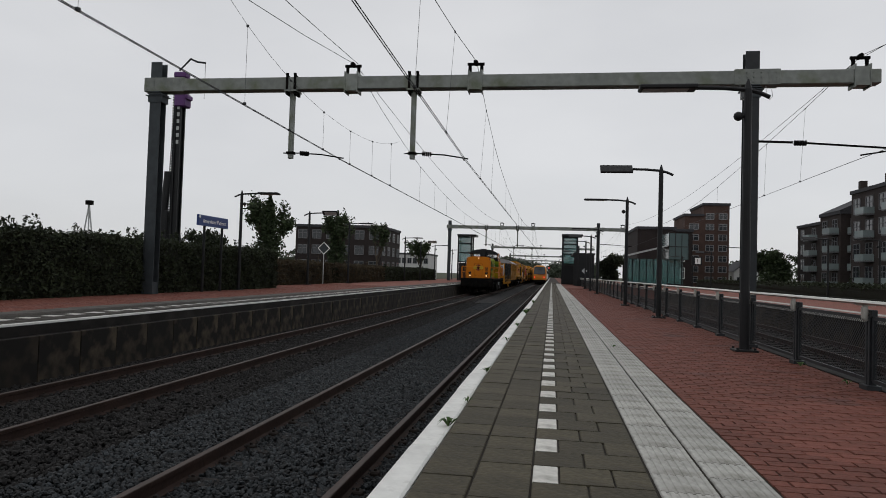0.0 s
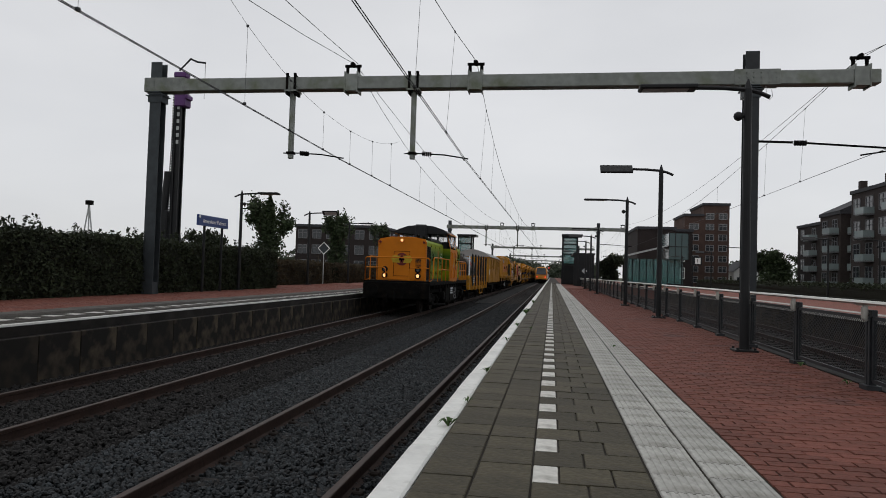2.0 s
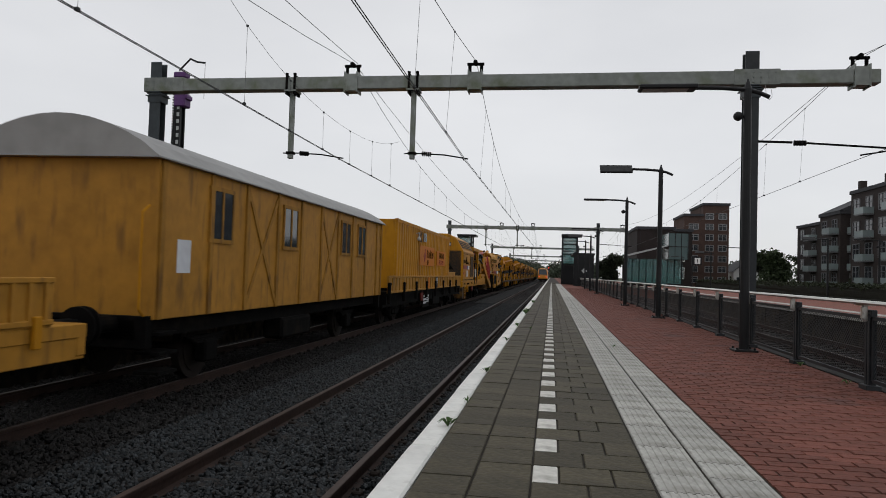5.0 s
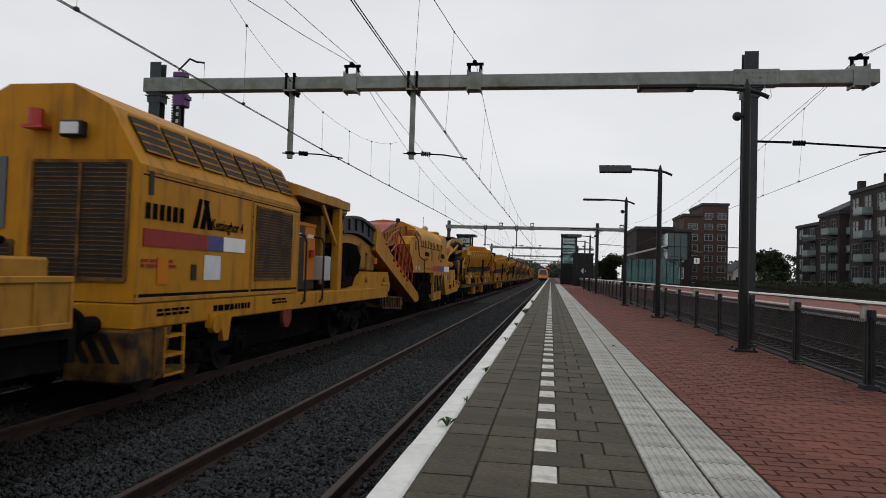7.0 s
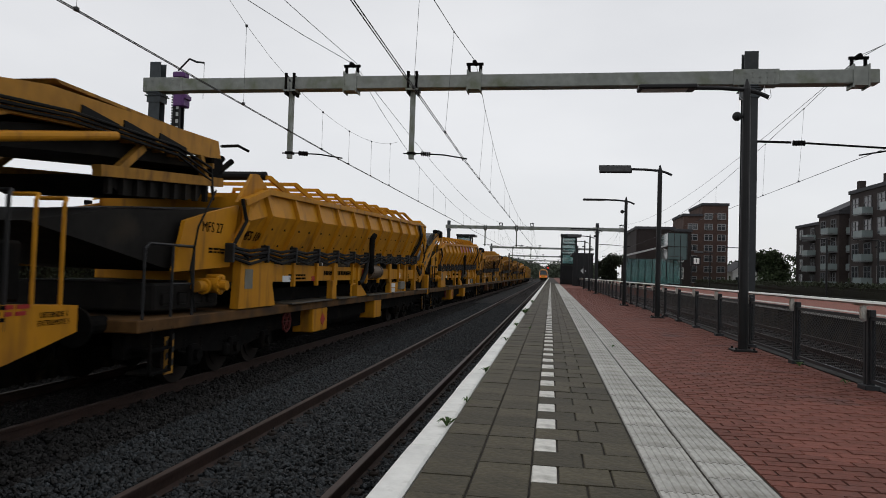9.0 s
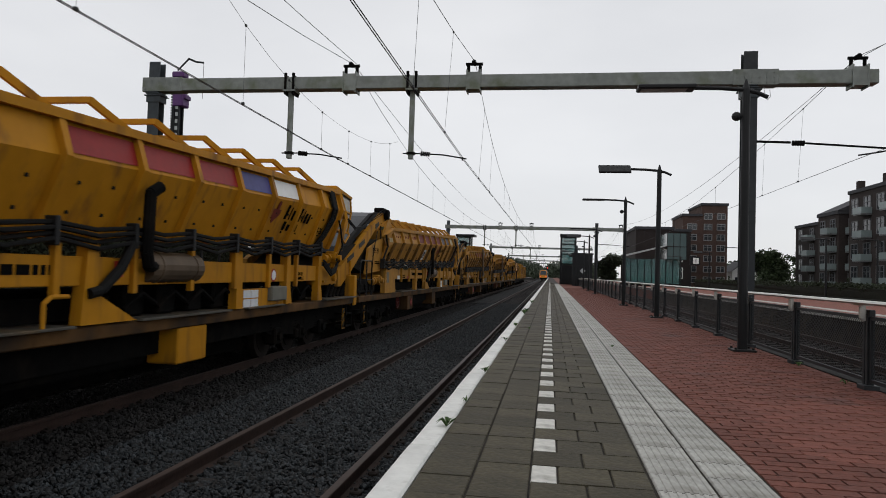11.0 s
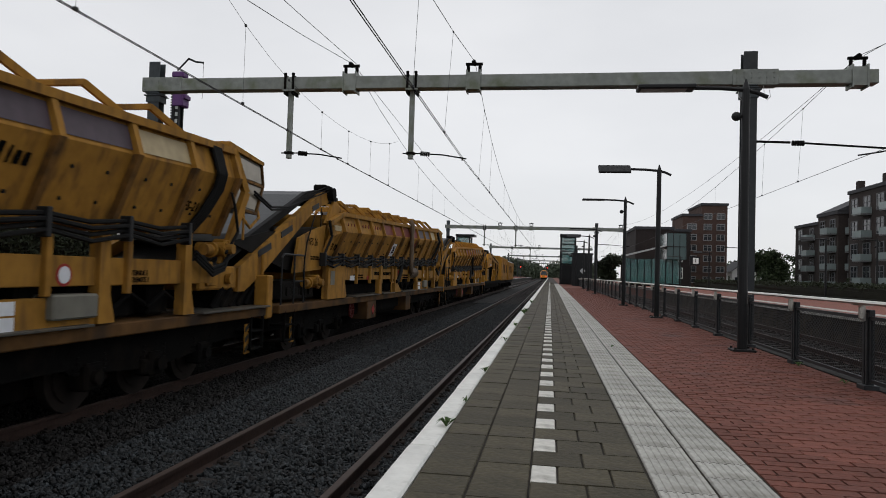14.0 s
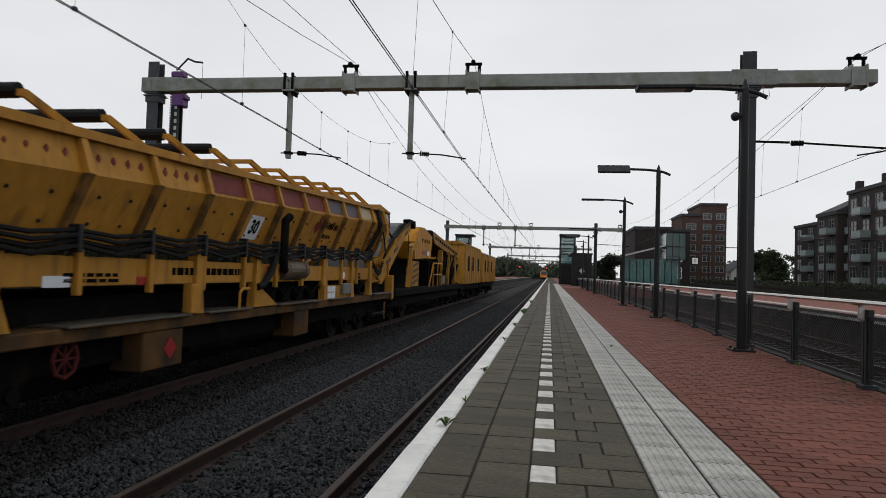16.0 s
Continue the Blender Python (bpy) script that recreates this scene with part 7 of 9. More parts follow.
def hopper_wagon(start, number, clean, paint, marks):
    """Conveyor hopper wagon: inclined ribbed bunker on a deck, hose loom, engine gear and a swing conveyor over the next wagon."""
    v = vehicle("hopper_wagon", start, marks["label"], "hopper wagon")
    y0, y1 = 3.75, 18.55
    n = 11
    lift = lambda y: (y - y0) / (y1 - y0) * 0.48
    # Bunker skin, one panel to each bay.
    def section(y):
        k = lift(y)
        return [(1.08, 1.92 + k * 0.7), (1.42, 2.66 + k), (1.3, 3.06 + k)]
    pitch = (y1 - y0) / n
    bm = B()
    for s in (-1, 1):
        for i in range(n):
            a, b = y0 + i * pitch, y0 + (i + 1) * pitch
            A, C2 = section(a), section(b)
            for j in (0, 1):
                bm.faces.new([bm.verts.new(p) for p in ((s * A[j][0], a, A[j][1]), (s * C2[j][0], b, C2[j][1]), (s * C2[j + 1][0], b, C2[j + 1][1]), (s * A[j + 1][0], a, A[j + 1][1]))])
    for y in (y0, y1):
        A = section(y)
        bm.faces.new([bm.verts.new(p) for p in [(x, y, z) for x, z in A] + [(-x, y, z) for x, z in reversed(A)]])
    A, C2 = section(y0), section(y1)
    bm.faces.new([bm.verts.new(p) for p in ((-A[0][0], y0, A[0][1]), (A[0][0], y0, A[0][1]), (C2[0][0], y1, C2[0][1]), (-C2[0][0], y1, C2[0][1]))])
    bm.faces.new([bm.verts.new(p) for p in ((-A[2][0], y0, A[2][1] - 0.3), (A[2][0], y0, A[2][1] - 0.3), (C2[2][0], y1, C2[2][1] - 0.3), (-C2[2][0], y1, C2[2][1] - 0.3))])
    bunker = part("bunker", bm, paint, v, "ribbed yellow ballast bunker")
    for i in range(n + 1):
        y = y0 + i * pitch
        A = section(y)
        for s in (-1, 1):
            if s < 0 and i % 3:
                continue
            bm = B()
            prism(bm, [(s * (A[1][0] - 0.02), A[1][1]), (s * (A[1][0] + 0.085), A[1][1]), (s * (A[2][0] + 0.08), A[2][1]), (s * (A[2][0] - 0.02), A[2][1])], y - 0.05, y + 0.05, "y")
            rib = part("rib", bm, paint, bunker)
            # Rust brown on old wagons also carries the shade of these down-facing flanks.
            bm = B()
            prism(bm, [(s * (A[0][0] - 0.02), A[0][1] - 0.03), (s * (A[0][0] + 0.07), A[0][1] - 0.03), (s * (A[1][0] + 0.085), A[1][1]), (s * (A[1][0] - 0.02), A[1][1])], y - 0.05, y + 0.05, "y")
            part("lower_flank", bm, paint if clean else M_RUST_SHADE, rib)
    bm = B()
    for s in (-1, 1):
        A, C2 = section(y0), section(y1)
        beam(bm, (s * (A[2][0] + 0.03), y0 - 0.05, A[2][1] + 0.03), (s * (C2[2][0] + 0.03), y1 + 0.05, C2[2][1] + 0.03), 0.14, 0.1)
    part("rim", bm, paint, bunker)
    # Bolt heads in two rows on every bay.
    bm = B()
    for i in range(n):
        for fy in (0.28, 0.72):
            for fz in (0.3, 0.7):
                y = y0 + (i + fy) * pitch
                A = section(y)
                x, z = A[0][0] + (A[1][0] - A[0][0]) * fz, A[0][1] + (A[1][1] - A[0][1]) * fz
                box(bm, x - 0.02, x + 0.018, y - 0.018, y + 0.018, z - 0.018, z + 0.018)
    tagged(part("bolt_heads", bm, M_RUBBER, bunker), kind="stuff")
    # Hoops above the rim.
    for i in range(1, n):
        y = y0 + i * pitch
        z = 3.09 + lift(y)
        bm = B()
        for s in (-1, 1):
            beam(bm, (s * 1.3, y, z), (s * 1.0, y - 0.42, z + 0.33), 0.07, 0.08)
        beam(bm, (-1.03, y - 0.42, z + 0.33), (1.03, y - 0.42, z + 0.33), 0.07, 0.07)
        hoop = part("hoop", bm, paint, bunker)
        if i < (5 if number == "30" else 2):
            bm = B()
            rod(bm, (-0.95, y - 0.42, z + 0.36), (0.93, y - 0.42, z + 0.36), 0.085, 10)
            part("foam_sleeve", bm, M_RUBBER, hoop, "black foam sleeve")
    # Raised front plate.
    bm = B()
    for s in (-1, 1):
        prism(bm, [(2.75, 2.8), (3.3, 3.34), (3.52, 3.36), (4.05, 3.1), (3.75, 3.02)], s * 1.27 - 0.03, s * 1.27 + 0.03)
        prism(bm, [(0.95, 1.66), (2.6, 1.75), (2.86, 2.76), (2.0, 2.58), (1.2, 2.38)], s * 1.24 - 0.03, s * 1.24 + 0.03)
        for a, b in ((0, 1), (1, 2)):
            lo, hi = section(y0)[a], section(y0)[b]
            f0, f1 = ((2.55, 1.94), (2.8, 2.48), (2.92, 2.74))[a], ((2.55, 1.94), (2.8, 2.48), (2.92, 2.74))[b]
            bm.faces.new([bm.verts.new(p) for p in ((s * (lo[0] - 0.02), f0[0], f0[1]), (s * lo[0], y0, lo[1]), (s * hi[0], y0, hi[1]), (s * (hi[0] - 0.02), f1[0], f1[1]))])
    box(bm, -1.27, 1.27, 2.9, 2.98, 2.0, 2.9)
    part("front_plate", bm, paint, bunker)
    bm = B()
    beam(bm, (1.36, 2.8, 2.8), (1.36, 3.75, 3.08), 0.14, 0.1)
    beam(bm, (1.42, 2.85, 2.52), (1.42, 2.9, 2.74), 0.09, 0.1)
    beam(bm, (1.3, 2.6, 2.0), (1.42, 2.84, 2.5), 0.09, 0.1)
    part("front_edge", bm, paint, bunker)
    # Stripes and writing.
    def strip(i0, i1, z0, z1, m, over=0.012):
        bm = B()
        for i in range(i0, i1):
            a, b = y0 + i * pitch + 0.05, y0 + (i + 1) * pitch - 0.05
            for y_a, y_b in ((a, b),):
                P = []
                for y, z in ((y_a, z0), (y_b, z0), (y_b, z1), (y_a, z1)):
                    k = lift(y)
                    zz = z + k
                    f = (zz - (2.66 + k)) / 0.4
                    P.append(bm.verts.new((1.42 - 0.12 * f + over, y, zz)))
                bm.faces.new(P)
        return part("stripe", bm, m, bunker)
    for i0, i1, m in marks["strips"]:
        strip(i0, i1, 2.71, 3.0, m)
    for i in range(0 if clean else 3):
        for j in range(4):
            y, r = y0 + (i + 0.2 + 0.2 * j) * pitch, 0.025 + 0.012 * (i + j / 4)
            k, bm = lift(y), B()
            prism(bm, [(y - r, 2.85 + k), (y, 2.85 + k - r * 1.4), (y + r, 2.85 + k), (y, 2.85 + k + r * 1.4)], 1.36, 1.378)
            part("diamond", bm, M_RED_DULL, bunker)
    def skin(y, f):
        A = section(y)
        return Vector((A[0][0] + (A[1][0] - A[0][0]) * f + 0.008, y, A[0][1] + (A[1][1] - A[0][1]) * f))
    tilt = Matrix.Rotation(math.atan2(0.34, 0.74), 4, "Y")
    def label_at(text, y, f, size, m, bold=0.003):
        p = skin(y, f)
        lettering("lettering", text, size, m, bunker, Matrix.Translation(p) @ tilt @ on_side(0.012, 0, 0), bold=bold, squeeze=0.9)
    if marks["name"]:
        yn, wide = (16.05, 1.4) if clean else (13.86, 0.92)
        for shape, yc, f, length, high in (("TtxxTtxx", yn, 0.73, wide, wide * 0.21), ("Txtt" if clean else "Txttxxtxx", yn - wide * 0.15, 0.44, wide * 0.6, wide * 0.13)):
            wordmark(bunker, Matrix.Translation(skin(yc, f)) @ tilt @ Matrix.Translation((0.008, 0, 0)), shape, length, high, M_INK)
        bm = B()
        prism(bm, [(-0.05, -0.2), (0.16, 0.0), (0.16, 0.09), (0.05, 0.09), (0.05, 0.25), (-0.05, 0.25), (-0.05, 0.09), (-0.2, 0.09), (-0.2, -0.03)], 0, 0.008)
        em = part("emblem", bm, M_RED_DULL, bunker)
        em.matrix_basis = Matrix.Translation(skin(yn - wide * 0.5 - 0.45, 0.68)) @ tilt
    label_at("MFS 100", 3.4, 0.5, 0.24, M_INK)
    label_at("MFS-" + number, 17.45, 0.42, 0.2, M_INK)
    lettering("lettering", "MFS " + number, 0.22, M_INK, bunker, on_side(1.275, 2.0, 2.33))
    if not clean:
        bm = B()
        box(bm, 1.385, 1.41, 3.05, 3.6, 2.66, 2.78)
        part("stripe", bm, M_WHITE_FADED, bunker)
        bm = B()
        box(bm, -0.002, 0.006, -0.26, 0.26, -0.22, 0.22)
        tag = part("number_plate", bm, M_PAPER, bunker)
        tag.matrix_basis = Matrix.Translation(skin(y0 + 4.45 * pitch, 0.48)) @ tilt
        label_at(number, y0 + 4.45 * pitch, 0.48, 0.36, M_INK, 0.012)
    bars(bunker, 1.275, 1.9, 2.0, 2, 0.6, 0.03, M_INK)
    # Hose loom.
    bm = B()
    for h in range(4):
        pts = []
        for i in range(-2, n * 2 - 1):
            y = y0 - 0.1 + i * pitch / 2
            sag = 0.0 if i % 2 == 0 else 0.05 + 0.015 * h
            pts.append(Vector((1.42 + 0.035 * (h % 2), y, 2.08 - h * 0.055 - sag + lift(y) * 0.45)))
        bm = B()
        for p, q in zip(pts, pts[1:]):
            rod(bm, p, q, 0.026, 6, caps=False)
        hose = part("hose", bm, M_RUBBER, v if h == 0 else loom, "black hydraulic hose")
        loom = hose if h == 0 else loom
    for i in range(-1, n):
        bm = B()
        y = y0 - 0.1 + i * pitch
        box(bm, 1.34, 1.485, y - 0.035, y + 0.035, 1.84 + lift(y) * 0.45, 2.14 + lift(y) * 0.45, 0.01)
        part("hose_clamp", bm, M_BLACK, loom)
    bm = B()
    pipe(bm, [(1.4, 2.7, 2.85), (1.44, 2.8, 2.5), (1.38, 2.5, 2.1), (1.44, 2.9, 1.9)], 0.03)
    pipe(bm, [(1.3, 2.0, 2.9), (1.36, 1.4, 2.3), (1.38, 1.2, 1.7), (1.36, 1.4, 1.1)], 0.015)
    pipe(bm, [(1.46, 18.2, 1.95), (1.5, 18.5, 2.3), (1.48, 18.4, 2.7), (1.44, 18.35, 2.9)], 0.022)
    for h in range(3):
        pipe(bm, [(1.46, 17.3, 1.95 - 0.05 * h), (1.49, 17.75, 1.72 - 0.05 * h), (1.46, 18.15, 1.8 - 0.05 * h), (1.44, 18.4, 2.0)], 0.026)
    part("loose_hoses", bm, M_RUBBER, loom)
    # Body beam with buttress legs; gear visible in the openings.
    bm = B()
    box(bm, -1.3, 1.36, 2.9, 18.0, 1.5, 1.82, 0.01)
    beam_part = part("side_beam", bm, paint, v)
    bm = B()
    prism(bm, [(2.72, 1.9), (4.05, 1.9), (4.0, 1.45), (4.15, 1.08), (2.65, 1.08)], 1.28, 1.42)
    gusset = part("gusset", bm, paint, v)
    bm = B()
    box(bm, 1.42, 1.428, 2.85, 3.15, 1.4, 1.72)
    part("mesh_window", bm, M_CABINET, gusset)
    bm = B()
    box(bm, 1.3, 1.37, 13.45, 15.3, 1.08, 1.39)
    panel = part("side_panel", bm, paint, v)
    bm = B()
    for k in range(4):
        box(bm, 1.37, 1.378, 13.55 + 0.3 * (k // 2), 13.83 + 0.3 * (k // 2), 1.24 - 0.15 * (k % 2), 1.37 - 0.15 * (k % 2))
    part("data_sheet", bm, M_PAPER, panel)
    lettering("lettering", "UITEINDE 1\nEXTREMITE 1", 0.085, M_INK, beam_part, on_side(1.364, 16.1, 1.6), bold=0.002)
    bm = B()
    rod(bm, (1.36, 14.8, 1.62), (1.366, 14.8, 1.62), 0.12, 20)
    ring = part("prohibition_sign", bm, M_RED, beam_part, "round red-ringed prohibition sign")
    bm = B()
    rod(bm, (1.366, 14.8, 1.62), (1.37, 14.8, 1.62), 0.09, 20)
    part("sign_face", bm, M_PAPER, ring)
    for (a, b, z) in ((7.55, 7.8, 1.08), (9.6, 10.3, 1.08), (13.2, 13.45, 1.08), (15.3, 15.6, 1.08), (17.1, 17.4, 1.08)):
        bm = B()
        foot = 0.22 if a < 5 or 9 < a < 10 else 0.0
        prism(bm, [(a, 1.95 + lift(a) * 0.6), (a + 0.16, 1.95 + lift(a) * 0.6), (a + 0.2, 1.4), (b + foot, z), (a - foot * 0.4, z)], 1.28, 1.42)
        part("buttress", bm, paint, v)
    for i in range(n):
        y = y0 + i * pitch
        if y > 4.2:
            bm = B()
            box(bm, 1.34, 1.42, y - 0.045, y + 0.045, 1.4, 1.95 + lift(y) * 0.65, 0.01)
            part("post", bm, paint, v)
    bars(beam_part, 1.364, 4.9, 1.6, 2, 1.0, 0.04, M_INK)
    bars(beam_part, 1.364, 7.0, 1.62, 1, 2.2, 0.1, M_INK)
    bars(beam_part, 1.364, 10.9, 1.6, 2, 1.0, 0.05, M_INK)
    for y, w, h, m in ((4.6, 0.4, 0.12, M_PAPER), (6.2, 0.3, 0.1, M_RED)):
        bm = B()
        box(bm, 1.36, 1.367, y, y + w, 1.55 - h / 2, 1.55 + h / 2)
        part("label", bm, m, beam_part)
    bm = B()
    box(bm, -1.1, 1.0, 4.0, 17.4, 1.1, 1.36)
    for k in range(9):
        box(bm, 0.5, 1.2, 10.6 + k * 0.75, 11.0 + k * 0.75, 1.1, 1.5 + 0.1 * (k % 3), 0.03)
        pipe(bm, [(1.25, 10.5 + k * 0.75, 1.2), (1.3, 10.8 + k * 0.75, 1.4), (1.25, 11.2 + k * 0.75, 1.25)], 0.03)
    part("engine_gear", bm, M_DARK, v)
    tall = number in ("21", "26")
    back = 1.1 if tall else 0.0
    bm = B()
    rod(bm, (1.3, 10.75 + back, 1.72), (1.3, 12.0 + back, 1.72), 0.2, 18)
    for d in (0.2, 1.05):
        rod(bm, (1.3, 10.75 + back + d, 1.72), (1.3, 10.79 + back + d, 1.72), 0.212, 18)
    muffler = part("muffler", bm, M_MUFFLER, v, "dull steel exhaust muffler")
    bm = B()
    rise = [(1.5, 10.58 + back, 3.42), (1.42, 10.6 + back, 3.55)] if tall else [(1.5, 10.58, 2.62), (1.52, 10.75, 2.72)]
    pipe(bm, [(1.4, 10.9 + back, 1.72), (1.5, 10.6 + back, 1.74), (1.5, 10.55 + back, 1.9)] + rise, 0.075, 10)
    part("exhaust_pipe", bm, M_MUFFLER if tall else M_DARK, muffler)
    bm = B()
    box(bm, 1.2, 1.46, 14.55, 15.25, 1.16, 1.42, 0.02)
    part("junction_box", bm, M_CABINET, v)
    bm = B()
    rod(bm, (1.35, 10.2, 1.6), (1.35, 10.2, 1.78), 0.07, 12)
    part("beacon", bm, M_BEACON, v)
    # Hydraulic motors at the ends.
    for y, hub in ((2.0, 1.47), (18.3, 2.02)):
        bm = B()
        rod(bm, (1.0, y, 1.62), (1.46, y, 1.62), 0.1, 14)
        rod(bm, (1.46, y, 1.62), (1.5, y, 1.62), 0.14, 14)
        rod(bm, (1.5, y, 1.62), (1.6, y, 1.62), 0.075, 12)
        rod(bm, (1.3, y - 0.38, 1.6), (1.3, y + 0.3, 1.6), 0.085, 14)
        rod(bm, (1.3, y - 0.18, 1.6), (1.3, y - 0.12, 1.6), 0.12, 14)
        box(bm, 1.18, 1.42, y + 0.1, y + 0.32, 1.5, 1.78, 0.03)
        for k in range(8):
            a = k * math.pi / 4
            rod(bm, (1.5, y + 0.11 * math.cos(a), 1.62 + 0.11 * math.sin(a)), (1.52, y + 0.11 * math.cos(a), 1.62 + 0.11 * math.sin(a)), 0.018, 6)
        bmesh.ops.translate(bm, vec=(-0.06, 0, hub - 1.62), verts=bm.verts)
        part("hydraulic_motor", bm, paint, v)
    bm = B()
    box(bm, 1.3, 1.44, 7.4, 7.56, 1.09, 1.5, 0.01)
    box(bm, 1.44, 1.45, 7.42, 7.54, 1.36, 1.46)
    part("valve_stand", bm, paint, v)
    bm = B()
    pipe(bm, [(1.42, 8.95, 1.09), (1.42, 8.95, 1.34), (1.42, 9.05, 1.4), (1.42, 9.3, 1.4)], 0.025, 8)
    part("grab_hoop", bm, paint, v)
    bm = B()
    pipe(bm, [(1.44, 10.35, 2.0), (1.47, 10.1, 1.7), (1.47, 9.75, 1.45), (1.44, 9.6, 1.42)], 0.06, 10)
    part("air_hose", bm, M_RUBBER, v)
    bm = B()
    box(bm, -0.6, 0.6, 4.9, 15.3, 0.2, 0.9, 0.03)
    for k in range(5):
        rod(bm, (0.6, 8.0 + k * 1.3, 0.5), (0.95, 8.4 + k * 1.3, 0.72), 0.05, 8)
    rod(bm, (0.85, 8.2, 0.55), (0.85, 11.4, 0.55), 0.17, 14)
    part("brake_gear", bm, M_DARK, v)
    # Deck.
    bm = B()
    box(bm, -1.38, 1.38, 0.0, 20.3, 0.9, 1.06, 0.015)
    deck = part("deck_frame", bm, M_DECK_EDGE, v)
    bm = B()
    for a, b in ((4.9, 7.4), (7.9, 9.4), (10.6, 13.0), (13.6, 15.2), (17.6, 20.0)):
        bm = B()
        box(bm, 0.7, 1.46, a, b, 1.06, 1.09, 0.005)
        part("walkway_grating", bm, M_DECK, deck)
    bm = B()
    for s in (-1, 1):
        box(bm, s * 1.0 - 0.08, s * 1.0 + 0.08, 0.2, 20.1, 0.55, 0.9)
    part("sole_bar", bm, M_DARK, deck)
    for a, b, m in ((6.4, 7.35, paint), (11.6, 12.4, paint)):
        bm = B()
        box(bm, 0.9, 1.36, a, b, 0.4, 0.9, 0.02)
        chest = part("equipment_box", bm, m if clean else M_DECK_EDGE, v)
        if a < 8:
            bm = B()
            prism(bm, [(a + 0.62, 0.8), (a + 0.78, 0.65), (a + 0.62, 0.5), (a + 0.46, 0.65)], 1.36, 1.368)
            part("hazard_label", bm, M_RED, chest)
    bogie(v, 3.2, (-1.3, 0.0, 1.3))
    bogie(v, 17.0, (-1.3, 0.0, 1.3))
    bm = B()
    for k in range(8):
        a = k * math.pi / 4
        rod(bm, (1.28, 5.1, 0.72), (1.28, 5.1 + 0.2 * math.cos(a), 0.72 + 0.2 * math.sin(a)), 0.014, 5)
        b = a + math.pi / 4
        rod(bm, (1.28, 5.1 + 0.2 * math.cos(a), 0.72 + 0.2 * math.sin(a)), (1.28, 5.1 + 0.2 * math.cos(b), 0.72 + 0.2 * math.sin(b)), 0.022, 6)
    part("hand_wheel", bm, M_HAND_WHEEL, v)
    # Loading mouth at the front.
    bm = B()
    prism(bm, [(-1.6, 2.16), (-0.1, 2.42), (1.2, 2.52), (2.7, 2.7), (2.5, 1.9), (1.7, 1.66), (0.9, 1.72)], -1.15, 1.12)
    part("rubber_skirt", bm, M_SKIRT, v, "black rubber loading skirt")
    bm = B()
    box(bm, -1.0, 1.15, 0.7, 2.5, 1.12, 1.5, 0.03)
    for k in range(4):
        box(bm, 1.15, 1.18, 0.85 + k * 0.42, 1.1 + k * 0.42, 1.2, 1.38, 0.03)
    part("tail_station", bm, M_SKIRT, v)
    handrail(v, [(1.34, 0.15, 1.06), (1.34, 0.15, 1.95), (1.34, 0.25, 2.02), (1.34, 1.35, 2.02)], [(1.34, 0.8, 2.02), (1.34, 1.35, 2.02)], 0.02, 1.06, 1.5, M_BLACK)
    bm = B()
    for z in (0.35, 0.65):
        box(bm, 1.05, 1.38, 0.3, 0.8, z, z + 0.03)
        box(bm, 1.05, 1.38, 19.4, 19.9, z, z + 0.03)
    for y in (0.3, 0.78, 19.4, 19.88):
        box(bm, 1.34, 1.38, y, y + 0.03, 0.35, 0.95)
    part("step", bm, M_DARK, v)
    # Operator's glazed box at the rear rim.
    bm = B()
    prism(bm, [(18.67, 2.72), (19.67, 2.68), (19.94, 3.2), (19.84, 3.56), (18.67, 3.64)], -0.9, 1.24)
    cabin = part("operator_cabin", bm, M_CABIN_BODY, v, "dusty glazed operator cabin")
    for outline in ([(18.75, 2.78), (19.62, 2.74), (19.84, 3.14), (18.75, 3.18)], [(18.75, 3.26), (19.86, 3.22), (19.78, 3.5), (18.75, 3.57)]):
        bm = B()
        prism(bm, outline, 1.24, 1.256)
        part("pane", bm, M_CABIN, cabin)
    bm = B()
    for p, q in (((18.67, 2.72), (19.67, 2.68)), ((19.67, 2.68), (19.94, 3.2)), ((19.94, 3.2), (19.84, 3.56)), ((18.67, 3.22), (19.92, 3.18))):
        beam(bm, (1.25, p[0], p[1]), (1.25, q[0], q[1]), 0.05, 0.045)
    part("cabin_frame", bm, paint if clean else M_RUST_SHADE, cabin)
    bm = B()
    prism(bm, [(18.52, 3.64), (19.84, 3.54), (19.87, 3.6), (18.52, 3.73)], -0.95, 1.3)
    part("cabin_roof", bm, paint, cabin)
    bm = B()
    pipe(bm, [(1.25, 18.92, 2.7), (1.27, 19.42, 2.42), (1.27, 19.77, 2.62), (1.2, 19.87, 2.75)], 0.025)
    rod(bm, (1.27, 19.17, 2.2), (1.27, 19.17, 2.68), 0.02, 6)
    part("cabin_rail", bm, paint, cabin)
    # Black cable duct and end strut at the rear of the bunker.
    bm = B()
    A = section(18.05)
    for h in range(5):
        d = 0.055 * h
        pipe(bm, [skin(17.55 + d, 0.0) + Vector((0.03, 0, 0)), skin(17.71 + d, 0.3) + Vector((0.07, 0, 0)), skin(17.87 + d, 0.75) + Vector((0.07, 0, 0)), skin(17.85 + d, 1.0) + Vector((0.05, 0, 0)), Vector((A[2][0] + 0.08, 17.81 + d, A[2][1]))], 0.032)
    part("cable_duct", bm, M_RUBBER, bunker)
    bm = B()
    beam(bm, (1.34, 18.3, 1.78), (1.46, 18.8, 2.95), 0.1, 0.12)
    beam(bm, (1.46, 18.8, 2.95), (1.34, 18.55, 3.6), 0.1, 0.1)
    part("end_strut", bm, paint, bunker)
    # Swing conveyor.
    a, b = Vector((0, 18.7, 1.5)), Vector((0, 23.9, 3.52))
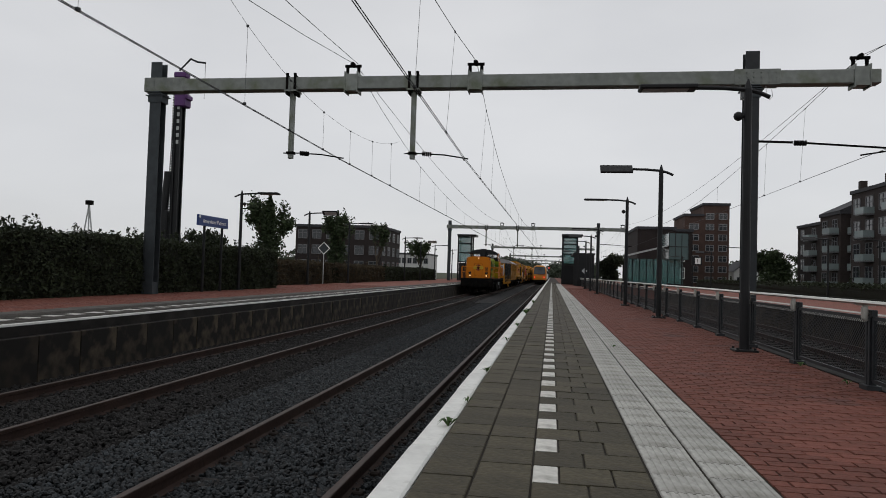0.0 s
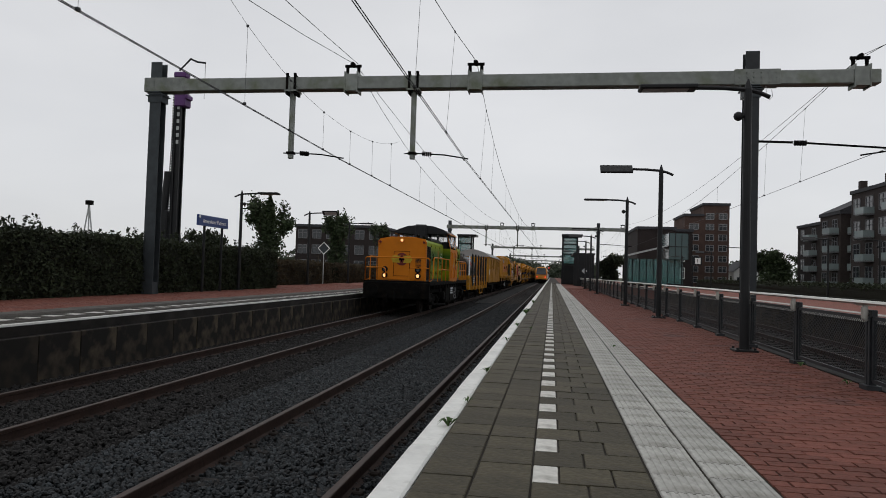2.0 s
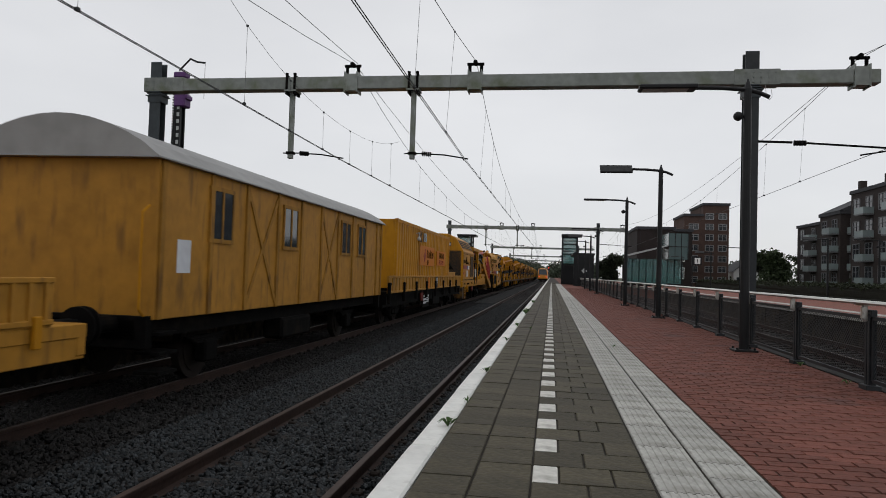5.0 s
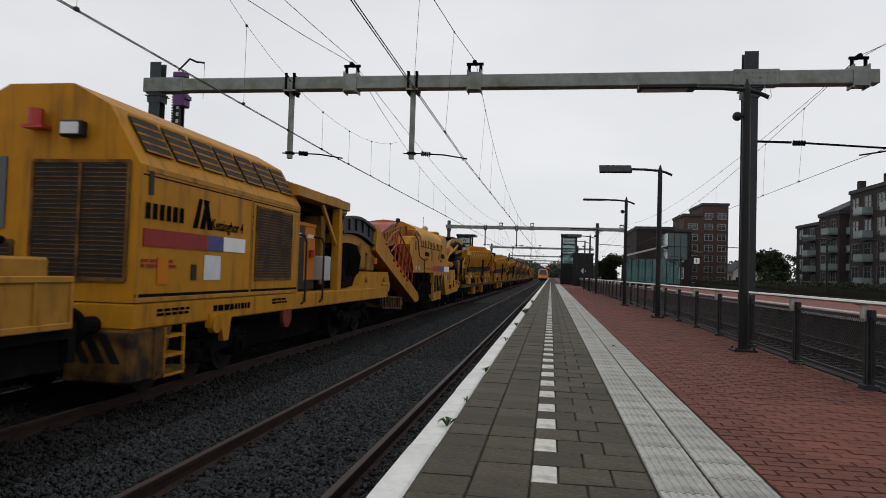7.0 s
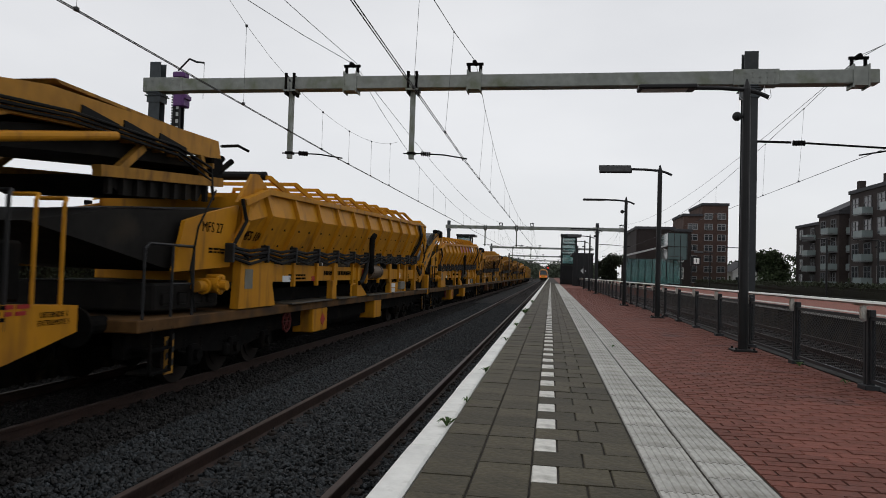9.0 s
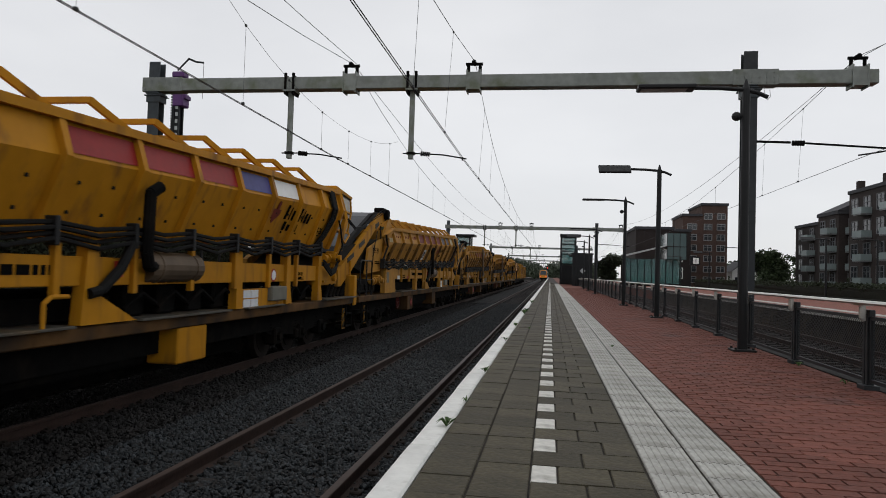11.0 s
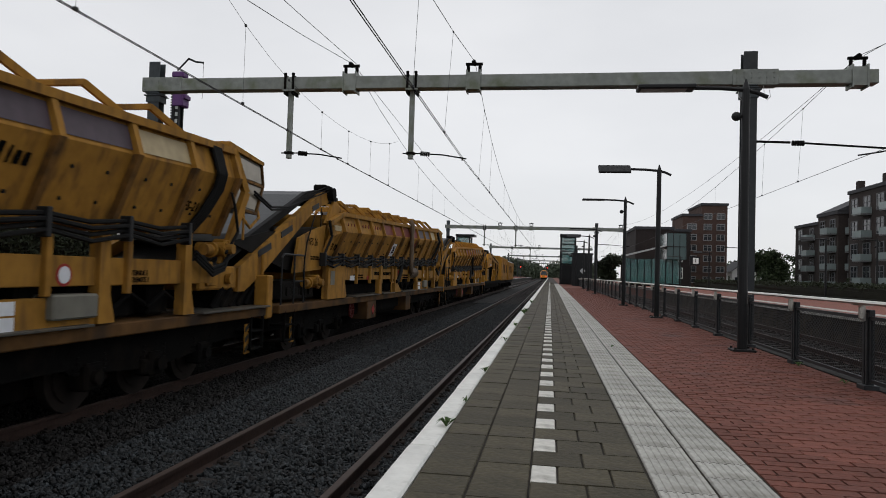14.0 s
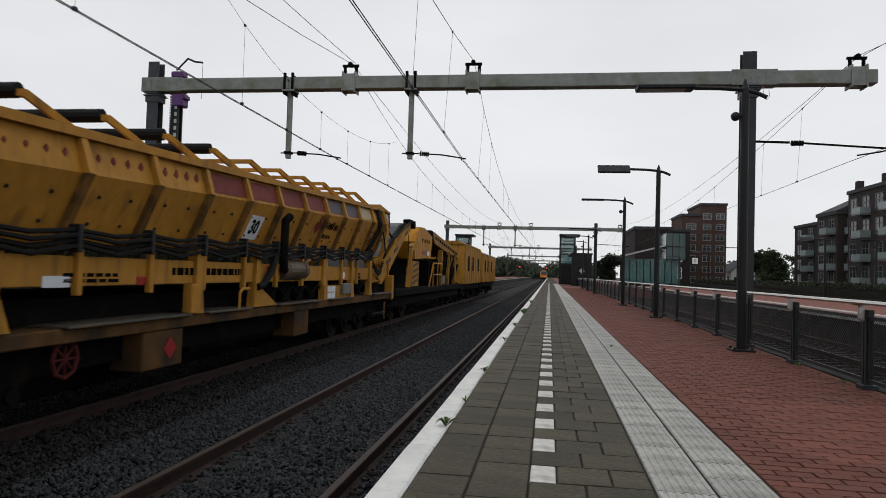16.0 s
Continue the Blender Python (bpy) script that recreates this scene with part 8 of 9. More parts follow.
    for s in (-1, 1):
        bm = B()
        prism(bm, [(a.y + 0.55, a.z + 0.24), (b.y - 0.5, b.z - 0.02), (b.y, b.z + 0.06), (b.y + 0.1, b.z - 0.13), (b.y - 0.2, b.z - 0.27), (b.y - 0.8, b.z - 0.38), (a.y + 1.6, a.z + 0.18), (a.y + 0.8, a.z - 0.16), (a.y + 0.55, a.z - 0.16)], s * 0.82 - 0.06 + (0.3 if s > 0 else 0), s * 0.82 + 0.06 + (0.3 if s > 0 else 0))
        sd = part("conveyor_side", bm, paint, v)
        if s > 0:
            bm = B()
            for u0, u1 in ((0.25, 0.36), (0.45, 0.56), (0.78, 0.86)):
                p, q = a + (b - a) * u0, a + (b - a) * u1
                beam(bm, (1.185, p.y, p.z - 0.02), (1.185, q.y, q.z - 0.06), 0.01, 0.12)
            part("side_slot", bm, M_BLACK, sd)
    run = [(18.5, 1.72), (22.65, 3.36), (23.8, 3.56)]
    bm = B()
    prism(bm, run + [(y, z - 0.06) for y, z in reversed(run)], -0.85, 0.98)
    belt = part("conveyor_belt", bm, M_BELT, v, "worn grey conveyor belt")
    for x0, x1, up, m, nm in ((0.98, 1.08, 0.06, M_RUBBER, "belt_edge"), (-0.98, -0.85, 0.22, M_YELLOW_RUST, "far_board")):
        bm = B()
        prism(bm, [(y, z + up) for y, z in run] + [(y, z - 0.1) for y, z in reversed(run)], x0, x1)
        part(nm, bm, m, belt)
    bm = B()
    rod(bm, (-0.8, b.y - 0.1, b.z - 0.16), (1.1, b.y - 0.1, b.z - 0.16), 0.15, 16)
    rod(bm, (1.1, b.y - 0.05, b.z - 0.02), (1.32, b.y - 0.05, b.z - 0.02), 0.15, 14)
    box(bm, 0.95, 1.25, b.y - 0.5, b.y + 0.1, b.z + 0.02, b.z + 0.16, 0.03)
    for k in range(3):
        rod(bm, (1.0 + 0.1 * k, b.y + 0.02, b.z + 0.02), (0.98 + 0.1 * k, b.y + 0.16, b.z + 0.2 - 0.05 * k), 0.03, 8)
    part("head_pulley", bm, M_DARK, belt)
    bm = B()
    for h in range(3):
        p, q = a + (b - a) * 0.5, a + (b - a) * 0.95
        mid = (p + q) / 2 + Vector((0, 0, 0.2 - 0.05 * h))
        pipe(bm, [Vector((1.2, p.y, p.z + 0.45)), Vector((1.22, mid.y - 0.3, mid.z + 0.12)), Vector((1.24, q.y, q.z + 0.25 - 0.06 * h))], 0.014)
    pipe(bm, [(1.2, b.y - 0.6, b.z - 0.4), (1.25, b.y - 0.75, b.z - 0.9), (1.2, b.y - 0.7, b.z - 1.6)], 0.015)
    for h in range(2):
        pipe(bm, [Vector((1.3, 19.5, 3.05 - 0.05 * h)), Vector((1.28, 20.3, 2.86 - 0.05 * h)), Vector((1.24, 21.2, 2.95 - 0.04 * h)), Vector((1.22, 21.9, 3.12))], 0.02)
    part("conveyor_hoses", bm, M_RUBBER, belt)
    bm = B()
    prism(bm, [(18.6, 1.06), (19.4, 1.06), (19.2, 1.5), (18.8, 1.5)], -0.8, 1.1)
    part("slewing_base", bm, M_DARK, v)
    bm = B()
    box(bm, 1.14, 1.4, 19.98, 20.22, 0.85, 1.62, 0.02)
    rod(bm, (1.23, 20.1, 1.62), (1.23, 20.1, 1.98), 0.03, 8)
    part("slewing_support", bm, paint, v)
    bm = B()
    box(bm, 0.5, 1.14, 18.0, 19.3, 1.38, 1.76, 0.03)
    box(bm, 1.14, 1.18, 18.2, 18.5, 1.45, 1.7, 0.01)
    rod(bm, (1.16, 18.9, 1.56), (1.24, 18.9, 1.56), 0.09, 12)
    part("conveyor_foot", bm, paint, v)
    bm = B()
    box(bm, -1.0, 1.08, 18.7, 20.3, 1.06, 1.4, 0.03)
    for k in range(5):
        rod(bm, (1.1, 18.5 + k * 0.3, 1.1), (1.12, 18.8 + k * 0.3, 1.4), 0.04, 8)
    part("slewing_gear", bm, M_DARK, v)
    # Striped corner plates beside the couplings.
    for yq in (0.75, 19.3):
        bm = B()
        box(bm, 1.3, 1.32, yq, yq + 0.2, 0.3, 0.8)
        plate_ob = part("warning_plate", bm, M_YELLOW_RUST, v)
        bm = B()
        for k in range(3):
            prism(bm, [(yq, 0.32 + k * 0.17), (yq + 0.2, 0.42 + k * 0.17), (yq + 0.2, 0.5 + k * 0.17), (yq, 0.4 + k * 0.17)], 1.32, 1.326)
        part("warning_stripes", bm, M_BLACK, plate_ob)
    buffers(v, 0.05, -1)
    return v


M_MUFFLER = mat("brown heat-stained steel", (0.1, 0.07, 0.045), 0.6, metal=0.2, var=0.3, grain=4)
M_HAND_WHEEL = mat("grimy red hand wheel paint", (0.08, 0.014, 0.012), 0.7, spec=0.15, var=0.3, grain=9)
M_DECK_EDGE = mat("rusty brown deck edge", (0.095, 0.048, 0.016), 0.75, spec=0.15, var=0.35, grain=6, stain=(0.03, 0.02, 0.013), stain_scale=1.5, stain_at=0.55)
M_DECK = mat("worn steel deck plate", (0.075, 0.07, 0.06), 0.55, metal=0.3, var=0.3, grain=6, stain=(0.13, 0.09, 0.05), stain_scale=2)
M_CABIN = mat("dusty cabin glass", (0.33, 0.29, 0.22), 0.25, var=0.25, grain=3, spec=0.5)
M_CABIN_BODY = mat("dim cabin wall", (0.12, 0.11, 0.09), 0.5, var=0.25, grain=3)
old = lambda words: {"label": words, "strips": [(3, 7, M_RED_DULL), (7, 9, M_BLUE_FADED), (9, 10, M_WHITE_FADED)], "name": "mark"}
M_BLUE_FADED = mat("faded blue stripe paint", (0.065, 0.048, 0.06), 0.6, var=0.25, grain=5)
M_WHITE_FADED = mat("faded white stripe paint", (0.36, 0.29, 0.17), 0.6, var=0.25, grain=5)
HOPPER = [148.2, 168.8, 189.35, 210.1, 230.7, 251.2]
hopper_wagon(HOPPER[0], "27", True, M_YELLOW, {"label": "freshly painted yellow hopper wagon with conveyor", "strips": [], "name": ""})
hopper_wagon(HOPPER[1], "28", True, M_YELLOW, {"label": "clean yellow hopper wagon with striped side", "strips": [(4, 7, M_RED), (7, 8, M_BLUE), (8, 9, M_WHITE)], "name": "mark"})
hopper_wagon(HOPPER[2], "29", False, M_YELLOW_OLD, old("grimy yellow hopper wagon numbered 29"))
hopper_wagon(HOPPER[3], "21", False, M_YELLOW_RUST, old("rust-stained yellow hopper wagon numbered 21"))
hopper_wagon(HOPPER[4], "26", False, M_YELLOW_RUST, old("dirty yellow hopper wagon numbered 26"))
hopper_wagon(HOPPER[5], "30", False, M_YELLOW_OLD, old("weathered yellow hopper wagon numbered 30"))


def tail_vehicles():
    v = vehicle("conveyor_wagon", 271.8, "yellow wagon with loading conveyor and stair behind the hoppers", "wagon")
    bm = B()
    box(bm, -1.36, 1.36, 0.2, 17.4, 0.9, 1.15, 0.02)
    for s in (-1, 1):
        box(bm, s * 1.1 - 0.06, s * 1.1 + 0.06, 0.3, 17.3, 0.55, 0.9)
    part("deck_frame", bm, M_DARK, v)
    bm = B()
    prism(bm, [(4.4, 3.5), (5.6, 3.56), (7.6, 3.28), (7.3, 2.37), (3.75, 2.24), (3.6, 2.9)], -1.1, 1.25)
    head = part("boom_head", bm, M_YELLOW, v)
    for y in (5.2, 5.7, 6.2, 6.7):
        bm = B()
        box(bm, 1.25, 1.258, y, y + 0.22, 2.95, 3.1)
        part("inspection_slot", bm, M_DARK, head)
    y = 5.2
    for w, m in ((0.7, M_RED), (0.5, M_BLUE), (0.5, M_WHITE)):
        bm = B()
        box(bm, 1.25, 1.258, y, y + w, 2.45, 2.62)
        part("stripe", bm, m, head)
        y += w
    bm = B()
    prism(bm, [(8.0, 3.45), (8.4, 3.55), (16.8, 2.95), (16.8, 2.6), (12.5, 2.75), (8.6, 3.05)], -1.0, 1.2)
    boom = part("boom", bm, M_YELLOW_RUST, v)
    bm = B()
    prism(bm, [(8.2, 3.62), (16.8, 3.02), (16.8, 2.95), (8.2, 3.55)], -0.9, 1.1)
    rod(bm, (-0.9, 8.1, 3.35), (1.2, 8.1, 3.35), 0.2, 12)
    for k in range(12):
        rod(bm, (-0.8, 8.8 + k * 0.65, 3.3 - 0.045 * k), (1.24, 8.8 + k * 0.65, 3.3 - 0.045 * k), 0.07, 8)
    part("belt", bm, M_DARK, boom)
    bm = B()
    rs = random.Random(12)
    for k in range(16):
        y = 8.0 + k * 0.52
        box(bm, 0.5, rs.uniform(0.9, 1.2), y, y + rs.uniform(0.15, 0.45), 1.15, rs.uniform(1.6, 2.6), 0.02)
        rod(bm, (1.15, y, rs.uniform(1.3, 2.0)), (1.22, y + rs.uniform(0.2, 0.9), rs.uniform(2.0, 2.8)), rs.uniform(0.03, 0.06), 8)
    box(bm, -1.1, 0.6, 3.0, 16.8, 1.15, 2.4)
    part("drive_gear", bm, M_DARK, v)
    for y in (10.2, 12.6, 15.0):
        bm = B()
        box(bm, 1.1, 1.3, y, y + 0.2, 1.15, 2.8, 0.02)
        part("boom_support", bm, M_YELLOW_RUST, v)
    bm = B()
    beam(bm, (1.25, 2.6, 1.15), (1.2, 3.1, 2.6), 0.16, 0.26)
    beam(bm, (1.2, 3.1, 2.6), (1.2, 4.2, 2.9), 0.16, 0.22)
    part("lifting_arm", bm, M_YELLOW_OLD, v)
    handrail(v, [(1.35, 6.5, 1.15), (1.35, 7.5, 2.15), (1.35, 9.9, 2.15)], [(1.35, 7.5, 2.15), (1.35, 8.7, 2.15), (1.35, 9.9, 2.15)], 0.03, 1.15, 1.65, M_YELLOW)
    bm = B()
    prism(bm, [(3.3, 1.2), (4.6, 1.2), (4.7, 2.15), (3.4, 2.15)], 1.2, 1.25)
    guard = part("end_guard", bm, M_YELLOW_OLD, v)
    bm = B()
    for k in range(4):
        prism(bm, [(3.35 + k * 0.06, 1.25 + k * 0.22), (4.45 + k * 0.03, 1.4 + k * 0.22), (4.45 + k * 0.03, 1.5 + k * 0.22), (3.35 + k * 0.06, 1.35 + k * 0.22)], 1.25, 1.256)
    part("hazard_stripes", bm, M_BLACK, guard)
    bm = B()
    box(bm, 1.2, 1.3, 10.6, 11.3, 1.2, 1.6, 0.02)
    part("switch_box", bm, M_CABINET, v)
    bogie(v, 2.8)
    bogie(v, 14.8)
    buffers(v, 0.2, -1)
    buffers(v, 17.4, 1)
    for start, name, label, tall, long in ((289.8, "generator_van", "yellow generator van with flat roof", 3.45, 10.2), (301.0, "tool_van", "yellow tool van at the end of the train", 3.25, 12.9)):
        v = vehicle(name, start, label, "wagon")
        bm = B()
        box(bm, -1.38, 1.38, 0.4, long, 1.1, tall, 0.03)
        body = part("body", bm, M_YELLOW_OLD, v)
        bm = B()
        prism(bm, [(-1.42, tall), (1.42, tall), (1.0, tall + 0.2), (-1.0, tall + 0.2)], 0.3, long + 0.1, "y")
        part("roof", bm, M_ROOF if "tool" in name else M_YELLOW_RUST, v)
        for k in range(int((long - 0.6) / 1.15) + 1):
            bm = B()
            box(bm, 1.37, 1.41, 0.6 + k * 1.15, 0.7 + k * 1.15, 1.1, tall)
            part("rib", bm, M_YELLOW_RUST, body)
        bm = B()
        for y in (2.0, 4.6, 8.0):
            box(bm, 1.375, 1.4, y, y + 0.9, 1.9, 2.8)
        part("shutters", bm, M_DARK, body)
        bm = B()
        box(bm, -1.2, 1.2, 0.3, long + 0.1, 0.75, 1.1)
        part("underframe", bm, M_DARK, v)
        bogie(v, 2.3, (-0.8, 0.8))
        bogie(v, long - 1.9, (-0.8, 0.8))
        buffers(v, 0.3, -1)
        buffers(v, long + 0.1, 1)
        for s in (-1, 1):
            bm = B()
            rod(bm, (s * 1.1, long, 1.35), (s * 1.1, long + 0.04, 1.35), 0.08, 12)
            part("tail_lamp", bm, M_BEACON, v)


tail_vehicles()


def passenger_train():
    v = thing("passenger_train", "orange and white electric passenger train leaving with red tail lights", "train", at=pose(TN, 140, RT))
    for c in range(3):
        y = c * 22.0
        bm = B()
        prof = [(-1.42, 0.95), (1.42, 0.95), (1.45, 1.9), (1.4, 2.9), (1.15, 3.5), (0.6, 3.75), (-0.6, 3.75), (-1.15, 3.5), (-1.4, 2.9), (-1.45, 1.9)]
        prism(bm, prof, y + (1.1 if c == 0 else 0.2), y + 21.7, "y")
        body = part("car_body", bm, M_GREY_PAINT, v)
        bm = B()
        for s in (-1, 1):
            box(bm, s * 1.43 - 0.01, s * 1.43 + 0.01, y + 2.5, y + 20.5, 2.0, 2.8)
        part("window_band", bm, M_GLASS, body)
        bm = B()
        box(bm, -1.2, 1.2, y + 1.0, y + 21.6, 0.5, 0.95)
        part("underframe", bm, M_DARK, v)
        bogie(v, y + 3.5)
        bogie(v, y + 18.5)
    bm = B()
    lo = [(-1.42, 0.75), (1.42, 0.75), (1.45, 1.9), (1.4, 2.9), (1.15, 3.5), (0.6, 3.75), (-0.6, 3.75), (-1.15, 3.5), (-1.4, 2.9), (-1.45, 1.9)]
    back = [bm.verts.new((x, 1.15, z)) for x, z in lo]
    tip = [bm.verts.new((x * 0.88, 0.1 + max(0, z - 1.9) * 0.35, z * 0.97 + 0.02)) for x, z in lo]
    bm.faces.new(tip)
    for i in range(10):
        bm.faces.new((back[i], back[(i + 1) % 10], tip[(i + 1) % 10], tip[i]))
    bmesh.ops.recalc_face_normals(bm, faces=bm.faces)
    nose = part("nose", bm, M_EMU, v, "bright orange-yellow cab end")
    bm = B()
    prism(bm, [(-1.18, 1.95), (1.18, 1.95), (1.0, 3.45), (-1.0, 3.45)], 0.12, 0.14, "y")
    for vtx in bm.verts:
        vtx.co.y += max(0, vtx.co.z - 1.9) * 0.35 - 0.06
    part("windscreen", bm, M_GLASS, nose)
    for s in (-1, 1):
        bm = B()
        rod(bm, (s * 0.95, 0.12, 1.35), (s * 0.95, 0.05, 1.35), 0.12, 14)
        part("tail_light", bm, M_TAIL, nose)
    bm = B()
    box(bm, -0.5, 0.5, 0.05, 0.11, 3.15, 3.35)
    part("display", bm, M_GLASS, nose)
    bm = B()
    box(bm, -1.2, 1.2, -0.05, 0.3, 0.35, 0.85, 0.05)
    part("coupler_skirt", bm, M_DARK, nose)
    bm = B()
    pipe(bm, [(0, 30, 3.8), (0, 30.8, 4.4), (0, 30, 5.15)], 0.04)
    rod(bm, (-0.8, 30, 5.18), (0.8, 30, 5.18), 0.04)
    part("pantograph", bm, M_DARK, v)
    return v


M_EMU = mat("orange-yellow train paint", (0.5, 0.2, 0.015), 0.45, var=0.06, grain=3)
EMU = passenger_train()
# ---- planting ----
def leaf_cloud(name, points, size, material, parent, seed, label="", flat=0.35):
    """Many small leaf blades at the given points, each a folded quad turned at random, as one mesh."""
    rs = np.random.RandomState(seed)
    p = np.asarray(points, float)
    k = len(p)
    u = rs.normal(size=(k, 3))
    u /= np.linalg.norm(u, axis=1, keepdims=True)
    w = rs.normal(size=(k, 3))
    w -= (w * u).sum(1, keepdims=True) * u
    w /= np.linalg.norm(w, axis=1, keepdims=True)
    s = size * rs.uniform(0.6, 1.3, (k, 1))
    n = np.cross(u, w) * s * flat
    v = np.stack([p - u * s, p + w * s * 0.5 + n * 0.4, p + u * s, p - w * s * 0.5 + n * 0.4], 1).reshape(-1, 3)
    f = (np.arange(k)[:, None] * 4 + np.arange(4)[None])
    me = bpy.data.meshes.new(name)
    me.vertices.add(len(v))
    me.vertices.foreach_set("co", v.astype(np.float32).ravel())
    me.loops.add(f.size)
    me.loops.foreach_set("vertex_index", f.astype(np.int32).ravel())
    me.polygons.add(k)
    me.polygons.foreach_set("loop_start", np.arange(0, f.size, 4, dtype=np.int32))
    me.update(calc_edges=True)
    me.materials.append(material)
    ob = new(name, me)
    ob.parent = parent
    return tagged(ob, label, kind="stuff" if parent is None else "")


def hedge(x0, x1, y0, y1, h, material, label, seed, size=0.05, density=900, shoots=0):
    rs = np.random.RandomState(seed)
    t = thing("hedge", label, "hedge", "hedges")
    # Solid filler; its near-black colour stands for the shade between the leaves.
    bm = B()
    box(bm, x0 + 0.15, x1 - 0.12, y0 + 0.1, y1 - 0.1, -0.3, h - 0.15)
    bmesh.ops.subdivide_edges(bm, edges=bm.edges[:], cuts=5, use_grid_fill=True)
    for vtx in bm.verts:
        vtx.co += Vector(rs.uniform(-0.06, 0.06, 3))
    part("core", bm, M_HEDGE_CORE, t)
    pts = []
    for face in ("front", "top", "near", "far"):
        area = {"front": (y1 - y0) * h, "top": (y1 - y0) * (x1 - x0), "near": (x1 - x0) * h, "far": (x1 - x0) * h}[face]
        k = int(area * density)
        a, b, c = rs.uniform(0, 1, k), rs.uniform(0, 1, k), rs.normal(0, 0.06, k)
        yy, zz, xx = y0 + a * (y1 - y0), b * h, x0 + b * (x1 - x0)
        lump = 0.08 * np.sin(yy * 2.1 + seed) + 0.05 * np.sin(yy * 5.3)
        if face == "front":
            pts.append(np.stack([x1 + c + 0.06 * np.sin(yy * 3 + zz * 4) - 0.05, yy, zz], 1))
        elif face == "top":
            pts.append(np.stack([xx, yy, h + lump + c - 0.05], 1))
        else:
            pts.append(np.stack([x0 + a * (x1 - x0), np.full(k, y0 if face == "near" else y1) + c, zz], 1))
    for i in range(shoots):
        y, top = rs.uniform(y0, y1), rs.uniform(0.15, 0.55)
        x = rs.uniform(x0 + 0.3, x1)
        lean = rs.uniform(-0.25, 0.25)
        m = int(14 + top * 40)
        u = rs.uniform(0, 1, m)
        pts.append(np.stack([x + rs.normal(0, 0.03, m), y + lean * u + rs.normal(0, 0.05, m), h + u * top], 1))
    leaf_cloud("leaves", np.concatenate(pts), size, material, t, seed)
    return t


hedge(-15.2, -13.15, 8.0, 31.9, 1.72, M_LEAF_DARK, "tall clipped dark green hedge behind the far platform", 5, 0.055, 620, 75)
hedge(-17.2, -15.1, 37.0, 46.5, 1.35, M_LEAF_BROWN, "russet beech hedge behind the far platform", 6, 0.06, 330, 6)
hedge(-17.2, -15.1, 48.5, 62.0, 1.3, M_LEAF_BROWN, "brown-green hedge beside the lamp posts", 7, 0.07, 260, 6)
hedge(-17.2, -15.1, 62.5, 90.0, 1.25, M_LEAF_DARK, "dark hedge further along the platform", 8, 0.09, 140, 6)
hedge(17.6, 19.6, 14.0, 90.0, 0.95, M_LEAF_DARK, "low dark hedge behind the third platform", 9, 0.09, 130, 20)


def tree(x, y, base, height, spread, material, label, seed, leaves=2600, size=0.16, trunk=0.16, full=False):
    rs = random.Random(seed)
    t = thing("tree", label, "tree", "trees", at=pose(x, y, base))
    bm = B()
    limbs = []
    def grow(a, d, length, r, depth):
        b = a + d * length
        rod(bm, a, b, r, 7, r * 0.68)
        if depth <= 2:
            limbs.append((a, b, r))
        if depth == 0:
            return
        for _ in range(3 if depth > 1 else 2):
            turn = Vector((rs.uniform(-1, 1), rs.uniform(-1, 1), rs.uniform(-0.1, 0.8)))
            grow(a + d * length * rs.uniform(0.6, 1.0), (d * 0.9 + turn * 0.75).normalized(), length * rs.uniform(0.6, 0.8), r * 0.58, depth - 1)
    grow(Vector((0, 0, 0)), Vector((0, 0, 1)), height * 0.36, trunk, 4)
    trunk_ob = part("trunk", bm, M_BARK, t)
    zs = max(b.z for a, b, r in limbs)
    rr = max(math.hypot(b.x, b.y) for a, b, r in limbs)
    for vtx in trunk_ob.data.vertices:
        f = min(1.0, vtx.co.z / zs)
        vtx.co.x *= 1 + (spread / rr - 1) * f
        vtx.co.y *= 1 + (spread / rr - 1) * f
        vtx.co.z *= height / zs
    nrs = np.random.RandomState(seed)
    pts = []
    for i in range(int(leaves * 1.3) if full else 0):
        f = nrs.beta(1.3, 1.7)
        ang, rad = nrs.uniform(0, 6.283), spread * (0.35 + 0.65 * min(1, f * 4)) * (1 - f) ** 0.95 * (0.8 + 0.2 * math.sin(nrs.randint(9) * 2.1)) * math.sqrt(nrs.uniform(0.2, 1))
        lump = 0.86 + 0.14 * math.sin(ang * 5 + f * 17 + seed)
        pts.append((rad * lump * math.cos(ang), rad * lump * math.sin(ang), height * (0.2 + 0.84 * f)))
    for i in range(leaves):
        a, b, r = limbs[nrs.randint(len(limbs))]
        p = a + (b - a) * nrs.uniform(0.3, 1.1)
        f = min(1.0, p.z / zs)
        s = 1 + (spread / rr - 1) * f
        pts.append((p.x * s + nrs.normal(0, 0.22), p.y * s + nrs.normal(0, 0.22), p.z * height / zs + nrs.normal(0, 0.2)))
    leaf_cloud("crown", pts, size, material, t, seed)
    return t


tree(-25.6, 60.0, -0.6, 8.0, 2.3, M_LEAF, "young broad-leaved tree behind the far platform", 21, 3600, 0.16, full=True)
tree(-23.6, 74.0, -0.6, 7.8, 2.0, M_LEAF, "slender tree in front of the apartment block", 22, 2000, 0.17, full=True)
tree(-22.6, 88.0, -0.6, 7.6, 2.0, M_LEAF, "thin-crowned tree beside the apartment block", 23, 1500, 0.17)
tree(-20.5, 108.0, -0.6, 6.5, 2.6, M_LEAF, "leafy tree near the far lift tower", 24, 2200, 0.2)
tree(-30.5, 58.0, -0.6, 4.6, 2.6, M_LEAF_DARK, "dense shrub behind the hedge", 25, 2600, 0.16, full=True)
tree(7.4, 92.0, -0.6, 4.4, 2.1, M_LEAF_DARK, "dark tree beside the shelter", 26, 2200, 0.18, full=True)
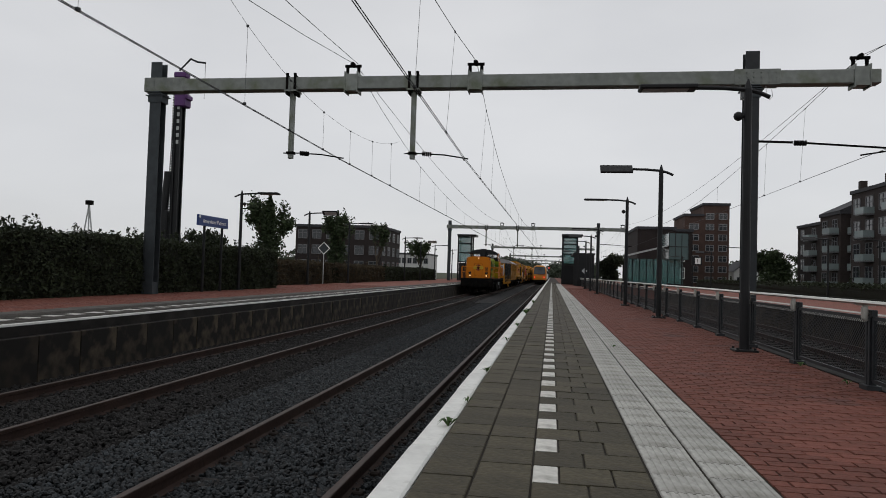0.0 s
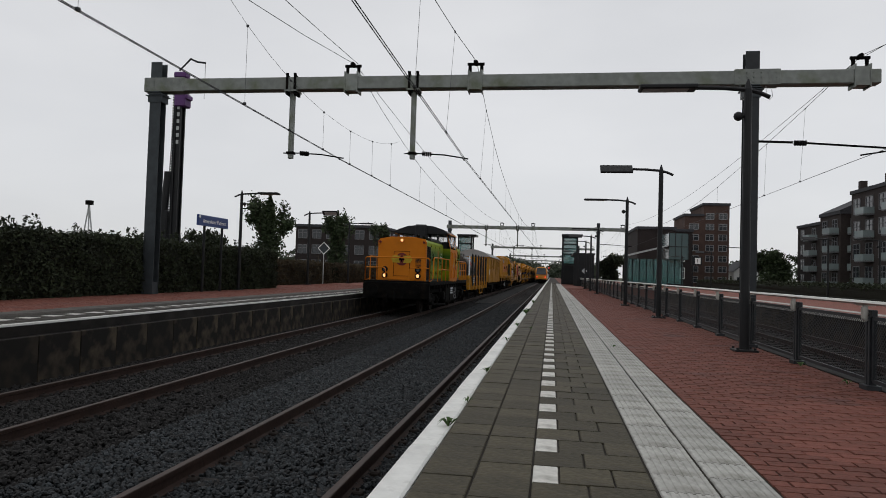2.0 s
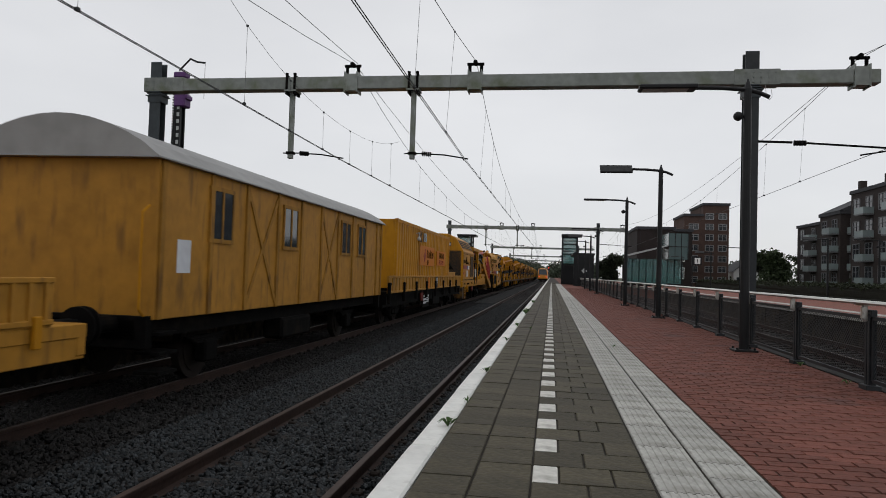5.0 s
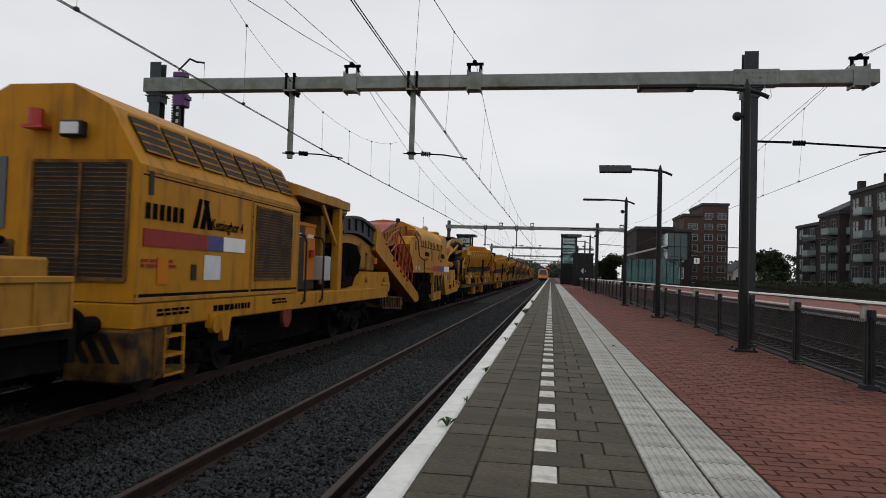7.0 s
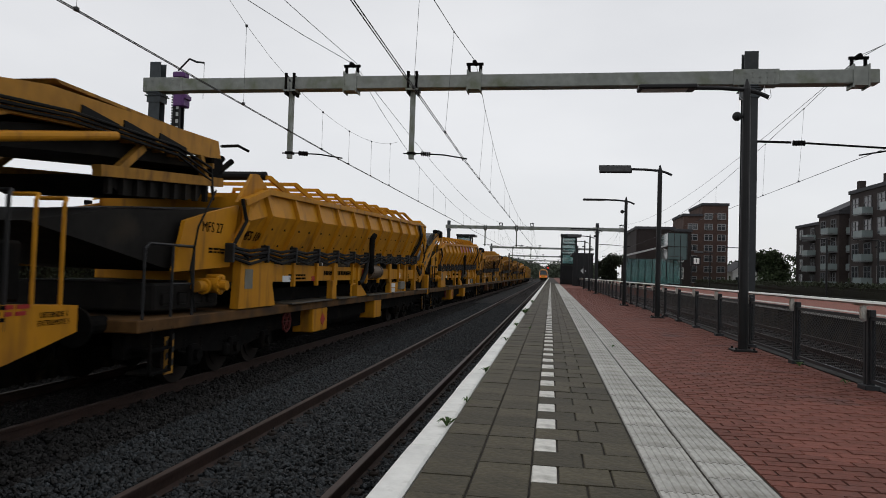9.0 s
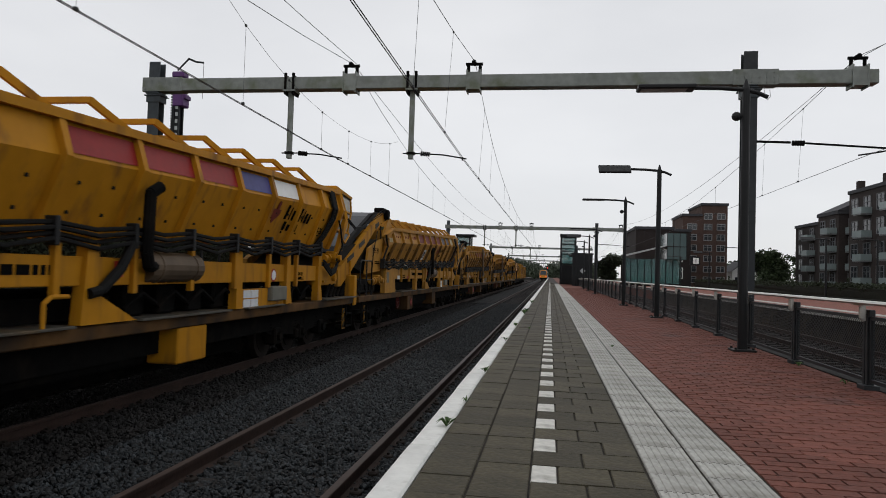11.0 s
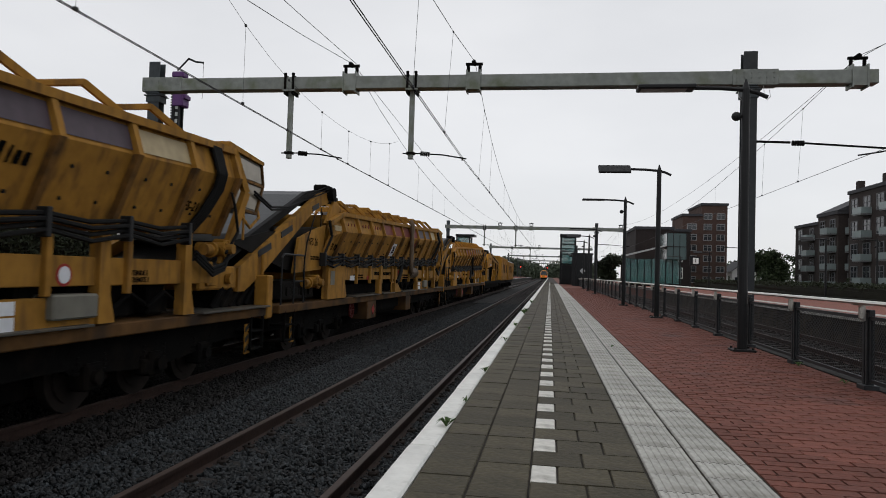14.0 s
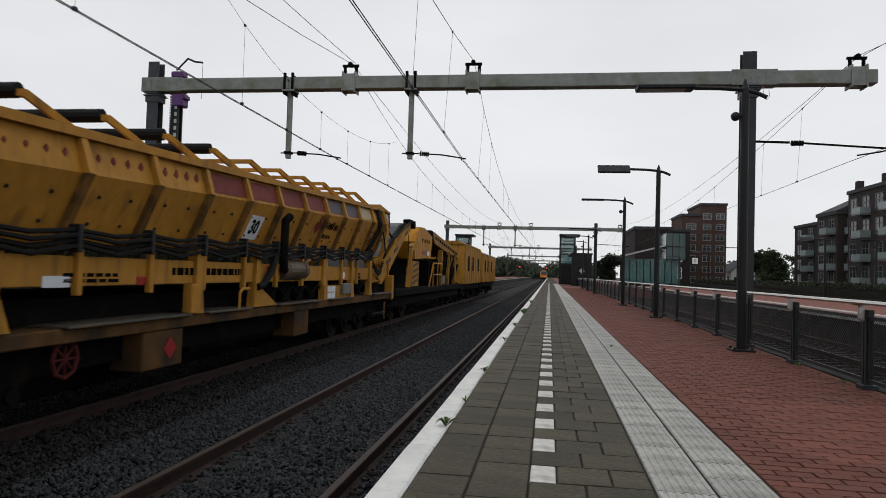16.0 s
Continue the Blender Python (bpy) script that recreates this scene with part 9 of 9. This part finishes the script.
# These two take the lighter leaf, so haze is put in by colour.
tree(33.0, 110.0, -0.6, 6.2, 3.8, M_LEAF, "dark tree behind the third platform", 27, 2600, 0.24, full=True)
tree(41.0, 118.0, -0.6, 6.4, 3.6, M_LEAF, "dark tree beside the houses", 28, 2600, 0.26, full=True)
tree(38.0, 140.0, -0.6, 6.2, 4.0, M_LEAF_DARK, "round tree near the houses", 29, 2400, 0.28)


def woods():
    """Distant tree line all round, as one mass of leaf clumps."""
    rs = np.random.RandomState(31)
    pts = []
    def clump(x, y, r, h, k):
        a = rs.normal(size=(k, 3))
        a /= np.linalg.norm(a, axis=1, keepdims=True)
        pts.append(a * np.array([r, r, h * 0.5]) * rs.uniform(0.75, 1.0, (k, 1)) + np.array([x, y, h * 0.5 - 0.8]))
    for i in range(150):
        x = rs.uniform(-260, -45)
        clump(x, 190 + rs.uniform(-20, 60), rs.uniform(4, 9), rs.uniform(5, 9), 170)
    for i in range(26):
        clump(rs.uniform(-60, -30), rs.uniform(45, 80), rs.uniform(2, 4), rs.uniform(2.4, 3.6), 320)
    for i in range(40):
        clump(rs.uniform(-34, -8), 330 + rs.uniform(0, 80), rs.uniform(5, 9), rs.uniform(6, 11), 480)
    for i in range(30):
        clump(rs.uniform(4, 20), 360 + rs.uniform(0, 60), rs.uniform(5, 9), rs.uniform(6, 10), 420)
    for i in range(70):
        clump(rs.uniform(40, 260), 220 + rs.uniform(0, 60), rs.uniform(5, 10), rs.uniform(6, 12), 170)
    ob = leaf_cloud("distant_woods", np.concatenate(pts), 0.75, M_LEAF_FAR, None, 31)
    return tagged(ob, "line of distant trees in haze-paled green round the station", "trees", kind="stuff")


# Paler, greyer green puts the haze of distance into the leaf colour.
M_LEAF_FAR = mat("distant leaves paled for haze", (0.06, 0.075, 0.05), 0.9, var=0.3, grain=0.5, island=0.35)
woods()


def weeds():
    rs = random.Random(9)
    spots = [(-0.645, 4.52, 0.085, 16), (-0.62, 5.4, 0.06, 10), (-0.63, 7.1, 0.08, 10), (-0.64, 10.5, 0.09, 9), (-0.63, 13.6, 0.1, 9), (-0.63, 18.0, 0.16, 14), (-0.62, 19.2, 0.14, 12), (-0.36, 13.0, 0.07, 8), (0.9, 10.3, 0.06, 8), (-0.63, 25, 0.16, 12), (3.0, 9.0, 0.08, 8), (2.98, 7.6, 0.07, 8)]
    for x, y, s, k in spots:
        t = thing("weed", "small green weed growing in a paving joint", "weed", "weeds", at=pose(x, y, 0.0))
        bm = B()
        for i in range(k):
            a = rs.uniform(0, 6.283)
            d = Vector((math.cos(a), math.sin(a), 0))
            side = Vector((-d.y, d.x, 0)) * s * 0.13
            reach = s * rs.uniform(0.5, 1.1)
            tip = d * reach + Vector((0, 0, s * rs.uniform(0.15, 0.8)))
            mid = d * reach * 0.5 + Vector((0, 0, s * rs.uniform(0.5, 0.7)))
            v0, v1, v2, v3 = (bm.verts.new(p) for p in (Vector((0, 0, 0.0)), mid + side, tip, mid - side))
            bm.faces.new((v0, v1, v2, v3))
        part("blades", bm, M_GRASS, t)


weeds()


# ---- buildings ----
def facade_block(name, x0, x1, y0, y1, h, wall, label, rows, cols, storey, win=(1.3, 1.5), faces=("front",), base=-1.0, parapet=0.4, balconies=False, frame_m=None, first=1.2):
    """A house with walls, storeys of recessed windows with frames and sills, and a roof edge."""
    t = thing(name, label, "building", "buildings", at=pose(0, 0, 0))
    bm = B()
    box(bm, x0, x1, y0, y1, base, h)
    part("wall", bm, wall, t)
    bm = B()
    box(bm, x0 - 0.15, x1 + 0.15, y0 - 0.15, y1 + 0.15, h, h + parapet)
    part("roof", bm, M_ROOF_TILE, t)
    fm = frame_m or M_WHITE
    for side in faces:
        span = (x1 - x0) if side == "front" else (y1 - y0)
        for r in range(rows):
            z = first + r * storey
            for c in range(cols if side == "front" else max(1, int(span / 3.2))):
                k = cols if side == "front" else max(1, int(span / 3.2))
                u = (c + 0.5) / k * span
                w, hh = win
                if side == "front":
                    m = pose(x0 + u, y0, z)
                elif side == "left":
                    m = pose(x0, y0 + u, z, 0, 0, -90)
                else:
                    m = pose(x1, y0 + u, z, 0, 0, 90)
                bm = B()
                box(bm, -w / 2, w / 2, -0.05, 0.02, 0, hh, m=m)
                pane = part("window", bm, M_GLASS, t)
                bm = B()
                for a, b, p, q in ((-w / 2 - 0.05, w / 2 + 0.05, -0.06, 0.04), (-w / 2 - 0.05, w / 2 + 0.05, hh - 0.04, hh + 0.05), (-w / 2 - 0.05, -w / 2 + 0.05, 0, hh), (w / 2 - 0.05, w / 2 + 0.05, 0, hh), (-0.04, 0.04, 0, hh), (-w / 2, w / 2, hh * 0.62, hh * 0.62 + 0.06)):
                    box(bm, a, b, -0.1, 0.0, p, q, m=m)
                part("frame", bm, fm, pane)
                if balconies and c % 2 == 0:
                    bm = B()
                    box(bm, -1.1, 1.1, -1.1, 0, -0.45, -0.32, m=m)
                    bal = part("balcony", bm, M_FRAME_DULL, t)
                    bm = B()
                    box(bm, -1.1, 1.1, -1.12, -1.07, -0.3, 0.42, m=m)
                    box(bm, -1.12, -1.07, -1.07, 0, -0.3, 0.42, m=m)
                    box(bm, 1.07, 1.12, -1.07, 0, -0.3, 0.42, m=m)
                    part("balustrade", bm, M_PANEL, bal)
    return t


M_PANEL = mat("frosted balcony panel", (0.2, 0.24, 0.24), 0.3, var=0.12, grain=1.5)
M_FRAME_DULL = mat("dull grey window frame", (0.14, 0.14, 0.145), 0.5, var=0.1)
M_FRAME_PALE = mat("pale grey window frame", (0.24, 0.24, 0.245), 0.5, var=0.1)
facade_block("dark_brick_hall", 12.9, 18.5, 110, 124, 8.6, M_WALL_DARK, "dark brick block with glazed entrance hall", 0, 0, 3, faces=())
facade_block("dark_brick_wing", 18.5, 21.4, 112, 124, 8.45, M_WALL_DARK, "narrow dark wing between the hall and the tower", 3, 1, 2.6, (0.6, 1.6))
facade_block("brick_tower_block", 21.6, 24.6, 120, 130, 11.6, M_WALL_BRICK, "lower part of a brown brick apartment tower", 6, 1, 1.75, (1.5, 0.95), first=0.6, frame_m=M_FRAME_PALE)
facade_block("brick_tower", 24.6, 28.7, 120, 131, 13.4, M_WALL_BRICK, "brown brick apartment tower with white windows", 7, 2, 1.75, (1.25, 0.95), first=0.6, frame_m=M_FRAME_PALE)
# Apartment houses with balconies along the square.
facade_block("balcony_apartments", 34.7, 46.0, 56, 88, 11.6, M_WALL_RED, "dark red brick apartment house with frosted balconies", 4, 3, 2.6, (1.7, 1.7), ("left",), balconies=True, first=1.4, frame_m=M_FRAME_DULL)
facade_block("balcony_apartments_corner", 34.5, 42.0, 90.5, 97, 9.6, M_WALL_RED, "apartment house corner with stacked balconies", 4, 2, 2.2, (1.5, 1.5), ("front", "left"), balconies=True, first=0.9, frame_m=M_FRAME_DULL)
facade_block("apartment_wing", 37.0, 46.0, 104, 113, 9.3, M_WALL_DARK, "lower dark wing with stacked balconies", 4, 3, 2.2, (1.4, 1.4), ("front", "left"), first=0.9, balconies=True, frame_m=M_FRAME_DULL)


def gable_roof():
    t = thing("gabled_roof", "steep gabled tile roof with chimneys on the apartment house", "roof")
    bm = B()
    prism(bm, [(34.3, 10.0), (42.2, 10.0), (38.2, 11.9)], 90.3, 97.2, "y")
    part("tiles", bm, M_ROOF_TILE, t)
    for y in (60.0, 66.5, 73.0, 79.5, 86.0):
        bm = B()
        box(bm, 34.9, 35.6, y, y + 0.7, 12.0, 13.0)
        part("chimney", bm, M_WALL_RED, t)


gable_roof()
facade_block("left_apartment_block", -42.2, -27.6, 110, 124, 7.9, M_WALL_DARK, "long dark brick apartment block behind the trees", 3, 6, 2.5, (1.5, 1.4), ("front", "right"), first=1.0, frame_m=M_FRAME_DULL)
facade_block("white_row_houses", -39.0, -28.6, 160, 172, 4.9, M_RENDER, "low white terraced building with many windows", 2, 8, 2.2, (0.9, 1.2), ("front",), first=0.7, frame_m=M_FRAME_DULL)
for x, y, w, h in ((31.5, 128, 4.0, 2.6), (46.5, 105, 3.4, 3.0), (49.8, 108, 3.0, 2.4), (53, 112, 3.2, 2.6)):
    t = thing("house", "small pale gabled house across the square", "house", "houses")
    bm = B()
    prism(bm, [(x, -1), (x + w, -1), (x + w, h), (x + w / 2, h + 1.6), (x, h)], y, y + 8, "y")
    part("wall", bm, M_RENDER, t)
    bm = B()
    prism(bm, [(x - 0.2, h), (x + w / 2, h + 1.7), (x + w + 0.2, h), (x + w / 2, h + 1.95)], y - 0.2, y + 8.2, "y")
    part("roof", bm, M_ROOF_TILE, t)
    for i in range(2):
        bm = B()
        box(bm, x + 0.5 + i * (w - 1.8), x + 1.3 + i * (w - 1.8), y - 0.04, y + 0.02, 0.6, 1.7)
        part("window", bm, M_GLASS, t)


# ---- lifts, shelters, signs ----
def lift_tower(x, y, w, d, label, top=5.8):
    t = thing("lift_tower", label, "lift", "lift towers", at=pose(x, y, 0))
    for px in (-w / 2, w / 2):
        for py in (-d / 2, d / 2):
            bm = B()
            box(bm, px - 0.09, px + 0.09, py - 0.09, py + 0.09, 0, top)
            part("post", bm, M_BLACK, t)
    for z in (0.1, 2.4, 3.6, 4.8, top - 0.15):
        bm = B()
        for s in (-1, 1):
            box(bm, -w / 2, w / 2, s * d / 2 - 0.05, s * d / 2 + 0.05, z, z + 0.12)
            box(bm, s * w / 2 - 0.05, s * w / 2 + 0.05, -d / 2, d / 2, z, z + 0.12)
        part("ring_beam", bm, M_BLACK, t)
    for s in (-1, 1):
        bm = B()
        box(bm, -w / 2, w / 2, s * d / 2 - 0.01, s * d / 2 + 0.01, 2.4, top)
        pane = part("glass_pane", bm, M_CLEAR, t)
        bm = B()
        box(bm, s * w / 2 - 0.01, s * w / 2 + 0.01, -d / 2, d / 2, 2.4, top)
        part("glass_pane", bm, M_CLEAR, t)
    bm = B()
    box(bm, -w / 2 + 0.1, w / 2 - 0.1, -d / 2 + 0.1, d / 2 - 0.1, 0, 2.3)
    part("lift_door_block", bm, M_BLACK, t)
    bm = B()
    box(bm, -w / 2 - 0.15, w / 2 + 0.6, -d / 2 - 0.3, d / 2 + 0.3, top, top + 0.25)
    part("roof", bm, M_BLACK, t)
    return t


lift_tower(2.1, 86.0, 1.7, 2.2, "glass lift tower with dark steel frame on the platform")
lift_tower(-11.3, 91.0, 1.7, 2.2, "glass lift tower on the far platform")


def stair_screen():
    t = thing("stair_screen", "dark panelled stair enclosure beside the lift", "shelter")
    bm = B()
    box(bm, 2.3, 4.4, 74.9, 75.1, 0, 3.45)
    part("panel", bm, M_BLACK, t)
    bm = B()
    box(bm, 2.2, 4.5, 75.1, 84.0, 3.3, 3.5)
    part("roof", bm, M_BLACK, t)
    bm = B()
    prism(bm, [(3.1, 1.6), (3.4, 1.3), (3.7, 1.6), (3.4, 1.9)], 74.86, 74.9, "y")
    part("diamond_sign", bm, M_GREY_PAINT, t)


stair_screen()


def glass_hall():
    t = thing("glass_shelter", "glazed station shelter with pale sloping roof", "shelter")
    for i in range(9):
        bm = B()
        box(bm, 9.6 + i * 0.9, 9.7 + i * 0.9, 95, 95.1, 0, 3.6)
        part("mullion", bm, M_BLACK, t)
    bm = B()
    box(bm, 9.6, 17.0, 95.02, 95.06, 0.4, 3.6)
    part("glass_pane", bm, M_CLEAR, t)
    bm = B()
    box(bm, 9.6, 17.0, 98, 98.2, -1, 3.6)
    part("back_wall", bm, M_WALL_DARK, t)
    bm = B()
    prism(bm, [(9.2, 3.7), (15.0, 5.3), (15.0, 5.5), (9.2, 3.95)], 94, 99, "y")
    part("roof", bm, M_GREY_PAINT, t)
    bm = B()
    box(bm, 15.0, 17.5, 94, 104, 3.6, 7.0)
    part("glass_tower", bm, mat("green tinted glazing", (0.06, 0.1, 0.1), 0.1, var=0.15, grain=0.6), t)
    bm = B()
    for i in range(4):
        box(bm, 15.0 + i * 0.8, 15.06 + i * 0.8, 93.95, 94, 3.6, 7.0)
    box(bm, 15.0, 17.5, 93.94, 94, 5.2, 5.3)
    part("glazing_bars", bm, M_BLACK, t)


glass_hall()


def name_sign():
    t = thing("station_sign", "blue station name sign on two black posts before the hedge", "sign")
    for y in (24.15, 25.55):
        bm = B()
        rod(bm, (-12.85, y, 0), (-12.85, y, 2.5), 0.05, 10)
        part("post", bm, M_BLACK, t)
    bm = B()
    box(bm, -12.88, -12.8, 23.6, 25.95, 2.46, 2.86, 0.01)
    board = part("board", bm, M_BLUE_SIGN, t)
    lettering("name", "Amersfoort Vathorst", 0.215, M_WHITE, board, on_side(-12.796, 24.85, 2.64), bold=0.002)
    bm = B()
    box(bm, -12.798, -12.792, 23.64, 23.76, 2.74, 2.84)
    part("corner_mark", bm, M_WHITE, board)


name_sign()


def drill_rig():
    t = thing("piling_rig", "dark piling rig mast with purple head rising behind the hedge", "piling rig")
    x, y = -34.9, 60.0
    bm = B()
    for sx in (-0.24, 0.24):
        for sy in (-0.35, 0.35):
            box(bm, x + sx - 0.12, x + sx + 0.12, y + sy - 0.08, y + sy + 0.08, -1, 18.5)
    box(bm, x - 0.12, x + 0.2, y - 0.3, y + 0.3, -1, 18.3)
    mast = part("mast", bm, M_BLACK, t)
    bm = B()
    for k in range(60):
        z = 3 + k * 0.25
        box(bm, x - 0.46, x - 0.3, y - 0.5, y - 0.4, z, z + 0.13)
    part("rack", bm, M_BLACK, mast)
    bm = B()
    for k in range(6):
        box(bm, x + 0.0, x + 0.25, y - 0.47, y - 0.44, 12.2 + k * 0.65, 12.55 + k * 0.65)
    part("mast_lettering", bm, M_GREY_PAINT, mast)
    bm = B()
    box(bm, x - 0.3, x + 0.8, y - 0.6, y + 0.6, 15.7, 17.0, 0.1)
    box(bm, x + 0.7, x + 1.0, y - 0.5, y + 0.5, 16.4, 16.8, 0.05)
    part("hydraulic_head", bm, M_PURPLE, t, "purple hydraulic head")
    bm = B()
    box(bm, x - 0.5, x + 0.7, y - 0.5, y + 0.5, 18.45, 19.0, 0.1)
    part("mast_cap", bm, M_PURPLE, t, "purple mast cap")
    bm = B()
    pipe(bm, [(x - 0.2, y, 19.2), (x + 0.9, y, 20.3), (x + 1.6, y, 20.0), (x + 2.4, y, 19.9)], 0.09)
    rod(bm, (x + 2.4, y, 19.9), (x + 2.4, y, 16.5), 0.02, 5)
    rod(bm, (x - 1.2, y, -1), (x - 0.5, y, 17), 0.04, 5)
    part("jib", bm, M_BLACK, t)
    bm = B()
    rod(bm, (x - 1.0, y - 0.3, 5.5), (x - 0.7, y - 0.3, 9.6), 0.35, 12)
    box(bm, x - 1.5, x - 0.5, y - 0.6, y + 0.6, 3.0, 6.0, 0.1)
    part("hammer", bm, M_BLACK, t)
    t2 = thing("tripod_crane", "small pale tripod crane far behind the hedge", "crane")
    p = Vector((-73.0, 100.0, 0))
    bm = B()
    for dx in (-1.7, 0.2, 1.6):
        rod(bm, p + Vector((dx, 0, -1)), p + Vector((0, 0, 10.2)), 0.12, 6)
    part("legs", bm, M_GREY_PAINT, t2)
    bm = B()
    box(bm, p.x - 0.4, p.x + 0.5, p.y - 0.4, p.y + 0.4, 10.0, 10.7)
    part("head", bm, M_DARK, t2)
    t3 = thing("church_spire", "slate church spire in the distance", "church")
    bm = B()
    rod(bm, (-104, 180, 7.0), (-104, 180, 14.5), 1.5, 8, 0.05)
    part("spire", bm, M_ROOF_TILE, t3)
    bm = B()
    box(bm, -106.2, -101.8, 178, 182, -1, 7.2)
    part("tower", bm, M_WALL_DARK, t3)


drill_rig()


def signal(x, y, z):
    t = thing("railway_signal", "railway signal post showing red", "signal", "signals", at=pose(x, y, 0))
    bm = B()
    rod(bm, (0, 0, -1), (0, 0, z + 0.3), 0.08, 8)
    part("post", bm, M_GALV_DARK, t)
    bm = B()
    box(bm, -0.3, 0.3, -0.1, 0.1, z - 0.6, z + 0.6, 0.05)
    head = part("signal_head", bm, M_BLACK, t)
    bm = B()
    rod(bm, (0, -0.1, z), (0, -0.14, z), 0.17, 14)
    part("red_lamp", bm, M_TAIL, head)


signal(-0.9, 215.0, 3.3)
signal(-8.6, 205.0, 3.3)


def diamond_sign(x, y, z, label):
    t = thing("track_sign", label, "sign", "track signs", at=pose(x, y, 0))
    bm = B()
    rod(bm, (0, 0, -0.2), (0, 0, z), 0.03, 8)
    part("post", bm, M_GREY_PAINT, t)
    bm = B()
    box(bm, -0.3, 0.3, -0.03, 0.0, -0.3, 0.3, m=Matrix.Translation((0, 0, z)) @ pose(0, 0, 0, 0, 45, 0))
    part("plate", bm, M_WHITE, t)
    bm = B()
    box(bm, -0.25, 0.25, -0.036, -0.03, -0.25, 0.25, m=Matrix.Translation((0, 0, z)) @ pose(0, 0, 0, 0, 45, 0))
    part("face", bm, M_GALV_DARK, t)


diamond_sign(-14.9, 44.0, 2.35, "dark diamond sign on a thin post by the hedge")


def platform_number(x, y, z):
    t = thing("platform_number_sign", "dark hanging sign with the white platform number", "sign", at=pose(x, y, 0))
    bm = B()
    rod(bm, (0, 0, 0), (0, 0, z), 0.05, 8)
    part("post", bm, M_BLACK, t)
    bm = B()
    box(bm, -0.1, 0.9, -0.05, 0.05, z - 0.9, z)
    b = part("panel", bm, M_BLACK, t)
    bm = B()
    box(bm, 0.2, 0.75, -0.07, -0.05, z - 0.75, z - 0.15)
    p = part("number_tile", bm, M_WHITE, b)
    lettering("number", "1", 0.5, M_BLACK, p, on_front(0.47, -0.072, z - 0.45), bold=0.01)


platform_number(14.2, 74.0, 3.4)


def litter_bin(x, y):
    t = thing("litter_bin", "grey steel litter bin on the third platform", "bin", at=pose(x, y, 0))
    bm = B()
    rod(bm, (0, 0, 0), (0, 0, 0.85), 0.24, 16)
    rod(bm, (0, 0, 0.85), (0, 0, 1.0), 0.24, 16, 0.14)
    part("body", bm, M_GREY_PAINT, t)
    bm = B()
    box(bm, -0.1, 0.1, -0.25, -0.2, 0.68, 0.8)
    part("slot", bm, M_BLACK, t)


litter_bin(15.0, 33.0)


def shelter_far():
    """Roofed lamps and poles on the square."""
    for x, y, h in ((47.0, 120, 9.5), (52.0, 122, 9.0), (41.5, 118, 6.5)):
        t = thing("square_mast", "slim pale lighting mast on the station square", "lamp post", "square masts", at=pose(x, y, 0))
        bm = B()
        rod(bm, (0, 0, -1), (0, 0, h), 0.1, 8, 0.05)
        part("pole", bm, M_GALV_DARK, t)
        bm = B()
        rod(bm, (0, 0, h - 1.5), (-2.5, 0, h - 1.3), 0.05, 6)
        box(bm, -3.2, -2.3, -0.15, 0.15, h - 1.38, h - 1.25)
        part("arm", bm, M_GALV_DARK, t)


shelter_far()
def S(t):
    return SPEED * t


def motions():
    times = [0, 1, 2, 3, 4, 5, 6, 7, 8, 9, 10, 11, 12, 13, 14, 15, 16]
    for ob, start in TRAIN:
        walk(ob, [(t, pose(TF, start - S(t), RT)) for t in times])
    walk(EMU, [(t, pose(TN, y, RT)) for t, y in ((0, 140), (4, 186), (8, 227), (12, 264), (16, 298))])
motions()
